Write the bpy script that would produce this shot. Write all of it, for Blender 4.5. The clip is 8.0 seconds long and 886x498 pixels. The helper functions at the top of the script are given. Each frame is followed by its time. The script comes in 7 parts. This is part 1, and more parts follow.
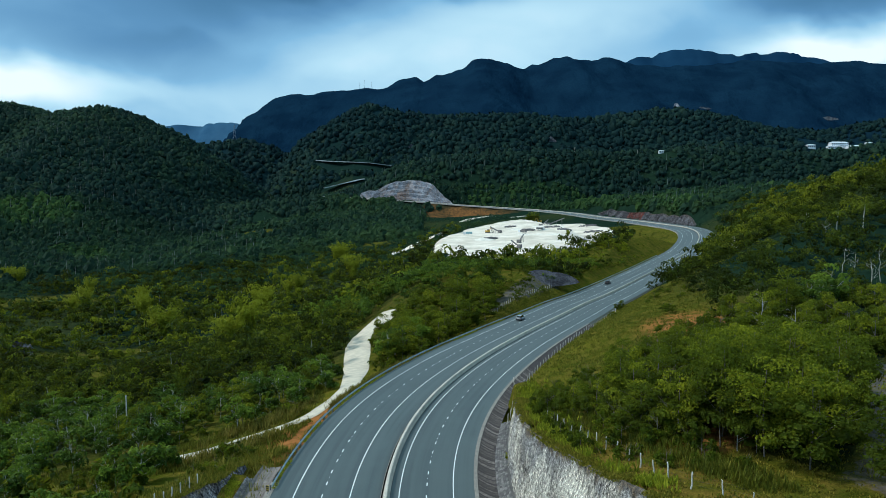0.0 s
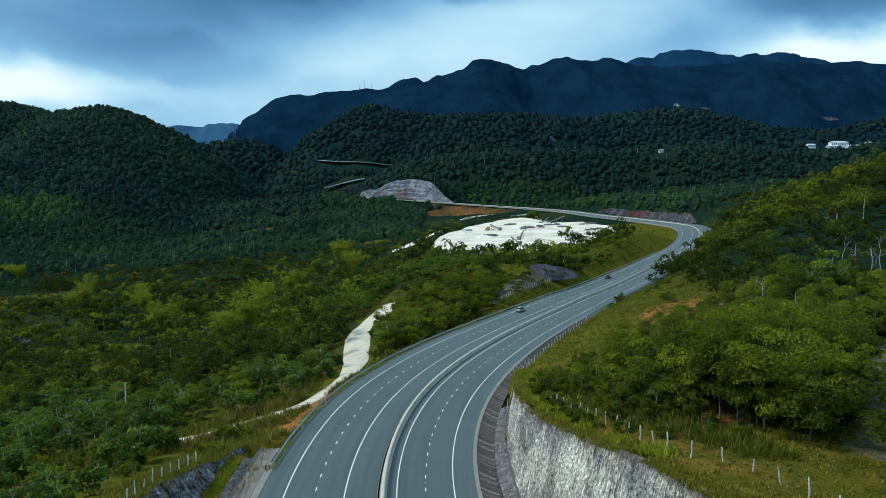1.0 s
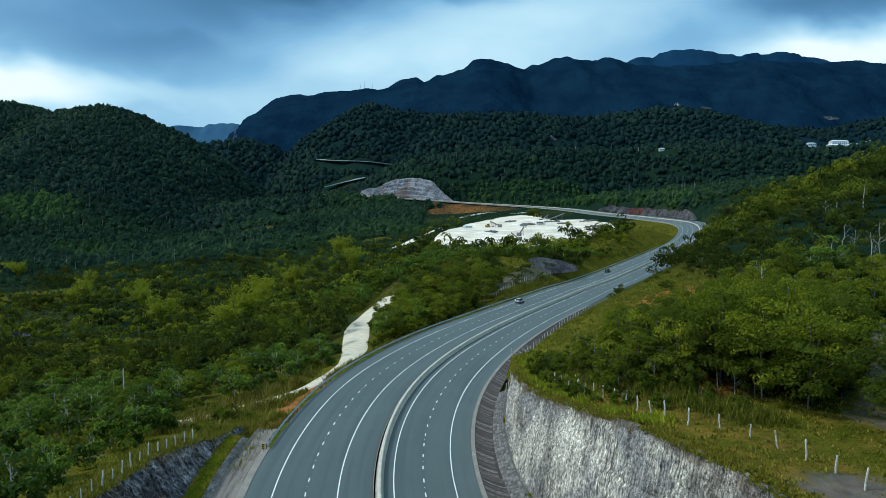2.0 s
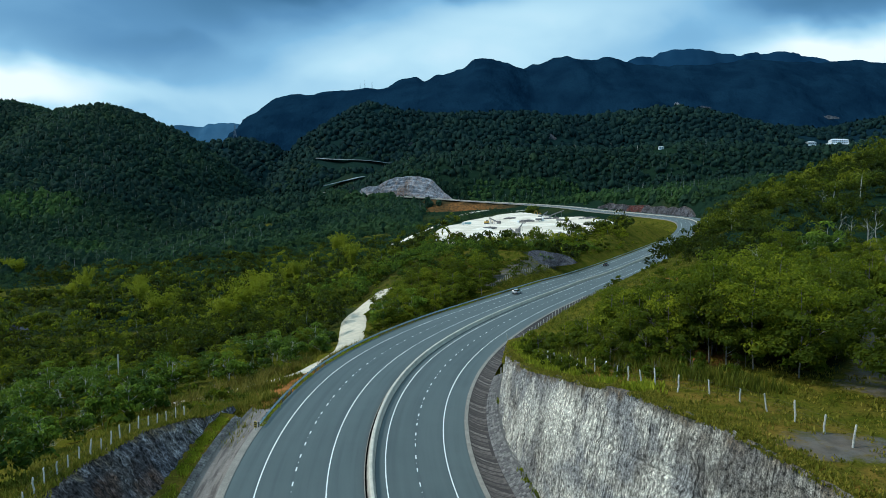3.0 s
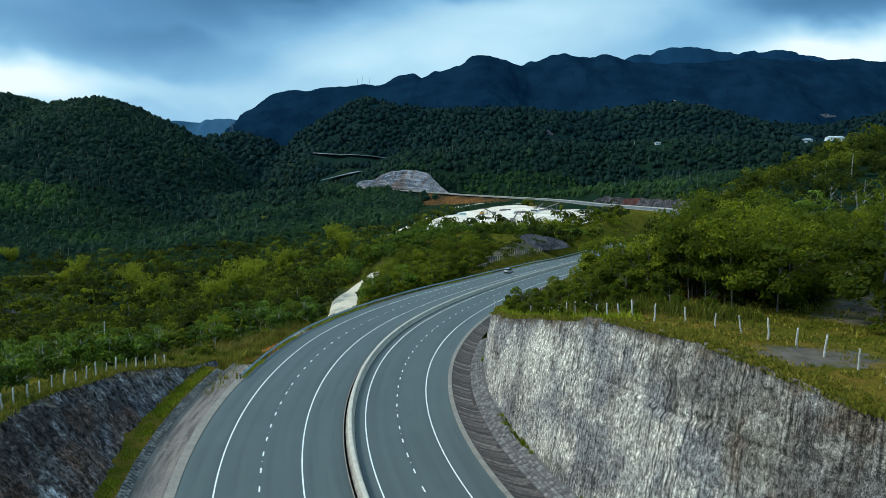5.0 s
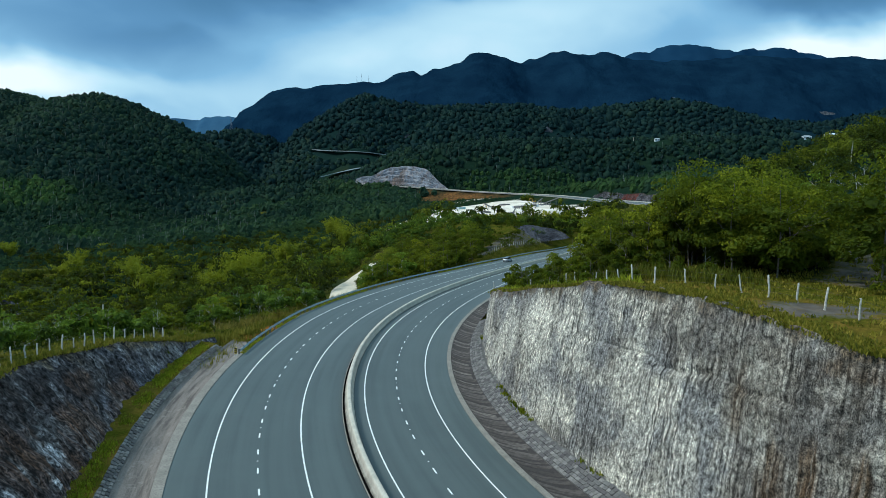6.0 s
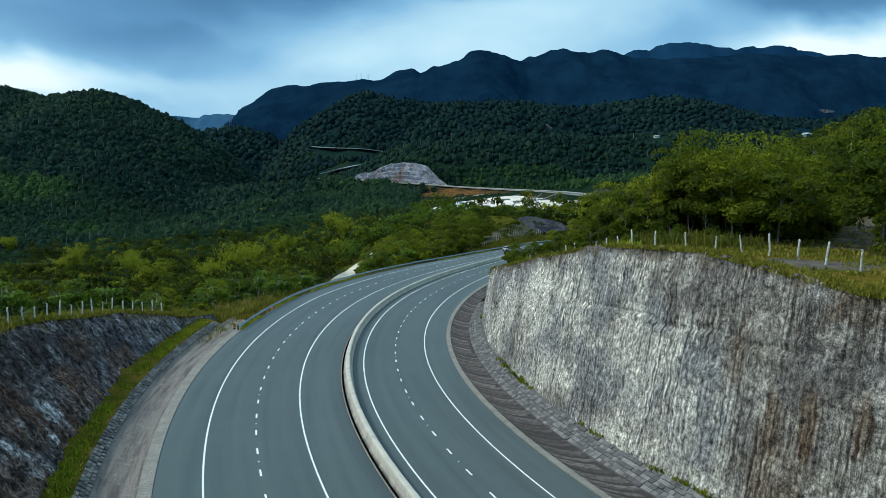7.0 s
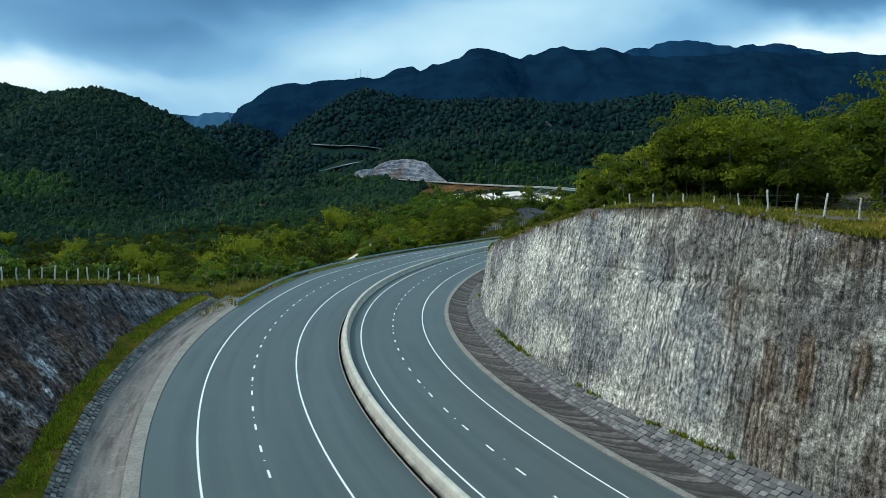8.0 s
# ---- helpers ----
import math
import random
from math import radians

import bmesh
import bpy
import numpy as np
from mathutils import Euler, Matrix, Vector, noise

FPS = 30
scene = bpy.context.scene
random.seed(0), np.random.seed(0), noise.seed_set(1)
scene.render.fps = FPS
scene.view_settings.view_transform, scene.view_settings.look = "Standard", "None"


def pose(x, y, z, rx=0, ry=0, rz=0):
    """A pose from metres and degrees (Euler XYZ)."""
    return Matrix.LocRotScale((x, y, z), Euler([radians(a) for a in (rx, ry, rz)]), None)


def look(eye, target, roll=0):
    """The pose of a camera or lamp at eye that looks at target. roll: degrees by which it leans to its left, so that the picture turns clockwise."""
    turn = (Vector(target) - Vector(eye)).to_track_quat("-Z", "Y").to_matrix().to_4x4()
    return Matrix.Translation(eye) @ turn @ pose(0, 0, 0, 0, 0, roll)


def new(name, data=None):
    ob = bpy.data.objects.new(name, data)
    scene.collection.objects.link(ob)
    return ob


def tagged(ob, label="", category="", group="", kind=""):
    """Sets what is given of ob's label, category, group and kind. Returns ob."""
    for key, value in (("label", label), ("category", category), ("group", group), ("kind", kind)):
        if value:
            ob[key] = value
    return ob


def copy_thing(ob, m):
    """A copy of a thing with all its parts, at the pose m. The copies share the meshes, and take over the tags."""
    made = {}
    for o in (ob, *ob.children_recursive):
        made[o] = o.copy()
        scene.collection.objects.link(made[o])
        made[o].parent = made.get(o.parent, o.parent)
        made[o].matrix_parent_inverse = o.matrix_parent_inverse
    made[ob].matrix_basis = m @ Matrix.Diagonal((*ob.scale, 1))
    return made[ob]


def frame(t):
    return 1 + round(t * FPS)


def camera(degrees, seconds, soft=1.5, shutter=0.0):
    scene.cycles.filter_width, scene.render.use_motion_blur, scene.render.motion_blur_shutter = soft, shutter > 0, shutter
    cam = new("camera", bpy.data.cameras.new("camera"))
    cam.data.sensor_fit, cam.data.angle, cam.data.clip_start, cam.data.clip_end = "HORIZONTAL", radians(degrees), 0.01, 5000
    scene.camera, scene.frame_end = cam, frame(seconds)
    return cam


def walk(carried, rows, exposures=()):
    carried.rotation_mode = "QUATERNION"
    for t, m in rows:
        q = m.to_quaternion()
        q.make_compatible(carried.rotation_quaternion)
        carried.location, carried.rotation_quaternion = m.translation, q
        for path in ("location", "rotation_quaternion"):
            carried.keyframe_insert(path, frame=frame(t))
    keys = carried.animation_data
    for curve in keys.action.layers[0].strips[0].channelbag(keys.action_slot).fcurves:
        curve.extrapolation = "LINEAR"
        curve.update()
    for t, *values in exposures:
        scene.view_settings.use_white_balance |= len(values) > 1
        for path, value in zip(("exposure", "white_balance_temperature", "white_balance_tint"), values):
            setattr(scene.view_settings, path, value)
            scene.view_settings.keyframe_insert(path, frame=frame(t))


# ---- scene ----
cam = camera(64.0, 8.0, 0.25)
PATH = [
    (0.0, 0.001, -0.004, 33.980, -0.000, -3.725, -0.000),
    (0.5, 0.056, -0.003, 32.498, 0.001, -3.695, 0.001),
    (1.0, 0.122, 0.007, 31.080, 0.012, -3.654, 0.015),
    (1.5, 0.271, 0.032, 29.625, 0.037, -3.636, 0.045),
    (3.0, 1.525, 0.140, 25.183, 0.064, -3.618, 0.080),
    (3.5, 2.220, 0.153, 23.715, 0.033, -3.620, 0.018),
    (4.0, 2.950, 0.142, 22.221, -0.029, -3.649, -0.077),
    (4.5, 3.364, 0.139, 20.674, -0.093, -3.714, -0.140),
    (6.0, 3.383, 0.151, 16.069, -0.203, -3.937, -0.187),
    (6.5, 3.386, 0.175, 14.652, -0.220, -4.006, -0.205),
    (7.0, 3.411, 0.205, 13.130, -0.240, -4.078, -0.208),
    (7.5, 3.504, 0.246, 11.584, -0.263, -4.133, -0.193),
    (8.0, 3.670, 0.281, 10.065, -0.265, -4.186, -0.174),
]
EXPOSURE = 0.0
walk(cam, [(t, pose(x, y, z, 90 + pitch, roll, yaw)) for t, x, y, z, yaw, pitch, roll in PATH],
     [(0.0, EXPOSURE, 6050, 8), (8.0, EXPOSURE, 6050, 8)])


# ---- world and sun ----
SUN_ELEV, SUN_AZ = radians(46), radians(-98)      # azimuth from +y towards +x


def build_world():
    world = bpy.data.worlds.new("overcast_sky")
    scene.world = world
    world.use_nodes = True
    nt = world.node_tree
    nt.nodes.clear()
    N, L = nt.nodes, nt.links

    def math_node(op, a, b=None, clamp=False):
        n = N.new("ShaderNodeMath")
        n.operation, n.use_clamp = op, clamp
        for i, v in enumerate((a, b)):
            if v is None:
                continue
            if isinstance(v, (int, float)):
                n.inputs[i].default_value = v
            else:
                L.new(v, n.inputs[i])
        return n.outputs[0]

    tc = N.new("ShaderNodeTexCoord")
    sep = N.new("ShaderNodeSeparateXYZ")
    L.new(tc.outputs["Generated"], sep.inputs[0])
    sx, sy, sz = sep.outputs
    flat = math_node("SQRT", math_node("ADD", math_node("MULTIPLY", sx, sx), math_node("MULTIPLY", sy, sy)))
    az = math_node("ARCTAN2", sx, sy)
    el = math_node("DIVIDE", sz, math_node("MAXIMUM", flat, 0.05))
    com = N.new("ShaderNodeCombineXYZ")
    L.new(az, com.inputs[0])
    L.new(math_node("MULTIPLY", el, 1.7), com.inputs[1])

    def fbm(scale, detail, rough, distort, shift):
        mp = N.new("ShaderNodeMapping")
        mp.inputs["Location"].default_value = shift
        L.new(com.outputs[0], mp.inputs[0])
        n = N.new("ShaderNodeTexNoise")
        n.inputs["Scale"].default_value = scale
        n.inputs["Detail"].default_value = detail
        n.inputs["Roughness"].default_value = rough
        n.inputs["Distortion"].default_value = distort
        L.new(mp.outputs[0], n.inputs["Vector"])
        return n.outputs[0]

    n1 = fbm(4.0, 4.0, 0.48, 0.4, (2.3, 0.7, 0.0))
    n2 = fbm(11.0, 3.0, 0.45, 0.3, (0.3, 4.1, 0.0))
    warp = math_node("MULTIPLY", math_node("SUBTRACT", n1, 0.5), 0.16)
    warp2 = math_node("MULTIPLY", math_node("SUBTRACT", n2, 0.5), 0.05)

    def bank(a0, e0, ra, re, power, firm=False):
        """One cloud bank: a soft ellipse in azimuth and elevation with a ragged rim."""
        da = math_node("DIVIDE", math_node("SUBTRACT", math_node("ADD", az, warp), a0), ra)
        de = math_node("DIVIDE", math_node("SUBTRACT", math_node("ADD", math_node("ADD", el, warp2), math_node("MULTIPLY", warp, 0.35)), e0), re)
        q = math_node("ADD", math_node("MULTIPLY", da, da), math_node("MULTIPLY", de, de))
        if firm:
            q = math_node("MULTIPLY", q, q)
        return math_node("MULTIPLY", math_node("POWER", 2.718, math_node("MULTIPLY", q, -1.0)), power)

    light = math_node("ADD", math_node("MULTIPLY", math_node("SUBTRACT", n1, 0.5), 0.34), 0.55)
    light = math_node("ADD", light, math_node("MULTIPLY", math_node("SUBTRACT", n2, 0.5), 0.12))
    for args in SKY_BANKS:
        light = math_node("ADD", light, bank(*args))
    # the cloud deck evens out towards the zenith
    high = math_node("MULTIPLY", math_node("SUBTRACT", el, 0.34), 4.0, True)
    mixv = N.new("ShaderNodeMix")
    mixv.data_type = "FLOAT"
    L.new(high, mixv.inputs[0])
    L.new(light, mixv.inputs[2])
    L.new(math_node("ADD", math_node("MULTIPLY", n1, 0.5), 0.42), mixv.inputs[3])
    ramp = N.new("ShaderNodeValToRGB")
    L.new(mixv.outputs[0], ramp.inputs[0])
    cr = ramp.color_ramp
    cr.elements[0].position, cr.elements[0].color = 0.0, (0.045, 0.150, 0.270, 1)
    cr.elements[1].position, cr.elements[1].color = 1.0, (0.88, 0.97, 0.99, 1)
    for p, c in ((0.25, (0.105, 0.265, 0.45, 1)), (0.5, (0.225, 0.46, 0.66, 1)), (0.75, (0.50, 0.74, 0.84, 1))):
        e = cr.elements.new(p)
        e.color = c
    sky = N.new("ShaderNodeTexSky")
    sky.sky_type, sky.sun_disc = "NISHITA", False
    sky.sun_elevation, sky.sun_rotation = SUN_ELEV, SUN_AZ
    clear = N.new("ShaderNodeVectorMath")
    clear.operation = "SCALE"
    L.new(sky.outputs[0], clear.inputs[0])
    clear.inputs[3].default_value = 0.08
    mix = N.new("ShaderNodeMix")
    mix.data_type = "RGBA"
    mix.inputs[0].default_value = 0.9
    L.new(clear.outputs[0], mix.inputs[6])
    L.new(ramp.outputs[0], mix.inputs[7])
    bg = N.new("ShaderNodeBackground")
    L.new(mix.outputs[2], bg.inputs[0])
    bg.inputs[1].default_value = 1.12
    out = N.new("ShaderNodeOutputWorld")
    L.new(bg.outputs[0], out.inputs[0])


# azimuth, elevation, half widths, lift (dark banks negative)
SKY_BANKS = [
    (-0.40, 0.275, 0.34, 0.086, -0.36, True), (-0.365, 0.186, 0.14, 0.034, -0.16, True), (-0.27, 0.275, 0.12, 0.035, -0.18), (-0.19, 0.305, 0.11, 0.030, -0.22, True), (-0.56, 0.255, 0.16, 0.030, 0.10),
    (-0.58, 0.148, 0.15, 0.027, 0.55), (0.0, 0.295, 0.09, 0.014, -0.34), (-0.04, 0.215, 0.26, 0.060, 0.26), (0.17, 0.26, 0.14, 0.030, 0.12), (0.49, 0.188, 0.13, 0.022, 0.55),
    (0.55, 0.262, 0.17, 0.040, -0.50, True), (0.33, 0.205, 0.09, 0.03, -0.12), (-0.28, 0.13, 0.20, 0.03, 0.06),
]
build_world()
sun = new("sun", bpy.data.lights.new("sun", "SUN"))
sun.data.energy, sun.data.angle, sun.data.color = 2.8, radians(10), (1.0, 0.96, 0.86)
sun.matrix_world = look((0, 0, 300), (-300 * math.sin(SUN_AZ) * math.cos(SUN_ELEV), -300 * math.cos(SUN_AZ) * math.cos(SUN_ELEV), 300 - 300 * math.sin(SUN_ELEV)))


# ---- materials ----
class Nodes:
    """Short hand for a material's node tree; coordinates are the world's metres."""

    def __init__(self, name):
        self.m = bpy.data.materials.new(name)
        self.m.use_nodes = True
        self.t = self.m.node_tree
        self.bsdf = self.t.nodes["Principled BSDF"]
        self.out = self.t.nodes["Material Output"]
        g = self.t.nodes.new("ShaderNodeNewGeometry")
        self.pos, self.island = g.outputs["Position"], g.outputs["Random Per Island"]

    def link(self, a, b):
        self.t.links.new(a, b)

    def put(self, v, socket):
        if isinstance(v, bpy.types.NodeSocket):
            self.link(v, socket)
        else:
            socket.default_value = v

    def noise(self, scale, detail=4, rough=0.55, stretch=(1, 1, 1), shift=(0, 0, 0), distort=0.0):
        mp = self.t.nodes.new("ShaderNodeMapping")
        self.link(self.pos, mp.inputs[0])
        mp.inputs["Scale"].default_value = stretch
        mp.inputs["Location"].default_value = shift
        n = self.t.nodes.new("ShaderNodeTexNoise")
        self.link(mp.outputs[0], n.inputs["Vector"])
        n.inputs["Scale"].default_value, n.inputs["Detail"].default_value = scale, detail
        n.inputs["Roughness"].default_value, n.inputs["Distortion"].default_value = rough, distort
        return n.outputs[0]

    def cells(self, scale, stretch=(1, 1, 1), feature="F1"):
        mp = self.t.nodes.new("ShaderNodeMapping")
        self.link(self.pos, mp.inputs[0])
        mp.inputs["Scale"].default_value = stretch
        n = self.t.nodes.new("ShaderNodeTexVoronoi")
        n.feature = feature
        self.link(mp.outputs[0], n.inputs["Vector"])
        n.inputs["Scale"].default_value = scale
        return n.outputs["Distance"]

    def ramp(self, v, stops):
        n = self.t.nodes.new("ShaderNodeValToRGB")
        self.put(v, n.inputs[0])
        e = n.color_ramp.elements
        e[0].position, e[1].position = stops[0][0], stops[-1][0]
        for p, c in stops[1:-1]:
            e.new(p)
        for el, (p, c) in zip(e, stops):
            el.position = p
            el.color = (c, c, c, 1) if isinstance(c, (int, float)) else (*c, 1)
        return n.outputs[0]

    def mix(self, f, a, b, blend="MIX"):
        n = self.t.nodes.new("ShaderNodeMix")
        n.data_type, n.blend_type = "RGBA", blend
        self.put(f, n.inputs[0])
        for v, k in ((a, 6), (b, 7)):
            self.put((*v, 1) if isinstance(v, tuple) else v, n.inputs[k])
        return n.outputs[2]

    def calc(self, op, a, b=0.0, clamp=False):
        n = self.t.nodes.new("ShaderNodeMath")
        n.operation, n.use_clamp = op, clamp
        self.put(a, n.inputs[0])
        self.put(b, n.inputs[1])
        return n.outputs[0]

    def attr(self, name):
        n = self.t.nodes.new("ShaderNodeAttribute")
        n.attribute_name = name
        return n.outputs["Fac"]

    def object_random(self):
        return self.t.nodes.new("ShaderNodeObjectInfo").outputs["Random"]

    def bump(self, height, strength=0.5, distance=0.05):
        n = self.t.nodes.new("ShaderNodeBump")
        self.put(height, n.inputs["Height"])
        n.inputs["Strength"].default_value, n.inputs["Distance"].default_value = strength, distance
        self.link(n.outputs[0], self.bsdf.inputs["Normal"])

    def finish(self, color, rough=0.8, spec=0.3, metal=0.0):
        self.put((*color, 1) if isinstance(color, tuple) else color, self.bsdf.inputs["Base Color"])
        self.put(rough, self.bsdf.inputs["Roughness"])
        self.bsdf.inputs["Specular IOR Level"].default_value = spec
        self.bsdf.inputs["Metallic"].default_value = metal
        return self.m


def plain(name, color, rough=0.7, metal=0.0, vary=0.15, scale=3.0, spec=0.3, bump=0.0):
    k = Nodes(name)
    n = k.noise(scale, 5)
    lo, hi = tuple(c * (1 - vary) for c in color), tuple(min(1, c * (1 + vary)) for c in color)
    if bump:
        k.bump(k.noise(scale * 6, 3), bump, 0.03)
    return k.finish(k.mix(k.ramp(n, [(0.3, 0.0), (0.7, 1.0)]), lo, hi), rough, spec, metal)


def asphalt():
    k = Nodes("asphalt")
    big = k.noise(0.12, 3)
    fine = k.noise(25, 2)
    wheel = k.noise(0.5, 3, 0.5, (1, 1, 1))
    c = k.mix(k.ramp(big, [(0.3, 0.0), (0.7, 1.0)]), (0.058, 0.079, 0.079), (0.073, 0.097, 0.096))
    c = k.mix(k.calc("MULTIPLY", k.ramp(wheel, [(0.45, 0.0), (0.75, 1.0)]), 0.35), c, (0.060, 0.070, 0.074))
    lane = k.attr("track")
    com = k.t.nodes.new("ShaderNodeCombineXYZ")
    k.link(k.calc("MULTIPLY", k.attr("across"), 1.1), com.inputs[0])
    k.link(k.calc("MULTIPLY", k.attr("along"), 0.025), com.inputs[1])
    drag = k.t.nodes.new("ShaderNodeTexNoise")
    k.link(com.outputs[0], drag.inputs["Vector"])
    drag.inputs["Scale"].default_value, drag.inputs["Detail"].default_value = 1.0, 4.0
    c = k.mix(k.calc("MULTIPLY", k.ramp(drag.outputs[0], [(0.42, 0.0), (0.62, 1.0)]), 0.55), c, (0.088, 0.112, 0.110))
    c = k.mix(k.calc("MULTIPLY", k.ramp(drag.outputs[0], [(0.34, 1.0), (0.46, 0.0)]), 0.5), c, (0.047, 0.063, 0.066))
    c = k.mix(k.calc("MULTIPLY", lane, 0.5), c, (0.048, 0.062, 0.064))
    c = k.mix(k.calc("MULTIPLY", k.attr("median_dark"), k.ramp(k.noise(1.2, 5, 0.6), [(0.25, 0.75), (0.6, 1.0)])), c, (0.010, 0.011, 0.011))
    c = k.mix(k.calc("MULTIPLY", k.ramp(fine, [(0.35, 0.0), (0.65, 1.0)]), 0.2), c, (0.12, 0.13, 0.13))
    k.bump(fine, 0.15, 0.01)
    return k.finish(c, 0.62, 0.4)


def limestone(name, light, mid, dark, stain, streak=1.0, stain_at=0.54, rust_power=0.9, pale=1.0):
    """Cut rock with drill flutes running down the face, pale and dark bands, rusty stains."""
    k = Nodes(name)
    flute = k.noise(5.0, 5, 0.66, (1, 1, 0.16 / streak), (0, 0, 0), 0.1)
    groove = k.noise(2.0, 4, 0.6, (1, 1, 0.10), (9, 3, 0), 0.4)
    band = k.noise(0.34, 7, 0.72, (1, 1, 0.55), (3, 1, 0), 1.2)
    shade = k.noise(0.09, 5, 0.65, (1, 1, 0.5), (11, 4, 0), 0.8)
    crumb = k.noise(1.6, 9, 0.80, (1, 1, 0.72))
    fine = k.noise(12.0, 6, 0.78, (1, 1, 0.55))
    chips = k.noise(1.7, 7, 0.74, (1, 1, 0.7), (21, 6, 2), 0.5)
    flakes = k.noise(0.22, 4, 0.6, (1, 1, 0.6), (5, 17, 3), 0.6)
    slate = tuple(a * b for a, b in zip(mid, (0.42, 0.45, 0.50)))
    c = k.mix(k.calc("MULTIPLY", k.ramp(band, [(0.42, 0.0), (0.50, 0.45), (0.58, 1.0)]), pale), mid, light)
    c = k.mix(k.calc("MULTIPLY", k.ramp(shade, [(0.45, 0.0), (0.56, 1.0)]), 0.8), c, slate)
    c = k.mix(k.calc("MULTIPLY", k.ramp(groove, [(0.38, 1.0), (0.47, 0.0)]), 0.4), c, slate)
    rust = k.noise(0.14, 3, 0.5, (1, 1, 0.25), (7.5, 2.0, 0.0))
    rust2 = k.noise(1.5, 6, 0.7, (1, 1, 0.12), (1, 5, 0))
    f = k.calc("MULTIPLY", k.ramp(rust, [(stain_at, 0.0), (stain_at + 0.14, 1.0)]), k.ramp(rust2, [(0.36, 0.0), (0.60, rust_power)]))
    seep = k.calc("MULTIPLY", k.attr("seep"), k.ramp(rust2, [(0.40, 0.05), (0.56, 0.9)]))
    c = k.mix(k.calc("MAXIMUM", f, seep), c, stain)
    c = k.mix(k.calc("MULTIPLY", k.attr("sooty"), 0.6), c, (0.42, 0.39, 0.37), "MULTIPLY")
    c = k.mix(k.calc("MULTIPLY", k.attr("soil"), k.ramp(crumb, [(0.42, 0.0), (0.52, 0.9)])), c, (0.12, 0.088, 0.055))
    c = k.mix(k.calc("MULTIPLY", k.ramp(chips, [(0.50, 0.0), (0.57, 1.0)]), k.ramp(flakes, [(0.44, 0.30 * pale), (0.60, 1.0)])), c, light)
    c = k.mix(k.calc("MULTIPLY", k.ramp(flute, [(0.53, 0.0), (0.60, 1.0)]), 0.35 * pale), c, light)
    c = k.mix(k.calc("MULTIPLY", k.ramp(crumb, [(0.42, 1.0), (0.46, 0.0)]), 0.75), c, dark)
    # shade in the flute gaps put in as dark colour
    c = k.mix(k.calc("MULTIPLY", k.ramp(flute, [(0.42, 1.0), (0.48, 0.0)]), 0.6), c, dark)
    c = k.mix(k.calc("MULTIPLY", k.ramp(fine, [(0.53, 0.0), (0.57, 1.0)]), 0.6 * pale), c, light)
    c = k.mix(k.calc("MULTIPLY", k.ramp(fine, [(0.42, 1.0), (0.46, 0.0)]), 0.65), c, dark)
    # rows of drill holes with their shade painted dark, worn away in places
    phase = k.calc("ADD", k.calc("MULTIPLY", k.attr("along"), 2 * math.pi / 0.34), k.calc("MULTIPLY", k.noise(0.5, 4, 0.6, (1, 1, 0.35)), 5.0))
    drill = k.calc("MULTIPLY", k.ramp(k.calc("ADD", k.calc("MULTIPLY", k.calc("SINE", phase), 0.5), 0.5), [(0.05, 1.0), (0.35, 0.0)]), k.ramp(k.noise(0.20, 5, 0.65, (1, 1, 0.7), (31, 2, 8)), [(0.44, 0.0), (0.60, 0.6)]))
    c = k.mix(drill, c, dark)
    # weathering soaks the finer relief too
    c = k.mix(k.calc("MULTIPLY", k.ramp(shade, [(0.46, 0.0), (0.54, 1.0)]), 0.6), c, (0.50, 0.52, 0.56), "MULTIPLY")
    c = k.mix(k.calc("MULTIPLY", k.attr("sooty"), k.ramp(band, [(0.38, 0.85), (0.60, 0.25)])), c, (0.50, 0.455, 0.42), "MULTIPLY")
    c = k.mix(k.calc("MULTIPLY", seep, 0.9), c, (0.74, 0.54, 0.38), "MULTIPLY")
    k.bump(k.calc("ADD", k.calc("MULTIPLY", drill, -0.25), k.calc("ADD", k.calc("MULTIPLY", flute, 0.9), k.calc("ADD", crumb, k.calc("MULTIPLY", fine, 0.5)))), 0.9, 0.35)
    return k.finish(c, 0.92, 0.15)


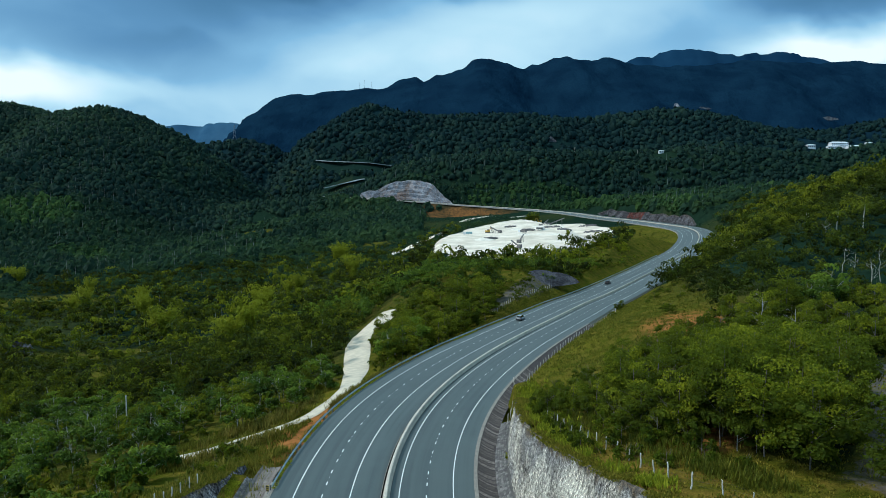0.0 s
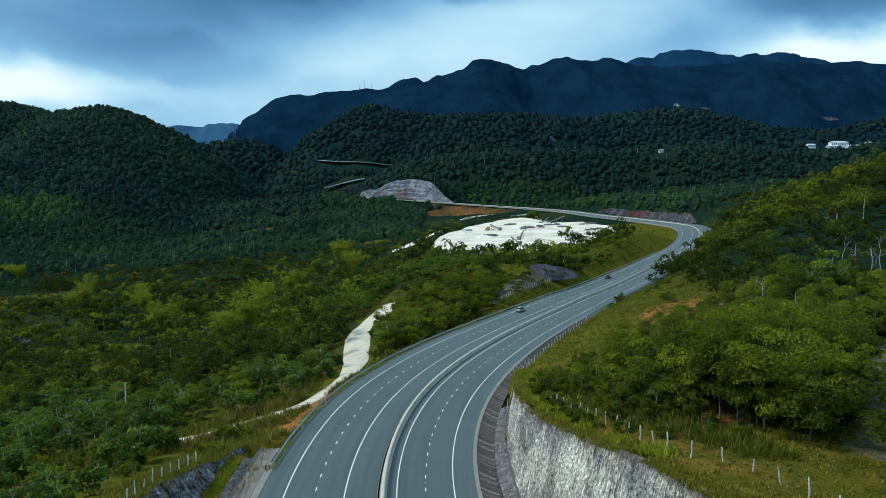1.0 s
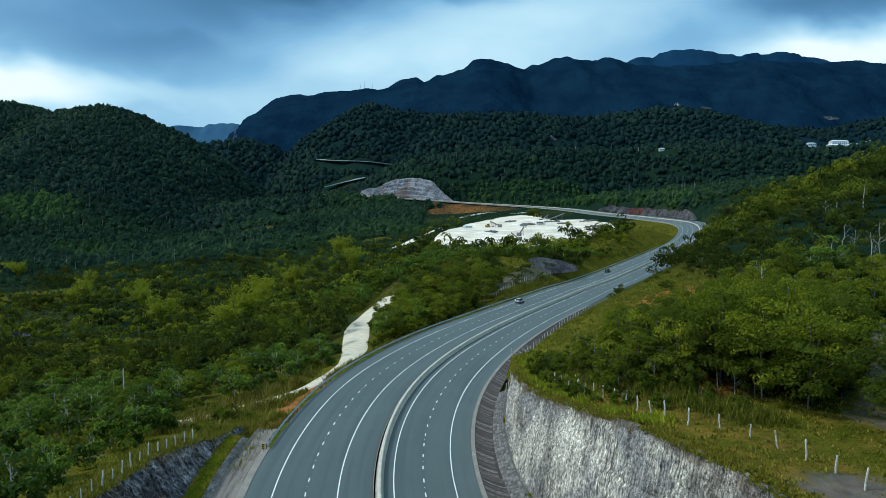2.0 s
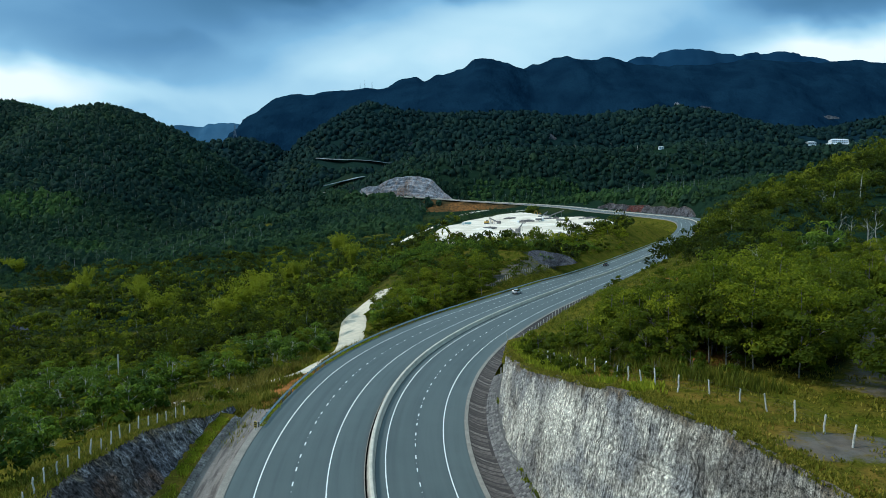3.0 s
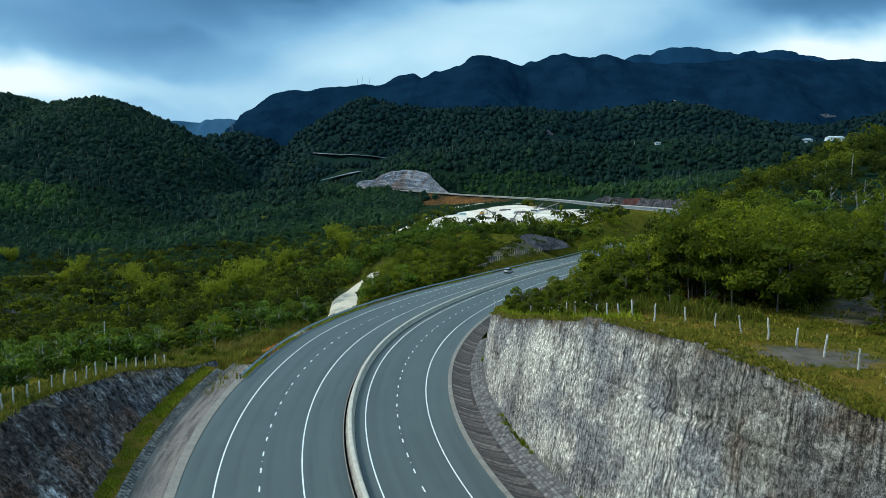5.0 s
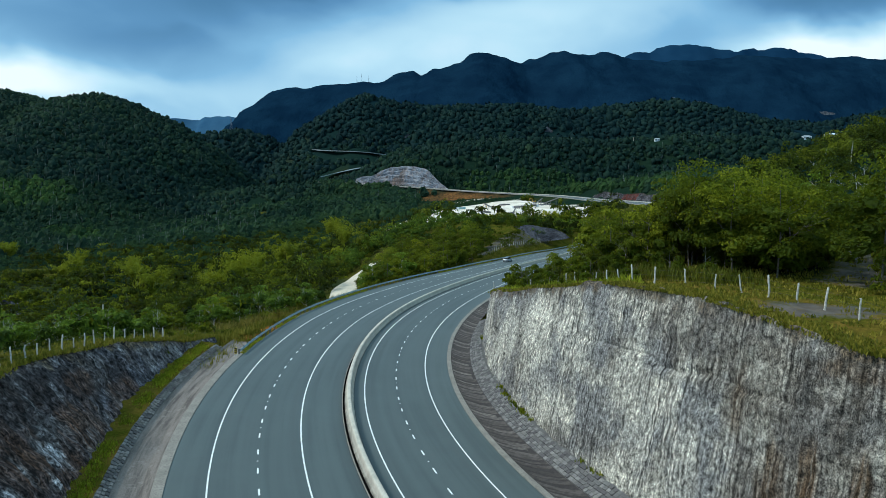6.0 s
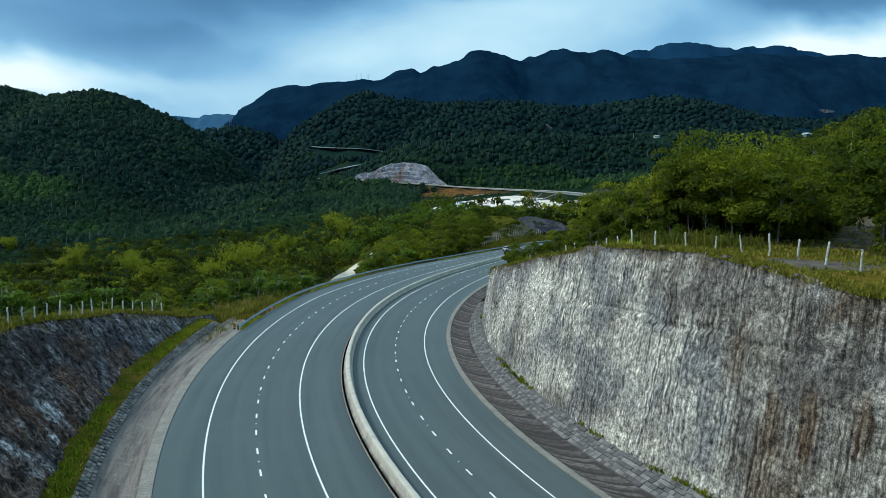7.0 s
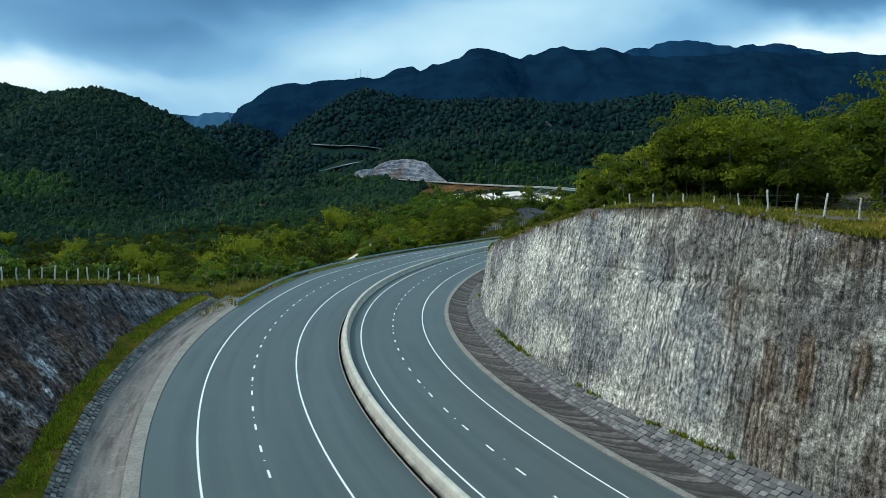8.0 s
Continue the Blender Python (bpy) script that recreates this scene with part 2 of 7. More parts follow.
def cut_rock(name, light, mid, slate, soot, rust, flutes=1.0, chip=0.6, fineness=1.0):
    """A drilled rock face in its own coordinates: metres along it and metres up from its foot."""
    k = Nodes(name)
    u, h = k.attr("along"), k.attr("rise")

    def grainy(a, b, detail, rough, shift=0.0):
        com = k.t.nodes.new("ShaderNodeCombineXYZ")
        k.link(k.calc("ADD", k.calc("MULTIPLY", u, a), shift), com.inputs[0])
        k.link(k.calc("MULTIPLY", h, b), com.inputs[1])
        n = k.t.nodes.new("ShaderNodeTexNoise")
        k.link(com.outputs[0], n.inputs["Vector"])
        n.inputs["Scale"].default_value, n.inputs["Detail"].default_value, n.inputs["Roughness"].default_value = 1.0, detail, rough
        return n.outputs[0]

    patch, blot = grainy(0.13, 0.15, 6, 0.66, 3.7), grainy(0.55, 0.42, 8, 0.74)
    grain, fine = grainy(3.0 * fineness, 2.3 * fineness, 7, 0.78 if fineness == 1 else 0.68), grainy(13.0 * fineness, 9.0 * fineness, 4, 0.75 if fineness == 1 else 0.6)
    line, wide = grainy(4.4, 0.13, 3, 0.5, 9.0), grainy(1.5, 0.09, 5, 0.6, 4.0)
    c = k.mix(k.ramp(blot, [(0.40, 0.0), (0.62, 1.0 if chip < 0.8 else 0.25)]), mid, light)
    c = k.mix(k.calc("MULTIPLY", k.ramp(patch, [(0.46, 0.0), (0.55, 1.0)]), 0.85), c, slate)
    c = k.mix(k.calc("MULTIPLY", k.attr("pale"), k.ramp(blot, [(0.34, 0.4), (0.55, 1.0)])), c, light)
    c = k.mix(k.calc("MULTIPLY", k.attr("sooty"), k.ramp(blot, [(0.34, 1.0), (0.62, 0.5)])), c, soot)
    c = k.mix(k.calc("MULTIPLY", k.attr("seep"), k.ramp(line, [(0.36, 1.0), (0.60, 0.45)])), c, rust)
    c = k.mix(k.calc("MULTIPLY", k.attr("soil"), k.ramp(grain, [(0.40, 0.0), (0.52, 0.9)])), c, (0.12, 0.088, 0.055))
    # pits and chips lighten or darken whatever stone they are in; drill lines are painted shade
    phase = k.calc("ADD", k.calc("MULTIPLY", u, 2 * math.pi / 0.40), k.calc("MULTIPLY", grainy(0.8, 0.25, 4, 0.6, 21.0), 7.0))
    drill = k.ramp(k.calc("ADD", k.calc("MULTIPLY", k.calc("SINE", phase), 0.5), 0.5), [(0.0, 0.42), (0.30, 1.0), (1.0, 1.1)])
    worn = k.ramp(grainy(0.20, 0.26, 5, 0.65, 14.0), [(0.40, 0.25), (0.58, 1.0)])
    tone = k.ramp(grain, [(0.39, 0.16), (0.46, 0.72), (0.52, 1.0), (0.60, 1.15 + chip)])
    tone = k.calc("MULTIPLY", tone, k.ramp(fine, [(0.40, 0.30), (0.47, 0.90), (0.58, 1.0 + 0.9 * chip)]))
    lined = k.calc("MULTIPLY", k.calc("SUBTRACT", 1.0, k.ramp(line, [(0.37, 0.30), (0.46, 0.9), (0.60, 1.2)])), k.calc("MULTIPLY", worn, flutes))
    tone = k.calc("MULTIPLY", tone, k.calc("SUBTRACT", 1.0, lined))
    tone = k.calc("MULTIPLY", tone, k.calc("SUBTRACT", 1.0, k.calc("MULTIPLY", k.calc("SUBTRACT", 1.0, drill), k.calc("MULTIPLY", worn, 0.8 * flutes))))
    tone = k.calc("MULTIPLY", tone, k.ramp(wide, [(0.36, 0.78), (0.52, 1.03)]))
    c = k.mix(1.0, c, tone, "MULTIPLY")
    k.bump(k.calc("ADD", k.calc("MULTIPLY", line, 0.6 * flutes), k.calc("ADD", grain, k.calc("MULTIPLY", fine, 0.4))), 0.8, 0.22)
    return k.finish(c, 0.92, 0.15)


def ground_material():
    """Grass, bare earth, chalk, purple-grey rock and forest floor, mixed by the masks on the sheet."""
    k = Nodes("ground")
    a, b, fine = k.noise(0.035, 5), k.noise(0.35, 5, 0.6), k.noise(4.0, 4, 0.7)
    grass = k.mix(k.ramp(a, [(0.35, 0.0), (0.65, 1.0)]), (0.040, 0.056, 0.006), (0.112, 0.112, 0.010))
    grass = k.mix(k.ramp(b, [(0.40, 0.0), (0.70, 1.0)]), grass, (0.170, 0.128, 0.022))
    grass = k.mix(k.calc("MULTIPLY", k.ramp(fine, [(0.35, 1.0), (0.6, 0.0)]), 0.6), grass, (0.018, 0.027, 0.005))
    wood = k.mix(k.ramp(b, [(0.35, 0.0), (0.7, 1.0)]), (0.009, 0.023, 0.015), (0.015, 0.033, 0.019))
    # crown cells whose gaps are darkened as shade between trees
    canopy = k.cells(0.16)
    wood = k.mix(k.calc("MULTIPLY", k.ramp(canopy, [(0.25, 0.0), (0.85, 1.0)]), 0.3), wood, (0.003, 0.008, 0.006))
    c = k.mix(k.attr("forest"), grass, wood)
    # distance haze put into the colour: the ground turns blue far off
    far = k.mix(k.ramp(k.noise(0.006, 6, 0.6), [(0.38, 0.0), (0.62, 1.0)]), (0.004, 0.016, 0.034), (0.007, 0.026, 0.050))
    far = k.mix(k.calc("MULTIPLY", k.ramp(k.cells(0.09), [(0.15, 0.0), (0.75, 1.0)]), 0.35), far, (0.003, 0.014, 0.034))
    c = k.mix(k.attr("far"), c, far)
    earth = k.mix(k.ramp(b, [(0.35, 0.0), (0.65, 1.0)]), (0.19, 0.078, 0.030), (0.36, 0.150, 0.045))
    c = k.mix(k.calc("MULTIPLY", k.attr("earth"), k.ramp(b, [(0.30, 0.3), (0.55, 1.0)])), c, earth)
    rock = k.mix(k.ramp(k.noise(0.6, 5, 0.65), [(0.35, 0.0), (0.65, 1.0)]), (0.080, 0.074, 0.080), (0.150, 0.136, 0.136))
    c = k.mix(k.ramp(k.calc("ADD", k.attr("rock"), k.calc("MULTIPLY", k.calc("SUBTRACT", k.noise(0.5, 8, 0.75, (1, 1, 1), (5, 5, 0)), 0.5), 2.6)), [(0.62, 0.0), (1.00, 0.75)]), c, rock)
    chalk = k.mix(k.ramp(k.noise(0.05, 6, 0.6), [(0.35, 0.0), (0.65, 1.0)]), (0.84, 0.77, 0.66), (0.58, 0.51, 0.41))
    chalk = k.mix(k.calc("MULTIPLY", k.ramp(k.noise(0.16, 6, 0.7, (0.5, 1, 1)), [(0.50, 0.0), (0.64, 1.0)]), 0.65), chalk, (0.46, 0.41, 0.33))
    c = k.mix(k.ramp(k.calc("ADD", k.attr("chalk"), k.calc("MULTIPLY", k.calc("SUBTRACT", k.noise(0.12, 5, 0.65), 0.5), 0.5)), [(0.42, 0.0), (0.52, 1.0)]), c, chalk)
    h = k.calc("ADD", k.calc("MULTIPLY", fine, 0.25), k.calc("MULTIPLY", b, 0.8))
    hf = k.calc("MULTIPLY", k.calc("ADD", k.calc("MULTIPLY", k.cells(0.10), -3.0), k.calc("MULTIPLY", k.noise(0.010, 5, 0.55, (1, 0.5, 1)), 55.0)), k.attr("far"))
    k.bump(k.calc("ADD", h, hf), 0.8, 0.6)
    return k.finish(c, 0.95, 0.0)


def foliage(name, dark, mid, bright, shine=0.10, through_light=0.3):
    k = Nodes(name)
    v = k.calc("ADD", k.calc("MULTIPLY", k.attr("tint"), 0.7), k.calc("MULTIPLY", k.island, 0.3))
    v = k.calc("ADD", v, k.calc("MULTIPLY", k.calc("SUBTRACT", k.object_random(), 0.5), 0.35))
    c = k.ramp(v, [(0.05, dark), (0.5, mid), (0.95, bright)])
    k.finish(c, 0.62, shine)
    tr = k.t.nodes.new("ShaderNodeBsdfTranslucent")
    k.link(k.mix(0.5, c, bright), tr.inputs[0])
    ms = k.t.nodes.new("ShaderNodeMixShader")
    ms.inputs[0].default_value = through_light
    k.link(k.bsdf.outputs[0], ms.inputs[1])
    k.link(tr.outputs[0], ms.inputs[2])
    k.link(ms.outputs[0], k.out.inputs[0])
    return k.m


def concrete(name, color, dirt, crack=0.5, stained=""):
    k = Nodes(name)
    a, b = k.noise(0.7, 5, 0.6), k.noise(7, 4, 0.65)
    c = k.mix(k.ramp(a, [(0.35, 0.0), (0.7, 1.0)]), color, tuple(x * 0.72 for x in color))
    c = k.mix(k.calc("MULTIPLY", k.ramp(b, [(0.45, 0.0), (0.65, 1.0)]), crack), c, dirt)
    if stained:                      # darker along the foot
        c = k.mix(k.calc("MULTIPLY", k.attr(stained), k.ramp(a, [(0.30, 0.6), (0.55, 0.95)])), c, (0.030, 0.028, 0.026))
    k.bump(b, 0.4, 0.03)
    return k.finish(c, 0.9, 0.2)


def slab_concrete():
    """Stained slabs, each with a tone of its own."""
    k = Nodes("drain_slab_concrete")
    c = k.ramp(k.object_random(), [(0.0, (0.060, 0.052, 0.048)), (0.6, (0.115, 0.100, 0.092)), (1.0, (0.19, 0.168, 0.152))])
    c = k.mix(k.calc("MULTIPLY", k.ramp(k.noise(2.2, 5, 0.65), [(0.42, 1.0), (0.56, 0.0)]), 0.6), c, (0.045, 0.040, 0.038))
    k.bump(k.noise(7, 4, 0.65), 0.4, 0.03)
    return k.finish(c, 0.9, 0.2)


def streaked_concrete():
    """Pale brown channel concrete with dark wash marks running along it and pale scuffs."""
    k = Nodes("gutter_concrete_pale")
    along, across = k.attr("along"), k.attr("across")
    com = k.t.nodes.new("ShaderNodeCombineXYZ")
    k.link(k.calc("MULTIPLY", across, 2.2), com.inputs[0])
    k.link(k.calc("MULTIPLY", along, 0.16), com.inputs[1])
    n = k.t.nodes.new("ShaderNodeTexNoise")
    k.link(com.outputs[0], n.inputs["Vector"])
    n.inputs["Scale"].default_value, n.inputs["Detail"].default_value, n.inputs["Roughness"].default_value = 1.0, 6.0, 0.65
    c = k.mix(k.ramp(n.outputs[0], [(0.36, 1.0), (0.56, 0.0)]), (0.215, 0.188, 0.168), (0.095, 0.082, 0.075))
    c = k.mix(k.calc("MULTIPLY", k.ramp(k.noise(1.1, 6, 0.7), [(0.56, 0.0), (0.66, 1.0)]), 0.5), c, (0.33, 0.30, 0.27))
    c = k.mix(k.calc("MULTIPLY", k.ramp(k.noise(6, 5, 0.7), [(0.38, 1.0), (0.50, 0.0)]), 0.45), c, (0.085, 0.074, 0.066))
    k.bump(k.noise(7, 4, 0.65), 0.4, 0.03)
    return k.finish(c, 0.9, 0.2)


def stone_block():
    k = Nodes("wall_stone")
    r = k.object_random()
    i = k.calc("FRACT", k.calc("ADD", r, k.island))
    c = k.ramp(i, [(0.0, (0.085, 0.08, 0.082)), (0.5, (0.15, 0.145, 0.14)), (1.0, (0.26, 0.25, 0.235))])
    c = k.mix(k.calc("MULTIPLY", k.ramp(k.noise(6, 5, 0.65), [(0.4, 0.0), (0.65, 1.0)]), 0.5), c, (0.10, 0.09, 0.085))
    k.bump(k.noise(9, 4), 0.5, 0.03)
    return k.finish(c, 0.9, 0.2)


M_ASPHALT = asphalt()
M_PAINT = plain("road_paint", (0.80, 0.82, 0.80), 0.6, vary=0.08, scale=4)
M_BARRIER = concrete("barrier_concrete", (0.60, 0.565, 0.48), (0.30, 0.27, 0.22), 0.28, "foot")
M_CURB = concrete("curb_concrete", (0.30, 0.28, 0.245), (0.11, 0.10, 0.088), 0.6)
M_GUTTER = concrete("gutter_concrete", (0.062, 0.054, 0.052), (0.028, 0.025, 0.025), 0.7)
M_GUTTER_L = streaked_concrete()
M_RIB = slab_concrete()
M_STONE = stone_block()
M_MORTAR = concrete("mortar", (0.15, 0.145, 0.14), (0.08, 0.075, 0.07))
M_CLIFF = cut_rock("cliff_limestone", (0.62, 0.59, 0.505), (0.315, 0.295, 0.255), (0.195, 0.195, 0.195), (0.110, 0.092, 0.071), (0.112, 0.064, 0.029))
M_BANK = cut_rock("bank_rock", (0.66, 0.64, 0.66), (0.062, 0.050, 0.048), (0.078, 0.075, 0.088), (0.034, 0.024, 0.020), (0.082, 0.040, 0.022), 0.18, 0.95, 0.5)
M_CUT = limestone("bench_rock", (0.42, 0.44, 0.48), (0.23, 0.25, 0.29), (0.09, 0.10, 0.12), (0.36, 0.19, 0.09), stain_at=0.46)
M_REDCUT = limestone("red_earth_cut", (0.20, 0.21, 0.24), (0.075, 0.062, 0.058), (0.03, 0.026, 0.026), (0.26, 0.040, 0.024), stain_at=0.9, pale=0.6)
M_GROUND = ground_material()
M_DIRT = plain("chalk_track", (0.56, 0.50, 0.39), 0.95, vary=0.16, scale=0.5, bump=0.4)
M_LEAF = foliage("leaves_green", (0.010, 0.024, 0.003), (0.066, 0.100, 0.006), (0.270, 0.285, 0.014), 0.10, 0.40)
M_LEAF_NEAR = foliage("leaves_thicket", (0.018, 0.032, 0.004), (0.066, 0.095, 0.007), (0.290, 0.310, 0.015), 0.10, 0.42)
M_LEAF_SLOPE = foliage("leaves_slope", (0.006, 0.014, 0.003), (0.040, 0.062, 0.006), (0.190, 0.205, 0.013), 0.08)
M_VERGE = foliage("weeds_yellow_green", (0.10, 0.135, 0.009), (0.24, 0.275, 0.017), (0.42, 0.42, 0.035), 0.1)
M_LEAF_BLUE = foliage("leaves_broad", (0.009, 0.025, 0.004), (0.044, 0.086, 0.009), (0.190, 0.270, 0.022), 0.15)
# hill, mountain and ridge leaves hold cloud shade and distance haze in their colours
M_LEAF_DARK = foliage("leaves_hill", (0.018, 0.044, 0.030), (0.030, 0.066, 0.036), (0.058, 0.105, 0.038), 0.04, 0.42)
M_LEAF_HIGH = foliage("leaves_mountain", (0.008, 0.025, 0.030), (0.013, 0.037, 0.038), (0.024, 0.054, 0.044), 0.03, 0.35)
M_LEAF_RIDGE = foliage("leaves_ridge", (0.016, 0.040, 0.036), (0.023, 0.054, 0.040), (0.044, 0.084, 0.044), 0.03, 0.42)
# sunlight on the slope put into a lighter leaf green
M_LEAF_SUNLIT = foliage("leaves_sunlit_slope", (0.024, 0.056, 0.026), (0.044, 0.092, 0.034), (0.085, 0.150, 0.040), 0.04, 0.42)
M_BAMBOO = foliage("leaves_bamboo", (0.070, 0.095, 0.007), (0.190, 0.220, 0.012), (0.350, 0.360, 0.022))
M_REED = foliage("reed_blades", (0.060, 0.062, 0.010), (0.150, 0.135, 0.020), (0.300, 0.235, 0.052), 0.1)
M_GRASS = foliage("grass_blades", (0.046, 0.064, 0.006), (0.125, 0.138, 0.012), (0.290, 0.245, 0.042), 0.1)
M_DRY = foliage("dry_grass_blades", (0.062, 0.074, 0.007), (0.165, 0.158, 0.014), (0.34, 0.265, 0.045), 0.1)
M_BARK = plain("bark", (0.15, 0.13, 0.11), 0.9, vary=0.4, scale=5)
M_PALEBARK = plain("pale_bark", (0.42, 0.40, 0.36), 0.85, vary=0.3, scale=5)
M_STEM = plain("hill_stem_bark", (0.27, 0.27, 0.25), 0.9, vary=0.4, scale=1)
M_POST = plain("weathered_post", (0.47, 0.45, 0.40), 0.9, vary=0.35, scale=6)
M_STEEL = plain("galvanised_steel", (0.42, 0.47, 0.50), 0.45, 0.6, 0.12, 2)
M_RAIL = plain("rail_steel", (0.36, 0.46, 0.50), 0.5, 0.5, 0.15, 2)
M_RAILPOST = plain("rail_post_steel", (0.10, 0.12, 0.125), 0.6, 0.4, 0.2, 2)


# ---- mesh helpers ----
def make_mesh(name, V, F, mat, smooth=False, attrs=None):
    """A mesh from vertex and face arrays (all faces with the same number of corners), or lists of them."""
    V = np.asarray(V, dtype=np.float32).reshape(-1, 3)
    F = np.asarray(F, dtype=np.int32)
    k = F.shape[1]
    me = bpy.data.meshes.new(name)
    me.vertices.add(len(V))
    me.vertices.foreach_set("co", V.ravel())
    me.loops.add(F.size)
    me.loops.foreach_set("vertex_index", F.ravel())
    me.polygons.add(len(F))
    me.polygons.foreach_set("loop_start", np.arange(0, F.size, k, dtype=np.int32))
    me.polygons.foreach_set("use_smooth", np.full(len(F), smooth))
    for key, val in (attrs or {}).items():
        at = me.attributes.new(key, "FLOAT", "POINT")
        at.data.foreach_set("value", np.asarray(val, dtype=np.float32))
    me.materials.append(mat)
    me.update(calc_edges=True)
    me.validate()
    return me


def thing(name, V, F, mat, label="", category="", group="", kind="", smooth=False, parent=None, attrs=None):
    ob = new(name, make_mesh(name, V, F, mat, smooth, attrs))
    if parent is not None:
        ob.parent = parent
    return tagged(ob, label, category, group, kind)


def part(name, bm, material, parent, label=""):
    """Links a bmesh as one mesh object under a thing or a part."""
    me = bpy.data.meshes.new(name)
    bm.to_mesh(me)
    bm.free()
    me.materials.append(material)
    ob = new(name, me)
    ob.parent = parent
    return tagged(ob, label)


def grid_faces(n, m):
    a = np.arange((n - 1) * m).reshape(n - 1, m)[:, :-1].ravel()
    return np.c_[a, a + 1, a + m + 1, a + m]


def box_arrays(c, size, yaw=0.0):
    """Eight corners and six faces of a box round c, turned by yaw (radians)."""
    q = np.array([(x, y, z) for z in (-.5, .5) for x, y in ((-.5, -.5), (.5, -.5), (.5, .5), (-.5, .5))]) * size
    ca, sa = math.cos(yaw), math.sin(yaw)
    q = np.c_[q[:, 0] * ca - q[:, 1] * sa, q[:, 0] * sa + q[:, 1] * ca, q[:, 2]] + c
    return q, np.array([(3, 2, 1, 0), (4, 5, 6, 7), (0, 1, 5, 4), (1, 2, 6, 5), (2, 3, 7, 6), (3, 0, 4, 7)])


def joined(parts):
    V, F, n = [], [], 0
    for v, f in parts:
        V.append(np.asarray(v))
        F.append(np.asarray(f) + n)
        n += len(V[-1])
    return np.concatenate(V), np.concatenate(F)


def smooth01(x, a, b):
    t = np.clip((x - a) / (b - a), 0, 1)
    return t * t * (3 - 2 * t)


def value_noise(x, y, cell, seed=0):
    """Smooth value noise from -1 to 1."""
    u, v = x / cell, y / cell
    i, j = np.floor(u).astype(np.int64), np.floor(v).astype(np.int64)
    fu, fv = u - i, v - j
    fu, fv = fu * fu * (3 - 2 * fu), fv * fv * (3 - 2 * fv)

    def h(a, b):
        n = (a * 374761393 + b * 668265263 + seed * 974711) & 0x7FFFFFFF
        n = ((n ^ (n >> 13)) * 1274126177) & 0x7FFFFFFF
        return ((n ^ (n >> 16)) & 0xFFFF) / 32767.5 - 1
    return (h(i, j) * (1 - fu) + h(i + 1, j) * fu) * (1 - fv) + (h(i, j + 1) * (1 - fu) + h(i + 1, j + 1) * fu) * fv


# ---- the road's line ----
LANE, MEDIAN = 3.65, 6.44
BENDS = [(-90, 0.60), (-40, 0.642), (0, 0.676), (30, 0.708), (60, 0.593), (90, 0.626), (120, 0.360), (160, 0.132), (200, -0.078), (232, -0.085)]
FAR_LINE = [(73.3, 302.1, -3.4), (127.2, 401.0, 0.0), (165.5, 471.5, 4.0), (196.0, 546.8, 9.0), (206.5, 599.2, 12.0), (204.5, 660.9, 13.5),
            (194.3, 741.9, 15.5), (178.1, 803.0, 17.5), (157.9, 863.5, 21.0), (134.6, 924.4, 23.5), (99.1, 991.7, 26.0),
            (35.4, 1044.0, 30.0), (-33.9, 1072.0, 35.0), (-87.5, 1082.2, 38.0), (-147.0, 1100.1, 42.0), (-185.0, 1118.0, 44.0)]


def road_line():
    ds = 1.0
    s = np.arange(-90, 232, ds)
    k = np.interp(s, *zip(*BENDS)) / 100
    h = np.cumsum(k) * ds
    i0 = 90
    h = h - h[i0] - 0.3803
    x, y = np.cumsum(np.sin(h)) * ds, np.cumsum(np.cos(h)) * ds
    x, y = x - x[i0] + 1.108, y - y[i0] + 40
    u = s / 100
    z = -5.567 + 0.861 * u + 0.833 * u * u - 0.342 * u ** 3
    z = np.where(s < 0, -5.567 + 0.861 * u, z)
    P = [tuple(p) for p in np.c_[x, y, z]]
    W = [np.array(P[-25])] + [np.array(P[-1])] + [np.array(w) for w in FAR_LINE]
    W.append(2 * W[-1] - W[-2])
    for a, b, c, d in zip(W, W[1:], W[2:], W[3:]):
        n = max(2, int(np.linalg.norm(c - b) / 3))
        for t in np.arange(1, n + 1) / n:
            P.append(tuple(0.5 * (2 * b + (c - a) * t + (2 * a - 5 * b + 4 * c - d) * t * t + (3 * b - a - 3 * c + d) * t ** 3)))
    P = np.array(P)
    for _ in range(6):                      # soften the joins
        P[300:-1] = P[300:-1] * 0.5 + (P[299:-2] + P[301:]) * 0.25
    S = np.r_[0, np.cumsum(np.linalg.norm(np.diff(P[:, :2], axis=0), axis=1))] - 90
    T = np.gradient(P[:, :2], axis=0)
    H = np.unwrap(np.arctan2(T[:, 0], T[:, 1]))
    E = np.interp(S, [0, 80, 160, 300, 500, 760, 900, 1100], [0.030, 0.0588, -0.020, -0.039, -0.045, -0.045, -0.02, 0.0])
    return S, P[:, 0], P[:, 1], P[:, 2], H, E


RS, RX, RY, RZ, RH, RE = road_line()
ROAD_END = float(RS[-1])


def on_road(s, off, dz=0.0):
    """World places of points at s metres along the road, off metres to its right, dz above its surface."""
    s, off = np.broadcast_arrays(np.asarray(s, float), np.asarray(off, float))
    x, y, z, h, e = (np.interp(s, RS, a) for a in (RX, RY, RZ, RH, RE))
    o = np.clip(off, -19, 19)
    return np.stack([x + off * np.cos(h), y - off * np.sin(h), z - e * o + dz], -1)


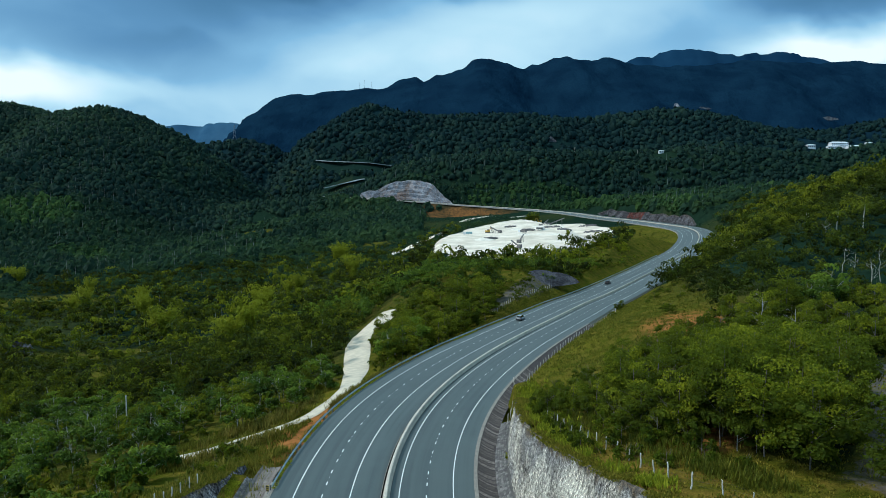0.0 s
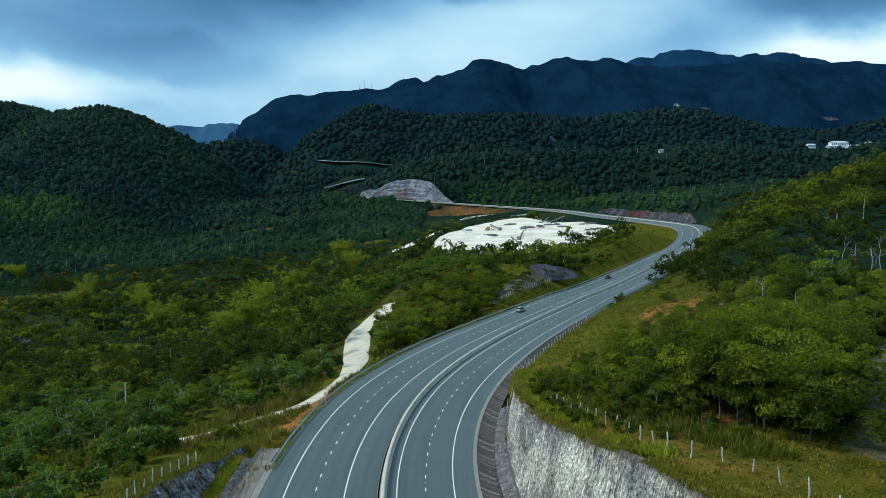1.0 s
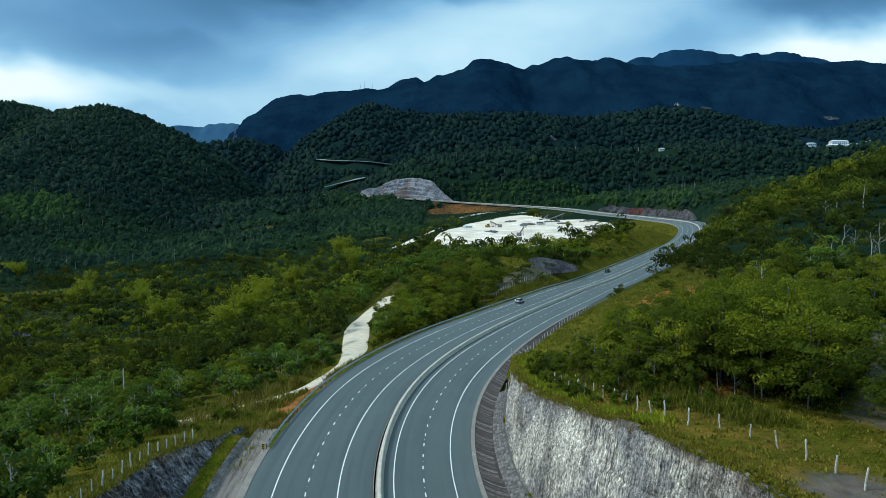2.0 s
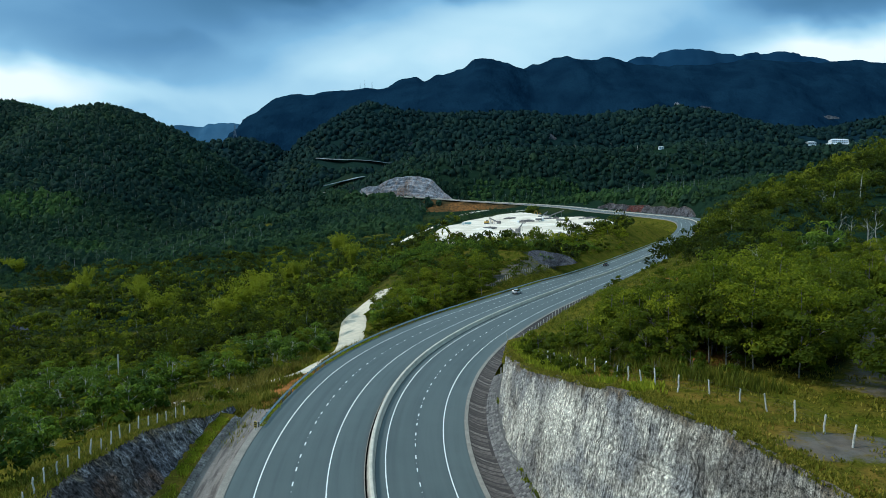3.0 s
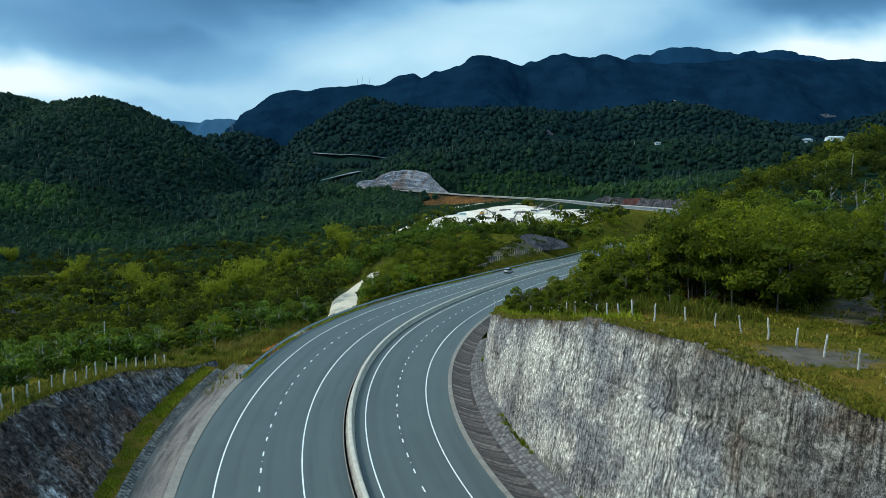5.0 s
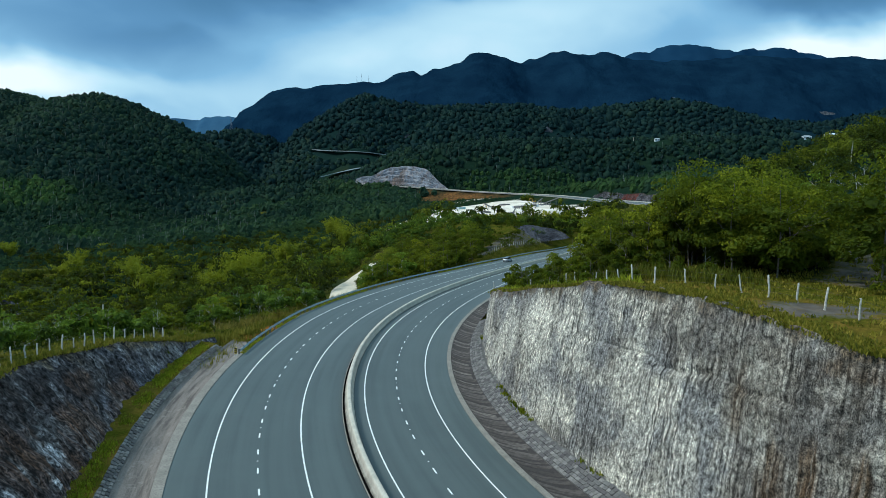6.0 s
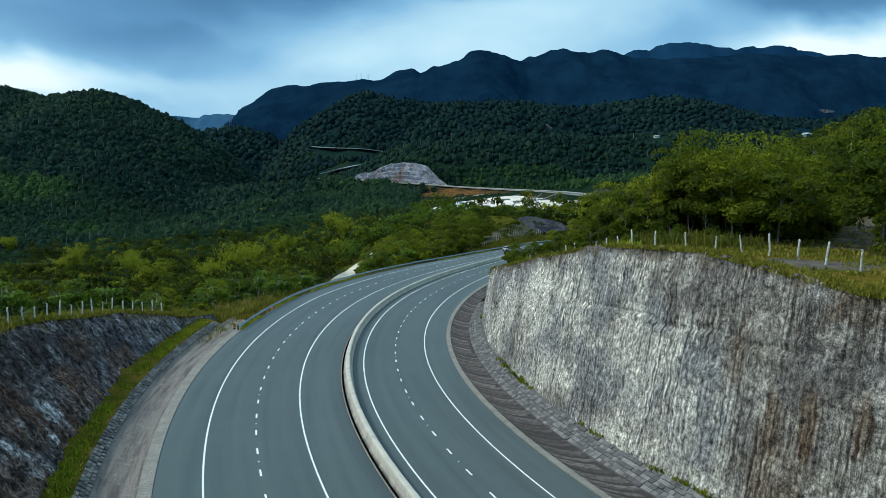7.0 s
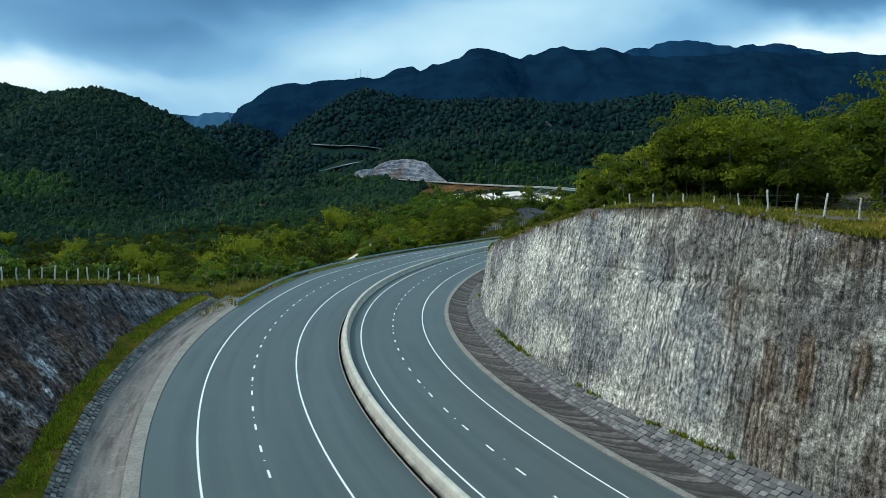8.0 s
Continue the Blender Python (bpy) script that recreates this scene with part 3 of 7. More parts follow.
def strip(s0, s1, ds, profile):
    """A swept band: profile is rows of (offset, height over the road)."""
    s = np.linspace(s0, s1, max(2, int(round((s1 - s0) / ds)) + 1))
    pr = np.array(profile, float)
    V = on_road(s[:, None], pr[None, :, 0], pr[None, :, 1])
    return V.reshape(-1, 3), grid_faces(len(s), len(pr))[:, ::-1]


def road_coords(x, y):
    """Distance along and offset from the road for many places."""
    sub = slice(None, None, 3)
    ax, ay = RX[sub], RY[sub]
    S, O = np.empty(len(x)), np.empty(len(x))
    for a in range(0, len(x), 4000):
        b = slice(a, a + 4000)
        d = (x[b, None] - ax) ** 2 + (y[b, None] - ay) ** 2
        j = d.argmin(1) * 3
        cx, cy = x[b] - RX[j], y[b] - RY[j]
        S[b] = RS[j] + cx * np.sin(RH[j]) + cy * np.cos(RH[j])
        O[b] = cx * np.cos(RH[j]) - cy * np.sin(RH[j])
        far = d.min(1) > 150 ** 2
        O[b] = np.where(far, np.sign(O[b]) * np.sqrt(d.min(1)), O[b])
    return S, O


# ---- the lie of the land ----
# x, y, height of broad swells (190 m), knolls (70 m) and humps (24 m)
BROAD = [(-450, 450, 6.4), (-200, 300, -20.5), (-200, 650, -0.3), (0, 450, -5.5), (0, 800, 5.1), (200, 600, -2.7), (200, 300, 14.8), (150, 900, 8.4),
    (-200, 950, 29.8), (50, 150, -5.3), (-100, 100, 6.6), (150, 50, 1.8), (0, -100, 11.0), (320, 500, 11.4), (-350, 850, 0.8), (320, 800, 10.8), (280,
    150, 13.7)]
KNOLL = [(30, 55, 3.3), (-35, 60, -1.4), (60, 120, 4.3), (120, 180, 0.6), (40, 300, -4.2), (110, 340, -8.7), (-60, 160, -0.3), (30, 620, 2.7), (90,
    690, 2.3), (0, 560, -0.8), (100, 230, 1.0), (-30, 250, -0.3), (240, 480, 3.4), (20, 180, -4.1), (-150, 330, 1.5), (50, 420, -1.4), (-80, 30, 3.6),
    (120, 590, -0.7), (70, 60, -3.7), (110, 110, -2.7), (190, 290, 6.0), (140, 530, -5.8), (-110, 150, -3.8), (150, 280, 2.7), (40, -20, -1.2), (90, 20,
    -1.1), (-75, 500, 1.3), (-77, 1047, 18.9), (-180, 800, -5.2), (10, 325, 10.5)]
HUMP = [(6, 290, 4.5), (-14, 286, 4.0), (26, 296, 2.0), (14, 66, 0.9), (11, 92, -1.5), (24, 42, 0.5), (-26, 92, -1.8), (10, 116, -0.8), (35, 318, 1.0), (98, 318, -3.8), (36, 118, 1.2), (55, 95,
    -0.1), (-22, 52, -0.5), (40, 165, 1.1), (108, 228, 3.7), (40, 58, -0.8), (80, 208, -1.5), (90, 280, -3.4), (-38, 165, 1.3), (0, 300, 1.4), (55, 68,
    -0.6), (28, 85, 2.4), (22, 145, -2.0), (72, 75, -1.0), (75, 100, -0.1), (-60, 115, 0.6), (30, 20, -0.3), (-50, 80, 2.0), (55, 190, 0.4), (-26, 72,
    0.2), (55, 345, 0.3)]
# crests of the ranges: distance north, slope lengths south and north, then x and height along the crest
RANGES = [
    (1550, 520, 500, 3, [(-1463, 206), (-1154, 231), (-969, 247), (-932, 245), (-892, 236), (-820, 216), (-771, 232), (-709, 232), (-660, 217), (-610, 192), (-549, 160), (-474, 113), (-400, 45), (-326, -23)]),
    (2000, 330, 400, 4, [(-851, 122), (-724, 183), (-660, 189), (-564, 200), (-485, 183), (-389, 138), (-293, 74)]),
    (1270, 170, 300, 5, [(-227, 35), (-146, 61), (-85, 92), (-24, 104), (67, 116), (201, 122), (300, 118), (421, 125), (522, 124), (624, 122), (713, 126), (794, 136), (1028, 159)]),
    (1950, 420, 500, 6, [(-473, 73), (-379, 194), (-286, 264), (-208, 295), (-131, 280), (-37, 270), (103, 270), (211, 264), (336, 250), (491, 264), (615, 280), (724, 272), (880, 235), (1035, 225), (1219, 256), (1579, 291)]),
    (4000, 1150, 700, 7, [(-1065, 125), (-1042, 518), (-985, 556), (-905, 618), (-842, 630), (-666, 649), (-427, 677), (-357, 674), (-300, 677), (-252, 693), (-204, 702), (-140, 706), (-102, 693), (-29, 716), (51, 733), (99, 749), (163, 800), (210, 813), (306, 815), (360, 808), (408, 786), (450, 779), (497, 801), (641, 851), (705, 857), (784, 835), (832, 829), (880, 845), (928, 845), (1007, 810), (1103, 803), (1262, 794), (1486, 806), (1645, 832), (1964, 816), (2219, 819), (2283, 826), (2378, 813), (2499, 791), (3112, 733)]),
]
ROCK_HILL = (-42, 1150, 74, 88, 62)


def soft_max(a, b, k):
    return k * np.logaddexp(a / k, b / k)


def natural(x, y):
    """Height of the ground before the road was cut into it."""
    z = 0.11 * np.clip(x, -350, 350) - 4
    for rows, r in ((BROAD, 190.0), (KNOLL, 70.0), (HUMP, 24.0)):
        for cx, cy, h in rows:
            z = z + h * np.exp(-((x - cx) ** 2 + (y - cy) ** 2) / r ** 2)
    z = z + 60 * smooth01(y, 1000, 2600) + 180 * smooth01(y, 2300, 3600) * smooth01(x, -1500, -200)
    for y0, front, back, seed, crest in RANGES:
        cx, cz = zip(*crest)
        h = np.interp(x, cx, cz)
        h = np.where((x < cx[0]) | (x > cx[-1]), h * np.exp(-((x - np.clip(x, cx[0], cx[-1])) / 250) ** 2), h)
        d = y - y0 - front * 0.10 * value_noise(x, y * 0.2, front * 0.5, seed)
        t = np.where(d < 0, -d / front, d / back)
        spur = 1 + 0.16 * value_noise(x, y * 0.35, front * 0.42, seed + 20) * smooth01(t, 0.15, 0.6) + 0.08 * value_noise(x, y * 0.5, front * 0.2, seed + 40) * smooth01(t, 0.1, 0.5)
        z = soft_max(z, (h + 60) * np.exp(-1.1 * (t * spur) ** 1.7) - 60, 6.0)
    hx, hy, ht, rx, ry = ROCK_HILL
    z = soft_max(z, (ht + 40) * np.exp(-0.8 * (((x - hx) / rx) ** 2 + ((y - hy) / ry) ** 2) ** 1.3) - 40, 3.0)
    r = np.hypot(x, y)
    rough = smooth01(r, 700, 1600)
    z = z + rough * (4 * value_noise(x, y, 170, 3) + 4 * value_noise(x, y, 80, 4) + 3.0 * value_noise(x, y, 38, 5)) * (1 + smooth01(r, 2000, 3500) * 1.2)
    z = z + (1 - rough) * smooth01(r, 40, 200) * (1.3 * value_noise(x, y, 34, 6) + 0.5 * value_noise(x, y, 11, 7))
    # cleared terraces: the quarry floor
    q = smooth01(1.32 - np.hypot((y - 600) / 185, (x - 79 - 0.26 * (y - 600)) / 67), 0.0, 0.30)
    q = np.maximum(q, smooth01(1.5 - np.hypot((x + 25) / 26, (y - 600) / 24), 0.0, 0.5))
    flat = 7.2 + 0.042 * (y - 551) + 0.02 * (x - 60) - 0.40 * np.maximum(0, -2 - x)
    z = z * (1 - q) + (flat + 0.5 * value_noise(x, y, 14, 9)) * q
    return z


# how high the cuts stand along the road: distance and height
CLIFF_CAP = ([-90, -14, -8, 0, 6, 16, 22, 32, 44, 64, 80, 92, 100], [13, 14.1, 14.7, 15.4, 15.3, 14.9, 13.9, 12.7, 10.9, 8.6, 6.2, 3.8, 2.6])
BANK_CAP = ([-90, -30, 20, 26, 32, 38, 48, 52, 60], [8, 9, 7.8, 7.0, 5.9, 5.1, 2.8, 1.6, 0.4])
RED_CUT, BENCH_CUT = (640, 860), (1135, 1285)


def ground_height(x, y):
    """Natural ground, with the road's cuts and fills."""
    x, y = np.asarray(x, float), np.asarray(y, float)
    z = natural(x, y)
    near = np.hypot(x - 60, y - 500) < 900
    if near.any():
        s, o = road_coords(x[near], y[near])
        zr = np.interp(s, RS, RZ) - np.interp(s, RS, RE) * np.clip(o, -19, 19) - 0.8
        right, a = o > 0, np.abs(o)
        wall_r, wall_l = smooth01(s, 104, 92), smooth01(s, 64, 58)
        far_cut = np.maximum(smooth01(s, RED_CUT[0] - 10, RED_CUT[0] + 6) * smooth01(s, RED_CUT[1] + 10, RED_CUT[1] - 6), smooth01(s, BENCH_CUT[0] - 10, BENCH_CUT[0] + 6))
        fill = 0.62
        # the ground behind each cut's rim stands at the rim's height
        rim = np.where(right, np.interp(s, *CLIFF_CAP), np.interp(s, *BANK_CAP))
        w = np.where(right, 15.0 + (4.0 + 0.195 * rim) * wall_r + 6.0 * far_cut, 14.2 + 5.3 * wall_l)
        cut = np.where(right, 0.55 + 14.0 * wall_r + 1.2 * far_cut, 0.6 + 0.78 * wall_l)
        edge = np.where(right, 21.8, 19.2 + 0.72 * rim)
        d = np.maximum(0, a - w)
        hold = np.where(right, wall_r, wall_l) * np.exp(-(np.maximum(0, a - edge) / np.where(right, 7.0, 5.0)) ** 2)
        zn = z[near] * (1 - hold) + (zr + 0.75 + rim + 0.04 * (a - edge)) * hold
        # past the bend the road runs on a bank above the quarry
        low = smooth01(s, 430, 520) * ~right
        shelf = zr - 0.10 * np.minimum(d, 70) + 0.5 * np.maximum(0, d - 70)
        zn = np.where(low > 0.01, np.minimum(zn, shelf + 30 * (1 - low)), zn)
        zn = np.clip(zn, zr + 0.45 * np.minimum(d, 1) * (1 - low) - d * fill, zr + d * cut)
        inside = (s > -88) & (s < ROAD_END - 4)
        z[near] = np.where(inside, zn, z[near])
    return z


# one sheet, finer near the road and coarser towards the horizon
HUB = np.array([2.0, -6.0])
RINGS = np.r_[np.linspace(2, 18, 9)[:-1], 18 * (4950 / 18) ** (np.arange(310) / 309)]
AZ = np.r_[np.linspace(-180, -40, 36)[:-1], np.linspace(-40, 40, 540)[:-1], np.linspace(40, 180, 36)]
_az = np.radians(AZ)
GX = HUB[0] + RINGS[:, None] * np.sin(_az)[None, :]
GY = HUB[1] + RINGS[:, None] * np.cos(_az)[None, :]
GZ = ground_height(GX.ravel(), GY.ravel()).reshape(GX.shape)


def ground_z(x, y):
    """Height of the sheet as built."""
    x, y = np.asarray(x, float), np.asarray(y, float)
    r = np.hypot(x - HUB[0], y - HUB[1])
    a = np.degrees(np.arctan2(x - HUB[0], y - HUB[1]))
    i = np.clip(np.searchsorted(RINGS, r) - 1, 0, len(RINGS) - 2)
    j = np.clip(np.searchsorted(AZ, a) - 1, 0, len(AZ) - 2)
    u = np.clip((r - RINGS[i]) / (RINGS[i + 1] - RINGS[i]), 0, 1)
    v = np.clip((a - AZ[j]) / (AZ[j + 1] - AZ[j]), 0, 1)
    return (GZ[i, j] * (1 - u) + GZ[i + 1, j] * u) * (1 - v) + (GZ[i, j + 1] * (1 - u) + GZ[i + 1, j + 1] * u) * v


TRACK = [(-49, 104.8), (-46, 107), (-40, 111.5), (-35, 118.5), (-28.8, 127), (-24.2, 139), (-21.8, 154), (-22.6, 178), (-26, 212), (-28.2, 238), (-26.5, 254), (-20.5, 271.5)]


def catmull(points, step):
    P = [np.array(p, float) for p in points]
    P = [2 * P[0] - P[1]] + P + [2 * P[-1] - P[-2]]
    out = []
    for a, b, c, d in zip(P, P[1:], P[2:], P[3:]):
        n = max(2, int(np.linalg.norm(c - b) / step))
        for t in np.arange(n) / n:
            out.append(0.5 * (2 * b + (c - a) * t + (2 * a - 5 * b + 4 * c - d) * t * t + (3 * b - a - 3 * c + d) * t ** 3))
    out.append(P[-2])
    return np.array(out)


TRACK_LINE = catmull(TRACK, 2.0)


def track_distance(x, y):
    d = np.full(np.shape(x), 1e9)
    for px, py in TRACK_LINE[::2]:
        d = np.minimum(d, np.hypot(x - px, y - py))
    return d


def quarry_mask(x, y):
    """1 on the chalk floor of the quarry, 0 outside."""
    w = 16 * value_noise(x, y, 40, 21) + 7 * value_noise(x, y, 15, 22)
    a = 1 - np.hypot((y - 600 + w) / 185, (x - 79 - 0.26 * (y - 600) + 0.3 * w) / 67)
    b = 1 - np.hypot((x + 25) / 28, (y - 600 + 0.3 * w) / 16)
    return smooth01(np.maximum(a, b), -0.08, 0.08)


MEADOWS = [(-290, 505, 48, 24), (-392, 650, 62, 40), (-128, 280, 26, 13), (-165, 330, 30, 12), (-240, 880, 55, 26), (-320, 765, 60, 17), (-60, 690, 26, 18)]


def meadow_mask(x, y):
    """1 on the open grass patches of the valley, 0 in the woods."""
    w = 0.25 * value_noise(x, y, 14, 86) + 0.15 * value_noise(x, y, 6, 87)
    m = np.zeros(np.shape(x))
    for cx, cy, rx, ry in MEADOWS:
        m = np.maximum(m, smooth01(np.hypot((x - cx) / rx, (y - cy) / ry) + w, 1.15, 0.85))
    return m


def pad_mask(x, y):
    """The bare rock pad and its path on the cliff top."""
    path = np.full(np.shape(x), 1e9)
    for px, py in catmull([(39, 62), (44, 68), (49, 76), (55, 86), (64, 100)], 2.0):
        path = np.minimum(path, np.hypot(x - px, y - py))
    return np.maximum(smooth01(path, 4.4, 1.6), smooth01(np.hypot((x - 28.5) / 1.6, (y - 46.8) / 1.0), 4.2, 2.0))


def build_ground():
    x, y = GX.ravel(), GY.ravel()
    r = np.hypot(x, y)
    s, o = road_coords(x, y)
    roadside = smooth01(np.where(o < 0, -o, o * np.where(s > 300, 6.0, 1.6)), 75, 40) * (s < 700) * (s > 0)
    masks = {
        "forest": (1 - 0.9 * roadside) * (1 - 0.75 * meadow_mask(x, y)) * np.maximum(0.8 * smooth01(-o, 27, 40) * smooth01(s, 10, 40) * smooth01(value_noise(x, y, 55, 51) + 0.5 * value_noise(x, y, 22, 52), 0.7, 0.4), np.maximum(np.maximum(smooth01(r, 180, 420), 1.0 * np.maximum(smooth01(x, 55, 85) * smooth01(y, 80, 110), smooth01((y - 68) + (x - 24) * 0.75, 2, 10) * smooth01(o, 24, 30) * (s < 88) * (1 - pad_mask(x, y)))) * (0.8 + 0.2 * smooth01(value_noise(x, y, 60, 31) + 0.6 * value_noise(x, y, 25, 32), -0.5, 0.3)), smooth01(r, 620, 800) * (1 - 0.55 * smooth01(value_noise(x, y, 120, 35) + 0.5 * value_noise(x, y, 45, 36), 0.45, 0.75)))),
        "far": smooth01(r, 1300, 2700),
        "chalk": quarry_mask(x, y),
        "rock": np.maximum(pad_mask(x, y), smooth01(np.abs(o + 24), 7, 3) * smooth01(np.abs(s - 236), 42, 30)),
        "earth": np.max(np.broadcast_arrays(*[smooth01(np.hypot((x - 52) / 10, (y - 152) / 14), 1.2, 0.4), 0.16 * smooth01(np.abs(o - 25), 8, 4) * smooth01(s, 85, 60) * (s > -60), 1.25 * smooth01(np.abs(o + 17.0), 4.5, 2.5) * smooth01(np.abs(s - 85), 22, 12), 0.9 * smooth01(np.hypot((x - 27.5) / 5.5, (y - 73) / 4.0), 1.2, 0.4), 0.62 * smooth01(np.abs(o + 62), 55, 38) * smooth01(np.abs(s - 1075), 100, 70) * (0.5 + 0.5 * smooth01(value_noise(x, y, 26, 71), -0.5, 0.3)), 0.5 * smooth01(np.abs(o) - 15, 6, 0) * smooth01(np.abs(s - 130), 90, 60) * (o < 0)]), axis=0),
    }
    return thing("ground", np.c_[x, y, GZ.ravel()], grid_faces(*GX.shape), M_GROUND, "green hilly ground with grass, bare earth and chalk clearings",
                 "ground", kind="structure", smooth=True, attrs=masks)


ground = build_ground()


# ---- the road ----
def stud_mesh():
    """A low reflective stud: a small block with sloping sides."""
    V = np.array([(-0.06, -0.06, 0), (0.06, -0.06, 0), (0.06, 0.06, 0), (-0.06, 0.06, 0), (-0.035, -0.03, 0.025), (0.035, -0.03, 0.025), (0.035, 0.03, 0.025), (-0.035, 0.03, 0.025)])
    return make_mesh("road_stud", V, [(4, 5, 6, 7), (0, 1, 5, 4), (1, 2, 6, 5), (2, 3, 7, 6), (3, 0, 4, 7)], M_PAINT)


def build_road():
    lat = np.unique(np.round(np.r_[-13.5, np.linspace(-12.6, 12.6, 30), 13.45, 0.45, 0.70, 0.80, 0.88, 1.0, 2.0, 2.12, 2.2, 2.5], 2))
    V, F = strip(-88, ROAD_END, 2.5, [(a, 0.0) for a in lat])
    a = V.shape[0] // len(lat)
    half = np.abs(lat) - MEDIAN / 2
    wheel = np.exp(-((np.mod(half, LANE) - 0.9) / 0.35) ** 2) + np.exp(-((np.mod(half, LANE) - 2.75) / 0.35) ** 2)
    wheel *= (half > 0) & (half < 2 * LANE)
    # asphalt darker under and beside the barrier
    median_dark = np.where((lat > 0.74) & (lat < 2.10), 1.0, 0.30 * np.exp(-((lat - 0.9) / 0.55) ** 2) + 0.14 * np.exp(-((lat - 1.5) / 1.5) ** 2))
    sa = np.repeat(np.linspace(-88, ROAD_END, a), len(lat))
    road = thing("road", V, F, M_ASPHALT, "grey asphalt highway with four lanes curving through hills", "road", kind="structure",
                 smooth=True, attrs={"track": np.tile(wheel, a), "median_dark": np.tile(median_dark, a), "across": np.tile(lat, a), "along": sa})
    # under-layer that gives the pavement its thickness
    V, F = strip(-88, ROAD_END, 4.0, [(-13.5, 0.0), (-13.9, -0.8), (13.9, -0.8), (13.45, 0.0)])
    thing("road_base", V, F, M_CURB, smooth=False, parent=road)
    for off, name in ((-MEDIAN / 2 - 2 * LANE, "edge_line"), (-MEDIAN / 2, "edge_line"), (MEDIAN / 2, "edge_line"), (MEDIAN / 2 + 2 * LANE, "edge_line")):
        V, F = strip(-88, ROAD_END, 1.5, [(off - 0.065, 0.012), (off + 0.065, 0.012)])
        thing(name, V, F, M_PAINT, "white painted edge line", parent=road)
    rest, stud = [], stud_mesh()
    for side, s0 in ((-1, 1.36), (1, 1.78)):
        off = side * (MEDIAN / 2 + LANE)
        run = np.r_[0, np.cumsum(np.diff(RS) * (1 - off * np.diff(RH) / np.diff(RS)))]       # true length along the lane's line
        mid = float(np.interp(s0, RS, run))
        for i in range(-15, 170):
            m = mid + 4.12 * i + 0.0225 * min(max(i - 16, 0), 8) ** 2 + 0.36 * max(i - 24, 0)       # the dashes spread out beyond the cliff
            a, b = np.interp([m - 0.58, m + 0.58], run, RS)
            v = on_road(np.array([a, b, b, a]), np.array([off - 0.07, off - 0.07, off + 0.07, off + 0.07]), 0.012)
            if -20 < a < 260:
                thing("lane_dash", v, [(3, 2, 1, 0)], M_PAINT, parent=road)
            else:
                rest.append((v, np.array([(3, 2, 1, 0)])))
            if i % 2 == (side > 0) and -12 < a < 140:
                c = float(np.interp(m + 2.06, run, RS))
                ob = new("road_stud", stud)
                ob.parent = road
                ob.matrix_basis = Matrix.Translation(on_road(c, off, 0.01)) @ Matrix.Rotation(-float(np.interp(c, RS, RH)), 4, "Z")
    V, F = joined(rest)
    thing("lane_dashes", V, F, M_PAINT, "white lane dashes further along", kind="stuff", parent=road)
    return road


road = build_road()


def foot_groove():
    """A black strip laid in for the dark groove at the barrier's foot, uneven in width."""
    V, F = strip(-88, 260, 0.5, [(0.0, 0.014), (1.06, 0.02)])
    n = len(V) // 2
    s = np.linspace(-88, 260, n)
    wide = 0.20 + 0.03 * value_noise(s, s * 0, 3.0, 61) + 0.025 * value_noise(s, s * 0, 0.9, 62)
    V = V.reshape(n, 2, 3)
    V[:, 0] = V[:, 1] + (V[:, 0] - V[:, 1]) * (np.clip(wide, 0.12, 0.5) / 1.06)[:, None]
    thing("groove_strip", V.reshape(-1, 3), F, plain("groove_black", (0.006, 0.0055, 0.005), 1.0, vary=0.4, scale=9, spec=0.0), "black strip standing for the groove along the foot of the barrier", parent=road)
    V, F = strip(-88, 260, 1.5, [(0.76, 0.0), (0.77, 0.05), (0.85, 0.05), (0.86, 0.0)])
    thing("lip", V, F, M_CURB, "thin worn concrete lip", parent=road)


foot_groove()


def build_barrier():
    b = tagged(new("median_barrier"), "weathered concrete barrier along the middle of the highway", "barrier")
    prof = [(1.05, -0.05), (1.05, 0.08), (1.22, 0.30), (1.30, 0.76), (1.35, 0.83), (1.43, 0.86), (1.63, 0.86), (1.71, 0.83), (1.76, 0.76), (1.84, 0.30), (2.01, 0.08), (2.01, -0.05)]
    for s in np.arange(-88, ROAD_END - 12, 12.0):
        V, F = strip(s + 0.012, s + 11.988, 1.5, prof)
        m = len(prof)
        caps = [(i, i + 1, m - 2 - i, m - 1 - i) for i in range(m // 2 - 1)]
        F = np.concatenate([F, np.array(caps)[:, ::-1], np.array(caps) + len(V) - m])
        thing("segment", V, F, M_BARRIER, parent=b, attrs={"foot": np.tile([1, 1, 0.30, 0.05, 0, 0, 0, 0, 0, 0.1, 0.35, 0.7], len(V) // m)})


build_barrier()


def curb(name, s0, s1, o0, o1, h, mat, label):
    V, F = strip(s0, s1, 1.5, [(o0, -0.3), (o0, h), ((o0 + o1) / 2, h + 0.015), (o1, h), (o1, -0.6)])
    return thing(name, V, F, mat, label, "kerb", kind="structure")


curb("kerb_right", -88, 190, 13.45, 14.0, 0.09, M_CURB, "worn concrete kerb beside a drain")
curb("kerb_left", -88, 56, -14.35, -13.5, 0.06, M_CURB, "broad pale concrete kerb strip")

V, F = strip(-88, 190, 1.5, [(14.0, 0.06), (14.5, -0.08), (15.4, -0.14), (16.3, -0.06), (16.65, 0.1)])
gutter_right = thing("drain_right", V, F, M_GUTTER, "dark stained concrete drain with slanting ribs", "drain", kind="structure")
V, F = strip(-88, 61, 1.5, [(-17.0, 0.15), (-16.6, -0.1), (-15.2, -0.14), (-14.35, 0.03)])
rows = len(V) // 4
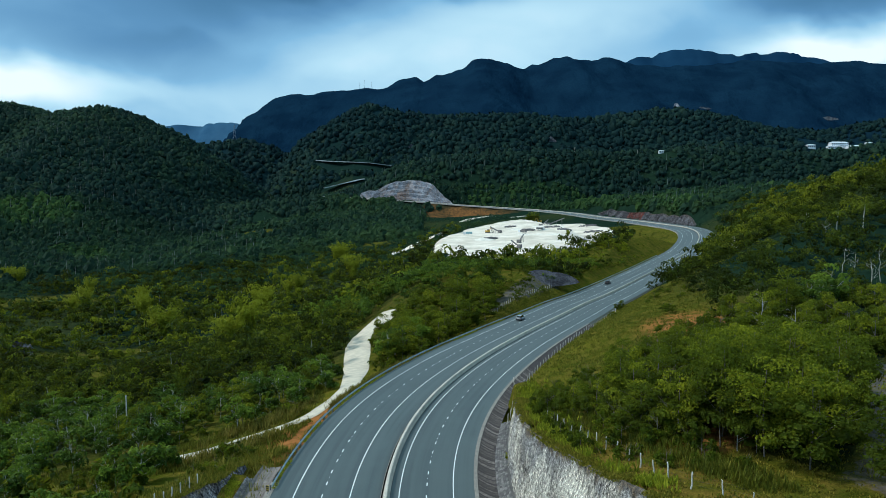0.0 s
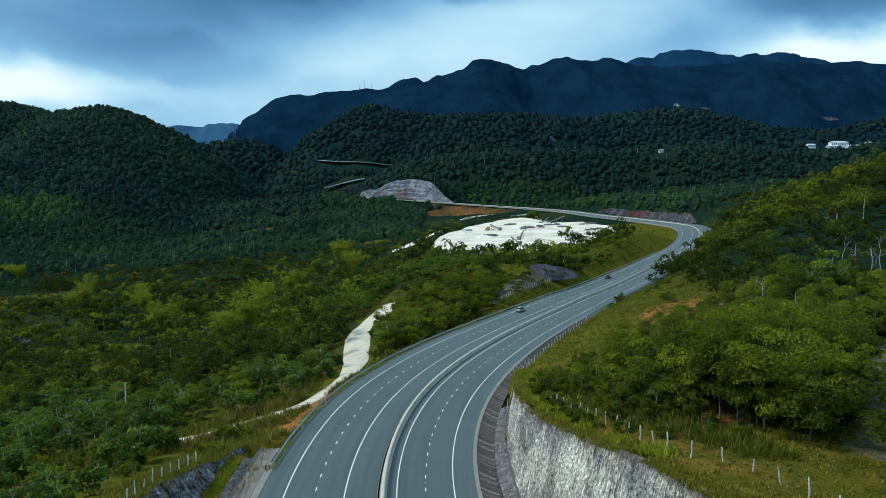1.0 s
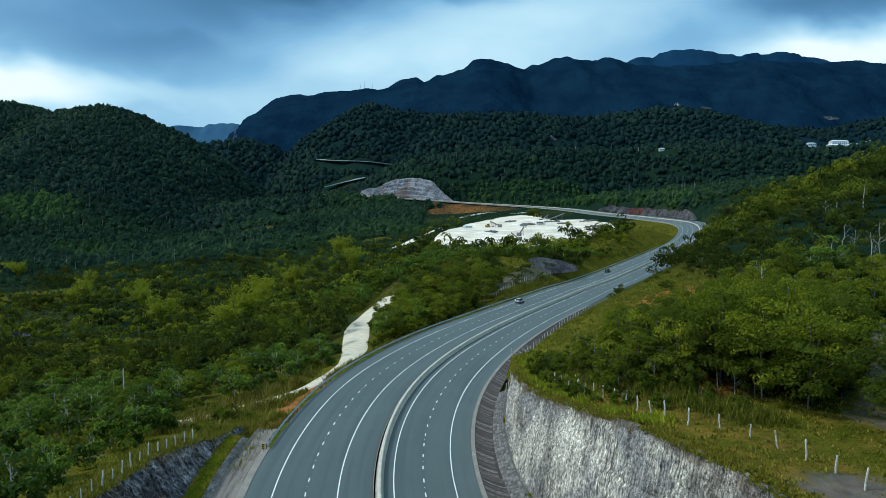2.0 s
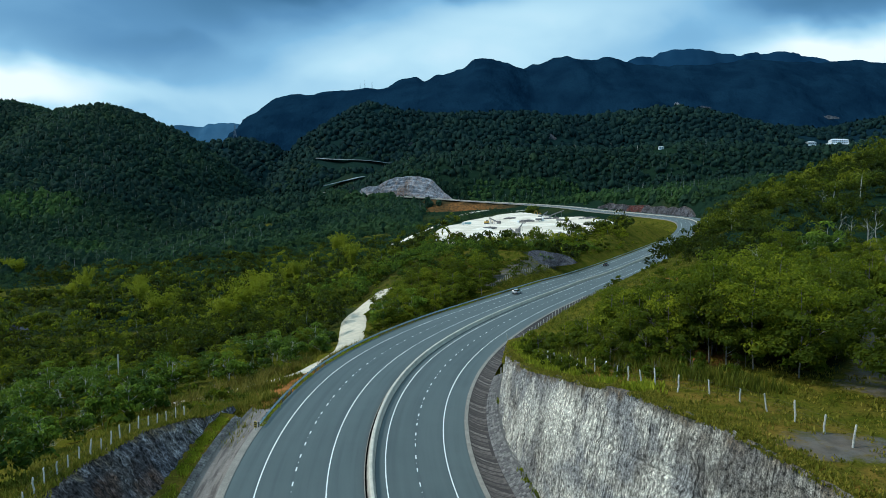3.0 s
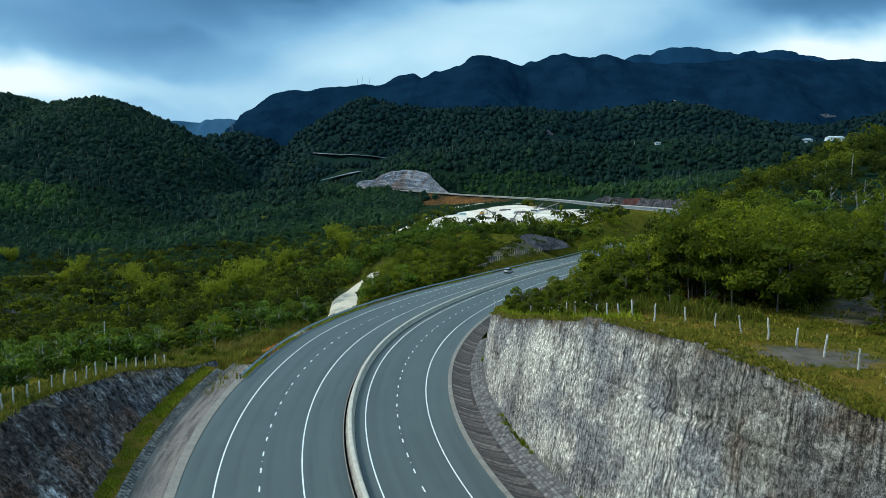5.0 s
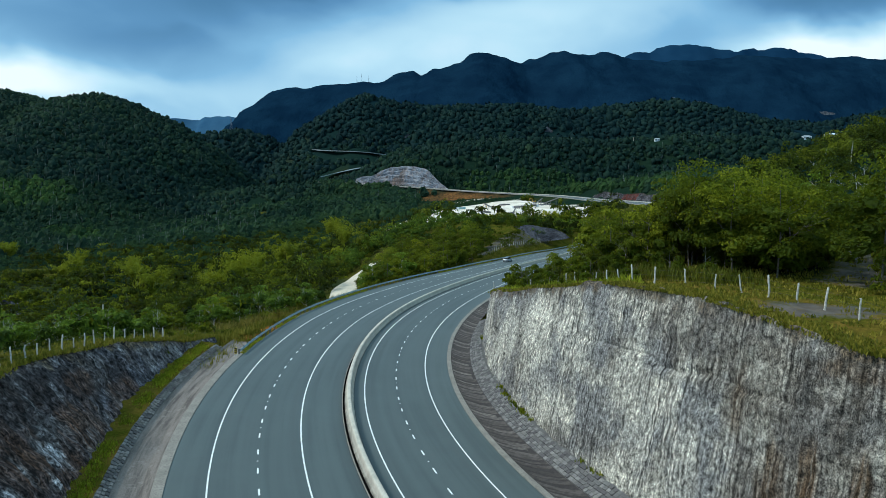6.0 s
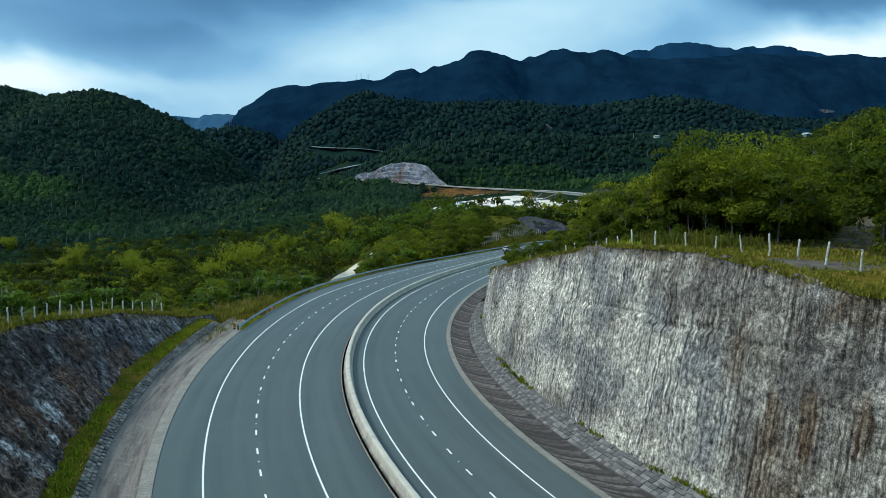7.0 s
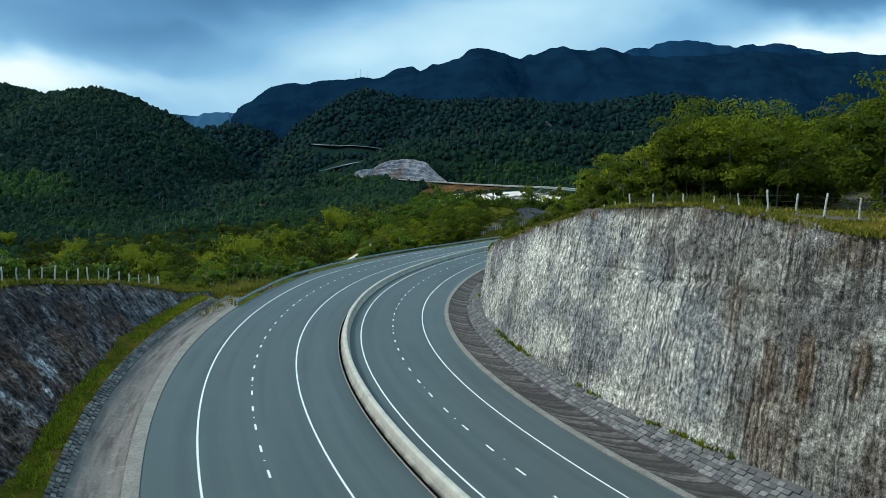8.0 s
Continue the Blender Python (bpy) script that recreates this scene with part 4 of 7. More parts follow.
thing("drain_left", V, F, M_GUTTER_L, "pale brown concrete drain channel with dark wash marks", "drain", kind="structure",
      attrs={"along": np.repeat(np.linspace(-88, 61, rows), 4), "across": np.tile([-17.0, -16.6, -15.2, -14.35], rows)})


# ---- the cut rock ----
def rock_face(name, s0, s1, ds, rows, base, lean, heights, top_back, mat, label, seed, rough, flute, zones=None, benches=0, red=None, crack=None):
    """A cut face from its foot up to the natural ground, with flutes, ledges and loose blocks."""
    s = np.arange(s0, s1, ds)
    side = 1 if base > 0 else -1
    foot = on_road(s, base, 0.0)
    hz = np.maximum(heights(s) + 0.25, 0.2)
    t = np.r_[-0.08, np.linspace(0, 1, rows), 1.0, 1.0]
    S, T = np.meshgrid(s, t, indexing="ij")
    hh = hz[:, None]
    Z = T * hh
    full = np.clip(hh / 6.0, 0.15, 1)
    u = S
    n = value_noise(u, Z * 0.6, 5.5, seed) * 0.55 + value_noise(u, Z * 0.8, 2.1, seed + 1) * 0.26 + value_noise(u, Z * 0.9, 0.9, seed + 2) * 0.30
    n = n + value_noise(u, Z * 0.16, 0.50, seed + 3) * flute * 0.7 + value_noise(u, Z * 0.35, 0.30, seed + 6) * flute * 0.8 + value_noise(u, Z, 0.42, seed + 5) * 0.28
    ledge = np.clip(value_noise(u * 0.2, Z, 2.4, seed + 4), 0, 1) * 0.35
    off = lean * np.clip(T, 0, 1) * hh + (n * rough + ledge * rough) * full
    if crack:                        # a level parting high up the face
        zl = crack[0] + 0.35 * value_noise(u, u * 0, 3.0, seed + 30)
        off = off + 0.30 * np.exp(-((Z - zl) / 0.20) ** 2) * smooth01(S, crack[2], crack[2] - 5) * smooth01(S, crack[1], crack[1] + 3) - 0.12 * smooth01(Z, zl + 0.3, zl)
    if benches:                      # level ledges worked into the face
        step = np.clip(T, 0, 1) * benches
        off = off + lean * hh / benches * 0.55 * (smooth01(step - np.floor(step), 0.72, 1.0) - (step - np.floor(step)))
    off[:, 0] = 0.0
    off[:, -2] += 0.35
    off[:, -1] += top_back
    Z[:, -1] -= 1.0
    Z[:, -2] += 0.08
    Z[:, -3] += 0.30 * value_noise(s, s * 0, 1.3, seed + 8)
    P = on_road(S, base + side * off, 0.0)
    P[..., 2] = foot[:, None, 2] + Z
    F = grid_faces(len(s), len(t))
    # stains with shapes of their own: (along, up, half width, half height, strength)
    wob = 0.55 * value_noise(S, Z * 0.3, 1.6, seed + 11) + 0.35 * value_noise(S, Z * 0.4, 0.6, seed + 12)

    def stain(key):
        out = S * 0
        for a, b, ra, rb, power in (zones or {}).get(key, ()):
            q = ((S - a) / ra) ** 2 + ((Z - b) / rb) ** 2
            out = np.maximum(out, power * smooth01(q + 0.9 * wob, 1.5, 0.35))
        return out

    seep, pale = stain("seep"), stain("pale")
    sooty = np.maximum(stain("sooty"), 0.5 * smooth01(value_noise(S, Z, 9.0, seed + 14) + 0.5 * value_noise(S, Z, 3.5, seed + 15), 0.25, 0.80))
    soil = smooth01(Z + 0.7 * value_noise(S, Z, 1.3, seed + 16), hh - 0.9, hh - 0.1) * smooth01(hh, 2.0, 4.0)
    soil[:, -2:] = 1.0
    if red:                          # a bed of red earth in the middle of the cut
        seep = 1.4 * smooth01(np.abs(S - red[0]) + 8 * value_noise(S, Z, 6.0, seed + 18), red[1], red[1] * 0.6)
    return thing(name, P.reshape(-1, 3), F if side > 0 else F[:, ::-1], mat, label, "cliff", kind="structure", smooth=False,
                 attrs={"along": (S if zones else S * 0).ravel(), "rise": Z.ravel(), "seep": seep.ravel(), "sooty": sooty.ravel(), "pale": pale.ravel(), "soil": soil.ravel()}), s, hz


CLIFF_STAINS = {
    "seep": [(-11.5, 7.2, 0.7, 2.4, 0.95), (-11.0, 3.0, 0.8, 3.6, 0.6), (-9.0, 3.2, 1.3, 4.2, 0.75), (-8.8, 7.4, 0.35, 1.0, 0.9), (-15.0, 7.6, 0.6, 1.6, 0.85), (-16.5, 2.0, 1.0, 3.0, 0.4),
             (-5.3, 9.4, 0.7, 2.4, 0.5), (-13.0, 13.2, 2.5, 0.5, 0.6), (-20.0, 6.0, 1.2, 5.0, 0.5)],
    "sooty": [(-15.0, 7.0, 8.0, 9.0, 0.8), (-7.5, 4.0, 2.2, 6.0, 0.7), (-3.0, 13.2, 11.0, 2.2, 0.8), (-10.0, 11.0, 7.0, 3.4, 0.9), (-9.5, 3.5, 3.2, 5.0, 0.85), (-5.3, 10.2, 1.6, 2.6, 0.9), (10.0, 10.6, 1.3, 1.8, 0.6), (-17.0, 12.0, 6.0, 5.0, 0.9),
              (-13.0, 1.6, 2.4, 2.6, 0.7), (-26.0, 6.0, 6.0, 7.0, 0.7), (55.0, 6.0, 8.0, 2.0, 0.4)],
    "pale": [(30.0, 9.0, 6.0, 3.4, 0.75), (40.0, 7.0, 5.0, 3.0, 0.6), (22.0, 3.0, 5.0, 2.4, 0.5), (2.0, 1.0, 9.0, 1.3, 0.7), (4.0, 6.5, 2.2, 3.2, 0.6), (-1.5, 4.5, 1.4, 3.0, 0.55), (-9.0, 12.3, 0.35, 0.35, 1.0),
             (-11.6, 11.8, 0.5, 0.4, 0.9), (-12.9, 11.7, 0.45, 0.35, 0.9), (-15.6, 4.9, 1.1, 1.9, 0.95), (-15.9, 9.2, 0.8, 1.2, 0.8), (-18.5, 3.5, 1.2, 2.4, 0.8), (17.0, 10.5, 4.0, 2.0, 0.45), (62.0, 5.0, 9.0, 2.6, 0.5)],
}
BANK_STAINS = {
    "seep": [(22.0, 2.2, 4.0, 2.0, 0.85), (12.0, 4.2, 3.5, 2.5, 0.8), (32.0, 1.4, 5.0, 1.4, 0.8), (6.0, 1.6, 3.0, 1.5, 0.8), (15.0, 1.2, 4.0, 1.2, 0.85), (27.0, 4.5, 2.5, 1.2, 0.7)],
    "sooty": [(16.0, 5.6, 10.0, 3.4, 0.95), (26.0, 4.4, 6.0, 2.2, 0.9), (10.0, 3.0, 5.0, 2.2, 0.8), (34.0, 3.4, 4.0, 1.5, 0.7), (0.0, 4.0, 7.0, 4.0, 0.9)],
    "pale": [(14.6, 3.3, 0.8, 1.2, 1.0), (16.0, 2.4, 0.6, 1.0, 1.0), (8.2, 2.6, 0.8, 1.2, 1.0), (11.0, 3.6, 0.5, 1.0, 0.9), (12.6, 2.2, 0.5, 0.9, 0.9), (19.5, 3.4, 0.4, 0.8, 0.8), (18.4, 5.6, 0.3, 0.7, 0.6), (22.5, 5.2, 0.35, 0.8, 0.6), (5.5, 4.0, 0.4, 0.8, 0.8)],
}
cliff, CLIFF_S, CLIFF_H = rock_face("cliff_right", -46, 98, 0.14, 72, 18.5, 0.195, lambda s: np.interp(s, *CLIFF_CAP) * smooth01(s, 99, 90), 1.3, M_CLIFF,
                                    "tall pale grey limestone road cut with drill flutes", 40, 0.34, 0.14, CLIFF_STAINS, crack=(10.6, -12, 22))
bank, BANK_S, BANK_H = rock_face("cliff_left", -60, 60, 0.2, 40, -18.9, 0.72, lambda s: np.interp(s, *BANK_CAP), 1.0, M_BANK,
                                 "low dark grey rock bank with rusty stains", 60, 0.55, 0.14, BANK_STAINS)

# verge of earth and weeds between the left wall and the rock
V, F = strip(-70, 56, 1.0, [(-20.2, 1.05), (-19.2, 0.86), (-18.3, 0.76), (-17.85, 0.70), (-17.62, 0.50)])
V[:, 2] += 0.12 * value_noise(V[:, 0], V[:, 1], 0.8, 5)
thing("verge_left", V, F, M_GROUND, "strip of weeds and grass below the rock bank", "verge", kind="structure", smooth=True,
      attrs={"forest": np.zeros(len(V)), "far": np.zeros(len(V)), "chalk": np.zeros(len(V)), "rock": np.zeros(len(V)), "earth": np.full(len(V), 0.12)})


def stone_mesh(seed, w, d, h):
    """One rough block with chamfered edges."""
    rng = np.random.default_rng(seed)
    bm = bmesh.new()
    bmesh.ops.create_cube(bm, size=1.0)
    for v in bm.verts:
        v.co = Vector((v.co.x * w, v.co.y * d, v.co.z * h)) + Vector(rng.uniform(-0.03, 0.03, 3))
    bmesh.ops.bevel(bm, geom=list(bm.edges), offset=0.03, segments=1, affect="EDGES")
    me = bpy.data.meshes.new("stone")
    bm.to_mesh(me)
    bm.free()
    me.materials.append(M_STONE)
    return me


def stone_wall(name, s0, s1, near0, near1, o0, z0, o1, z1, rows, label):
    """A sloping wall of squared stones on a mortar bed: single stones on the stretch near0..near1, joined ones beyond."""
    side = 1 if o0 > 0 else -1
    V, F = strip(s0, s1, 1.0, [(o0, z0 - 0.3), (o0, z0), (o1, z1), (o1 + side * 0.5, z1 + 0.03), (o1 + side * 1.4, z1 - 0.1)])
    wall = thing(name, V, F if side > 0 else F[:, ::-1], M_MORTAR, label, "wall", kind="structure")
    shapes = [stone_mesh(100 + i, 0.50, 0.36 * math.hypot(o1 - o0, z1 - z0) / rows / 0.36 * 0.92, 0.16) for i in range(6)]
    rng = random.Random(7)
    rest = []
    slope = math.atan2(z1 - z0, abs(o1 - o0))
    for r in range(rows):
        t = (r + 0.5) / rows
        o, z = o0 + (o1 - o0) * t, z0 + (z1 - z0) * t
        s = s0 + (0.27 if r % 2 else 0)
        while s < s1:
            k = rng.uniform(0.85, 1.15)
            p = on_road(s, o, z + 0.02 + rng.uniform(-0.02, 0.035))
            h = float(np.interp(s, RS, RH))
            m = Matrix.Translation(p) @ Matrix.Rotation(-h, 4, "Z") @ Matrix.Rotation(-side * slope, 4, "Y") @ Matrix.Rotation(math.pi / 2, 4, "Z") @ Matrix.Diagonal((k, 1, 1, 1))
            me = shapes[rng.randrange(6)]
            if near0 < s < near1:
                ob = new("stone", me)
                ob.parent = wall
                ob.matrix_basis = m
            else:
                v = np.array([m @ q.co for q in me.vertices])
                rest.append((v, me))
            s += 0.56 * k
    if rest:
        bm = bmesh.new()
        verts, faces, n = [], [], 0
        for v, me in rest:
            verts += [tuple(q) for q in v]
            faces += [tuple(i + n for i in p.vertices) for p in me.polygons]
            n += len(v)
        me = bpy.data.meshes.new("stones")
        me.from_pydata(verts, [], faces)
        me.materials.append(M_STONE)
        bm.free()
        ob = new("stones", me)
        ob.parent = wall
        tagged(ob, "grey squared stones further along the wall", kind="stuff")
    return wall


wall_right = stone_wall("wall_right", -46, 88, -14, 24, 16.65, 0.10, 18.3, 0.95, 5, "sloping wall of grey squared stones under the cliff")
wall_left = stone_wall("wall_left", -40, 56, -8, 40, -17.0, 0.15, -17.75, 0.60, 3, "low sloping wall of grey stones beside the drain")
# slanting slabs across the drain, worn and uneven
rib_rng = random.Random(23)
s = -30.0
while s < 130:
    o = np.array([14.08, 14.5, 15.4, 16.3, 16.6])
    dz = np.array([0.05, -0.05, -0.11, -0.03, 0.09])
    reach = rib_rng.choice((4, 5, 5, 5))
    w, skew, lift = rib_rng.uniform(0.4, 1.3), rib_rng.uniform(0.9, 1.3), rib_rng.uniform(-0.01, 0.02)
    rows = [on_road(s + a - (o - 14.2) * skew, o, dz + b + lift)[:reach] for a, b in ((0, -0.06), (0.06, 0.0), (w, 0.0), (w + 0.06, -0.06))]
    thing("drain_rib", np.stack(rows, 0).reshape(-1, 3), grid_faces(4, reach)[:, ::-1], M_RIB, parent=gutter_right)
    s += w + rib_rng.uniform(0.15, 0.7)


# ---- guard rail, fences ----
def build_guardrail(s0, s1):
    rail = tagged(new("guard_rail"), "galvanised steel guard rail on posts along the road edge", "guard rail")
    V, F = strip(s0, s1, 1.0, [(-13.62, 0.48), (-13.70, 0.53), (-13.62, 0.60), (-13.60, 0.63), (-13.62, 0.66), (-13.70, 0.73), (-13.62, 0.79), (-13.66, 0.80),
                               (-13.74, 0.73), (-13.66, 0.64), (-13.74, 0.53), (-13.66, 0.47)])
    thing("beam", V, F, M_RAIL, smooth=True, parent=rail)
    me = None
    for s in np.arange(s0, min(s1, s0 + 250), 2.0):
        p, h = on_road(s, -13.86), float(np.interp(s, RS, RH))
        if me is None:
            v, f = box_arrays((0, 0, 0.05), (0.18, 0.10, 1.45))
            me = make_mesh("post", v, f, M_RAILPOST)
        ob = new("post", me)
        ob.parent = rail
        ob.matrix_basis = Matrix.Translation(p) @ Matrix.Rotation(-h, 4, "Z")
    return rail


build_guardrail(53.5, 430)


def tube(points, r, sides=6):
    """Vertices and faces of a tube along points with radius r (a number or one each)."""
    P = np.array(points, float)
    r = np.broadcast_to(np.asarray(r, float), (len(P),))
    T = np.gradient(P, axis=0)
    T /= np.linalg.norm(T, axis=1)[:, None] + 1e-9
    ref = np.where(np.abs(T[:, 2:3]) > 0.9, [[1.0, 0, 0]], [[0, 0, 1.0]])
    A = np.cross(T, ref)
    A /= np.linalg.norm(A, axis=1)[:, None] + 1e-9
    B = np.cross(T, A)
    a = np.linspace(0, 2 * math.pi, sides, endpoint=False)
    V = P[:, None] + r[:, None, None] * (A[:, None] * np.cos(a)[None, :, None] + B[:, None] * np.sin(a)[None, :, None])
    i = np.arange(len(P) - 1)[:, None] * sides
    j = np.arange(sides)[None, :]
    k = (j + 1) % sides
    F = np.stack([i + j, i + k, i + sides + k, i + sides + j], -1).reshape(-1, 4)
    return V.reshape(-1, 3), F


def post_mesh(h, r, seed):
    rng = np.random.default_rng(seed)
    z = np.array([-0.4, 0, h * 0.35, h * 0.7, h - 0.04, h, h + 0.01])
    P = np.c_[rng.normal(0, 0.025, 7), rng.normal(0, 0.025, 7), z]
    V, F = tube(P, [r * 1.1, r * 1.1, r, r * 0.95, r * 0.9, r * 0.6, 0.004], 7)
    return make_mesh("post", V, F, M_POST, True)


POSTS = [post_mesh(1.55, 0.072, 11), post_mesh(1.4, 0.064, 12), post_mesh(1.65, 0.076, 13)]
M_WIRE = plain("rusty_wire", (0.16, 0.14, 0.12), 0.6, 0.7)


def fence(places, label, tilt=0.05, wires=True, seed=3, tall=1.0, heights=None):
    rng = random.Random(seed)
    f = tagged(new("fence"), label, "fence")
    tops = []
    for i, (x, y) in enumerate(places):
        z = float(ground_z(x, y)) if heights is None else max(float(ground_z(x, y)), float(heights[i]))
        ob = new("post", POSTS[rng.randrange(3)])
        ob.parent = f
        k = rng.uniform(0.88, 1.12) * tall
        ob.matrix_basis = Matrix.Translation((x, y, z - 0.05)) @ Euler((rng.gauss(0, tilt), rng.gauss(0, tilt), rng.uniform(0, 6))).to_matrix().to_4x4() @ Matrix.Diagonal((1, 1, k, 1))
        tops.append((x, y, z))
    if wires:
        for h in (0.45, 0.85, 1.25):
            V, F = tube([(x, y, z + h * tall) for x, y, z in tops], 0.006, 3)
            thing("wire", V, F, M_WIRE, parent=f)
    return f


def along(points, step, jitter=0.15, seed=1):
    L = catmull(points, 0.5)
    d = np.r_[0, np.cumsum(np.linalg.norm(np.diff(L, axis=0), axis=1))]
    rng = np.random.default_rng(seed)
    t = np.arange(0, d[-1], step)
    t = np.clip(t + rng.normal(0, jitter, len(t)), 0, d[-1])
    return np.c_[np.interp(t, d, L[:, 0]), np.interp(t, d, L[:, 1])]


fence(along([(30.4, 36), (29.6, 43), (28.6, 48.5), (27.2, 53), (26.3, 55.5), (24.5, 58.5), (22, 60.5), (20.6, 63), (19.6, 68), (18, 76), (16, 87), (14.5, 98)], 2.7), "leaning grey wooden fence posts on the grassy cliff top", 0.06)
s = np.arange(-14, 50, 1.95)
left_line = on_road(s, -(19.5 + 0.72 * np.interp(s, BANK_S, BANK_H)))
fence(left_line[:, :2], "row of pale wooden fence posts on the bank", 0.04, seed=5, heights=on_road(s, -18.9)[:, 2] + np.interp(s, BANK_S, BANK_H) - 0.1)
right_line = on_road(np.arange(92, 215, 8.0), 17.4)[:, :2]
fence(along([tuple(p) for p in right_line], 2.6), "roadside row of pale fence posts on a grass slope", 0.06, seed=6)
pad_line = on_road(np.arange(196, 285, 6.0), -20.5)[:, :2]
fence(along([tuple(p) for p in pad_line], 2.2), "row of pale posts beside the highway", 0.03, seed=8)

# chalk track below the road
def build_track():
    L = TRACK_LINE
    T = np.gradient(L, axis=0)
    T /= np.linalg.norm(T, axis=1)[:, None]
    d = np.r_[0, np.cumsum(np.linalg.norm(np.diff(L, axis=0), axis=1))]
    wid = np.interp(d, [0, 20, 45, 62, 80, 100, 150, 200, 250], [1.7, 1.8, 1.8, 1.8, 2.6, 4.0, 4.4, 4.4, 3.4])
    lat = np.linspace(-1, 1, 13)
    rag = 1 + 0.14 * value_noise(d, d * 0, 12, 3) + 0.05 * value_noise(d, d * 0, 4.0, 4)
    X = L[:, 0, None] + T[:, 1, None] * lat * (wid * rag)[:, None]
    Y = L[:, 1, None] - T[:, 0, None] * lat * (wid * rag)[:, None]
    Z = ground_z(X.ravel(), Y.ravel()).reshape(X.shape) + 0.28 - 0.30 * np.abs(lat)[None] ** 6
    Z += 0.03 * value_noise(X, Y, 2.5, 8)
    return thing("dirt_track", np.stack([X, Y, Z], -1).reshape(-1, 3), grid_faces(*X.shape)[:, ::-1], M_DIRT, "pale chalk dirt track through the trees", "track", kind="structure", smooth=True)


build_track()


# ---- plants ----
def leaves(rng, C, N, size, slim=0.46):
    """One folded leaf spray at each place C, facing N: four corners and a quad."""
    n = len(C)
    N = N / (np.linalg.norm(N, axis=1)[:, None] + 1e-9)
    R = rng.normal(size=(n, 3))
    U = np.cross(N, R)
    U /= np.linalg.norm(U, axis=1)[:, None] + 1e-9
    W = np.cross(N, U)
    s = size * rng.uniform(0.65, 1.35, n)[:, None]
    droop = np.array([0, 0, -0.25]) * s
    V = np.stack([C - U * s * 0.5, C + W * s * slim * 0.5 + N * s * 0.12, C + U * s * 0.5 + droop, C - W * s * slim * 0.5 + N * s * 0.12], 1)
    F = np.arange(4 * n).reshape(n, 4)
    return V.reshape(-1, 3), F


def core(center, radius, sides=6):
    """A small lumpy dark heart of a crown: rings joined by quads."""
    a = np.arange(sides) * 2 * math.pi / sides
    V = np.concatenate([np.c_[np.cos(a + 0.4 * k) * c, np.sin(a + 0.4 * k) * c, np.full(sides, s)] for k, (c, s) in enumerate(((0.30, -0.92), (0.98, -0.25), (0.90, 0.45), (0.28, 0.97)))])
    j = np.arange(sides)
    F = np.concatenate([np.c_[j + r * sides, (j + 1) % sides + r * sides, (j + 1) % sides + (r + 1) * sides, j + (r + 1) * sides] for r in range(3)])
    return V * radius + center, F


def crown_arrays(seed, height, width, clumps, per, leaf, flat=0.75, hollow=0.0, low=0.35, lump=(0.17, 0.27), slim=0.46):
    """A crown of leaf sprays on uneven clumps; returns vertices, quads and a tint per vertex."""
    rng = np.random.default_rng(seed)
    V, F, T, n = [], [], [], 0
    for i in range(clumps):
        a, q = rng.uniform(0, 2 * math.pi), math.sqrt(rng.uniform(0, 1))
        rr = width * 0.5 * q * rng.uniform(0.75, 1.2)
        zc = height * (low + (1 - low) * rng.uniform(0.15, 0.95) * (1 - 0.45 * q * q))
        c = np.array([rr * math.cos(a), rr * math.sin(a), zc])
        r = width * rng.uniform(*lump) * (1.15 - 0.3 * q)
        D = rng.normal(size=(per, 3))
        D /= np.linalg.norm(D, axis=1)[:, None]
        D[:, 2] = np.where(D[:, 2] < -0.3, -D[:, 2], D[:, 2])
        P = c + D * np.array([1, 1, flat]) * r * rng.uniform(0.72, 1.12, per)[:, None]
        v, f = leaves(rng, P, D + np.array([0, 0, 0.2]) + rng.normal(0, 0.28, (per, 3)), leaf, slim)
        V.append(v)
        F.append(f + n)
        # tint holds painted shade: low clumps darker, tops lighter
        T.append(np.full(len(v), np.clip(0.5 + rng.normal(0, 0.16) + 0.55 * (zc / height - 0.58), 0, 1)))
        n += len(v)
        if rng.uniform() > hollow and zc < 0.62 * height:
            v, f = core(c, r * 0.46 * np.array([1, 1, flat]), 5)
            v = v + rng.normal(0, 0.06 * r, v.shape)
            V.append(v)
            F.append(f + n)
            # the filler heart gets the crown's inner shade as a dark tint
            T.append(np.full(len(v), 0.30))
            n += len(v)
    return np.concatenate(V), np.concatenate(F), np.concatenate(T)


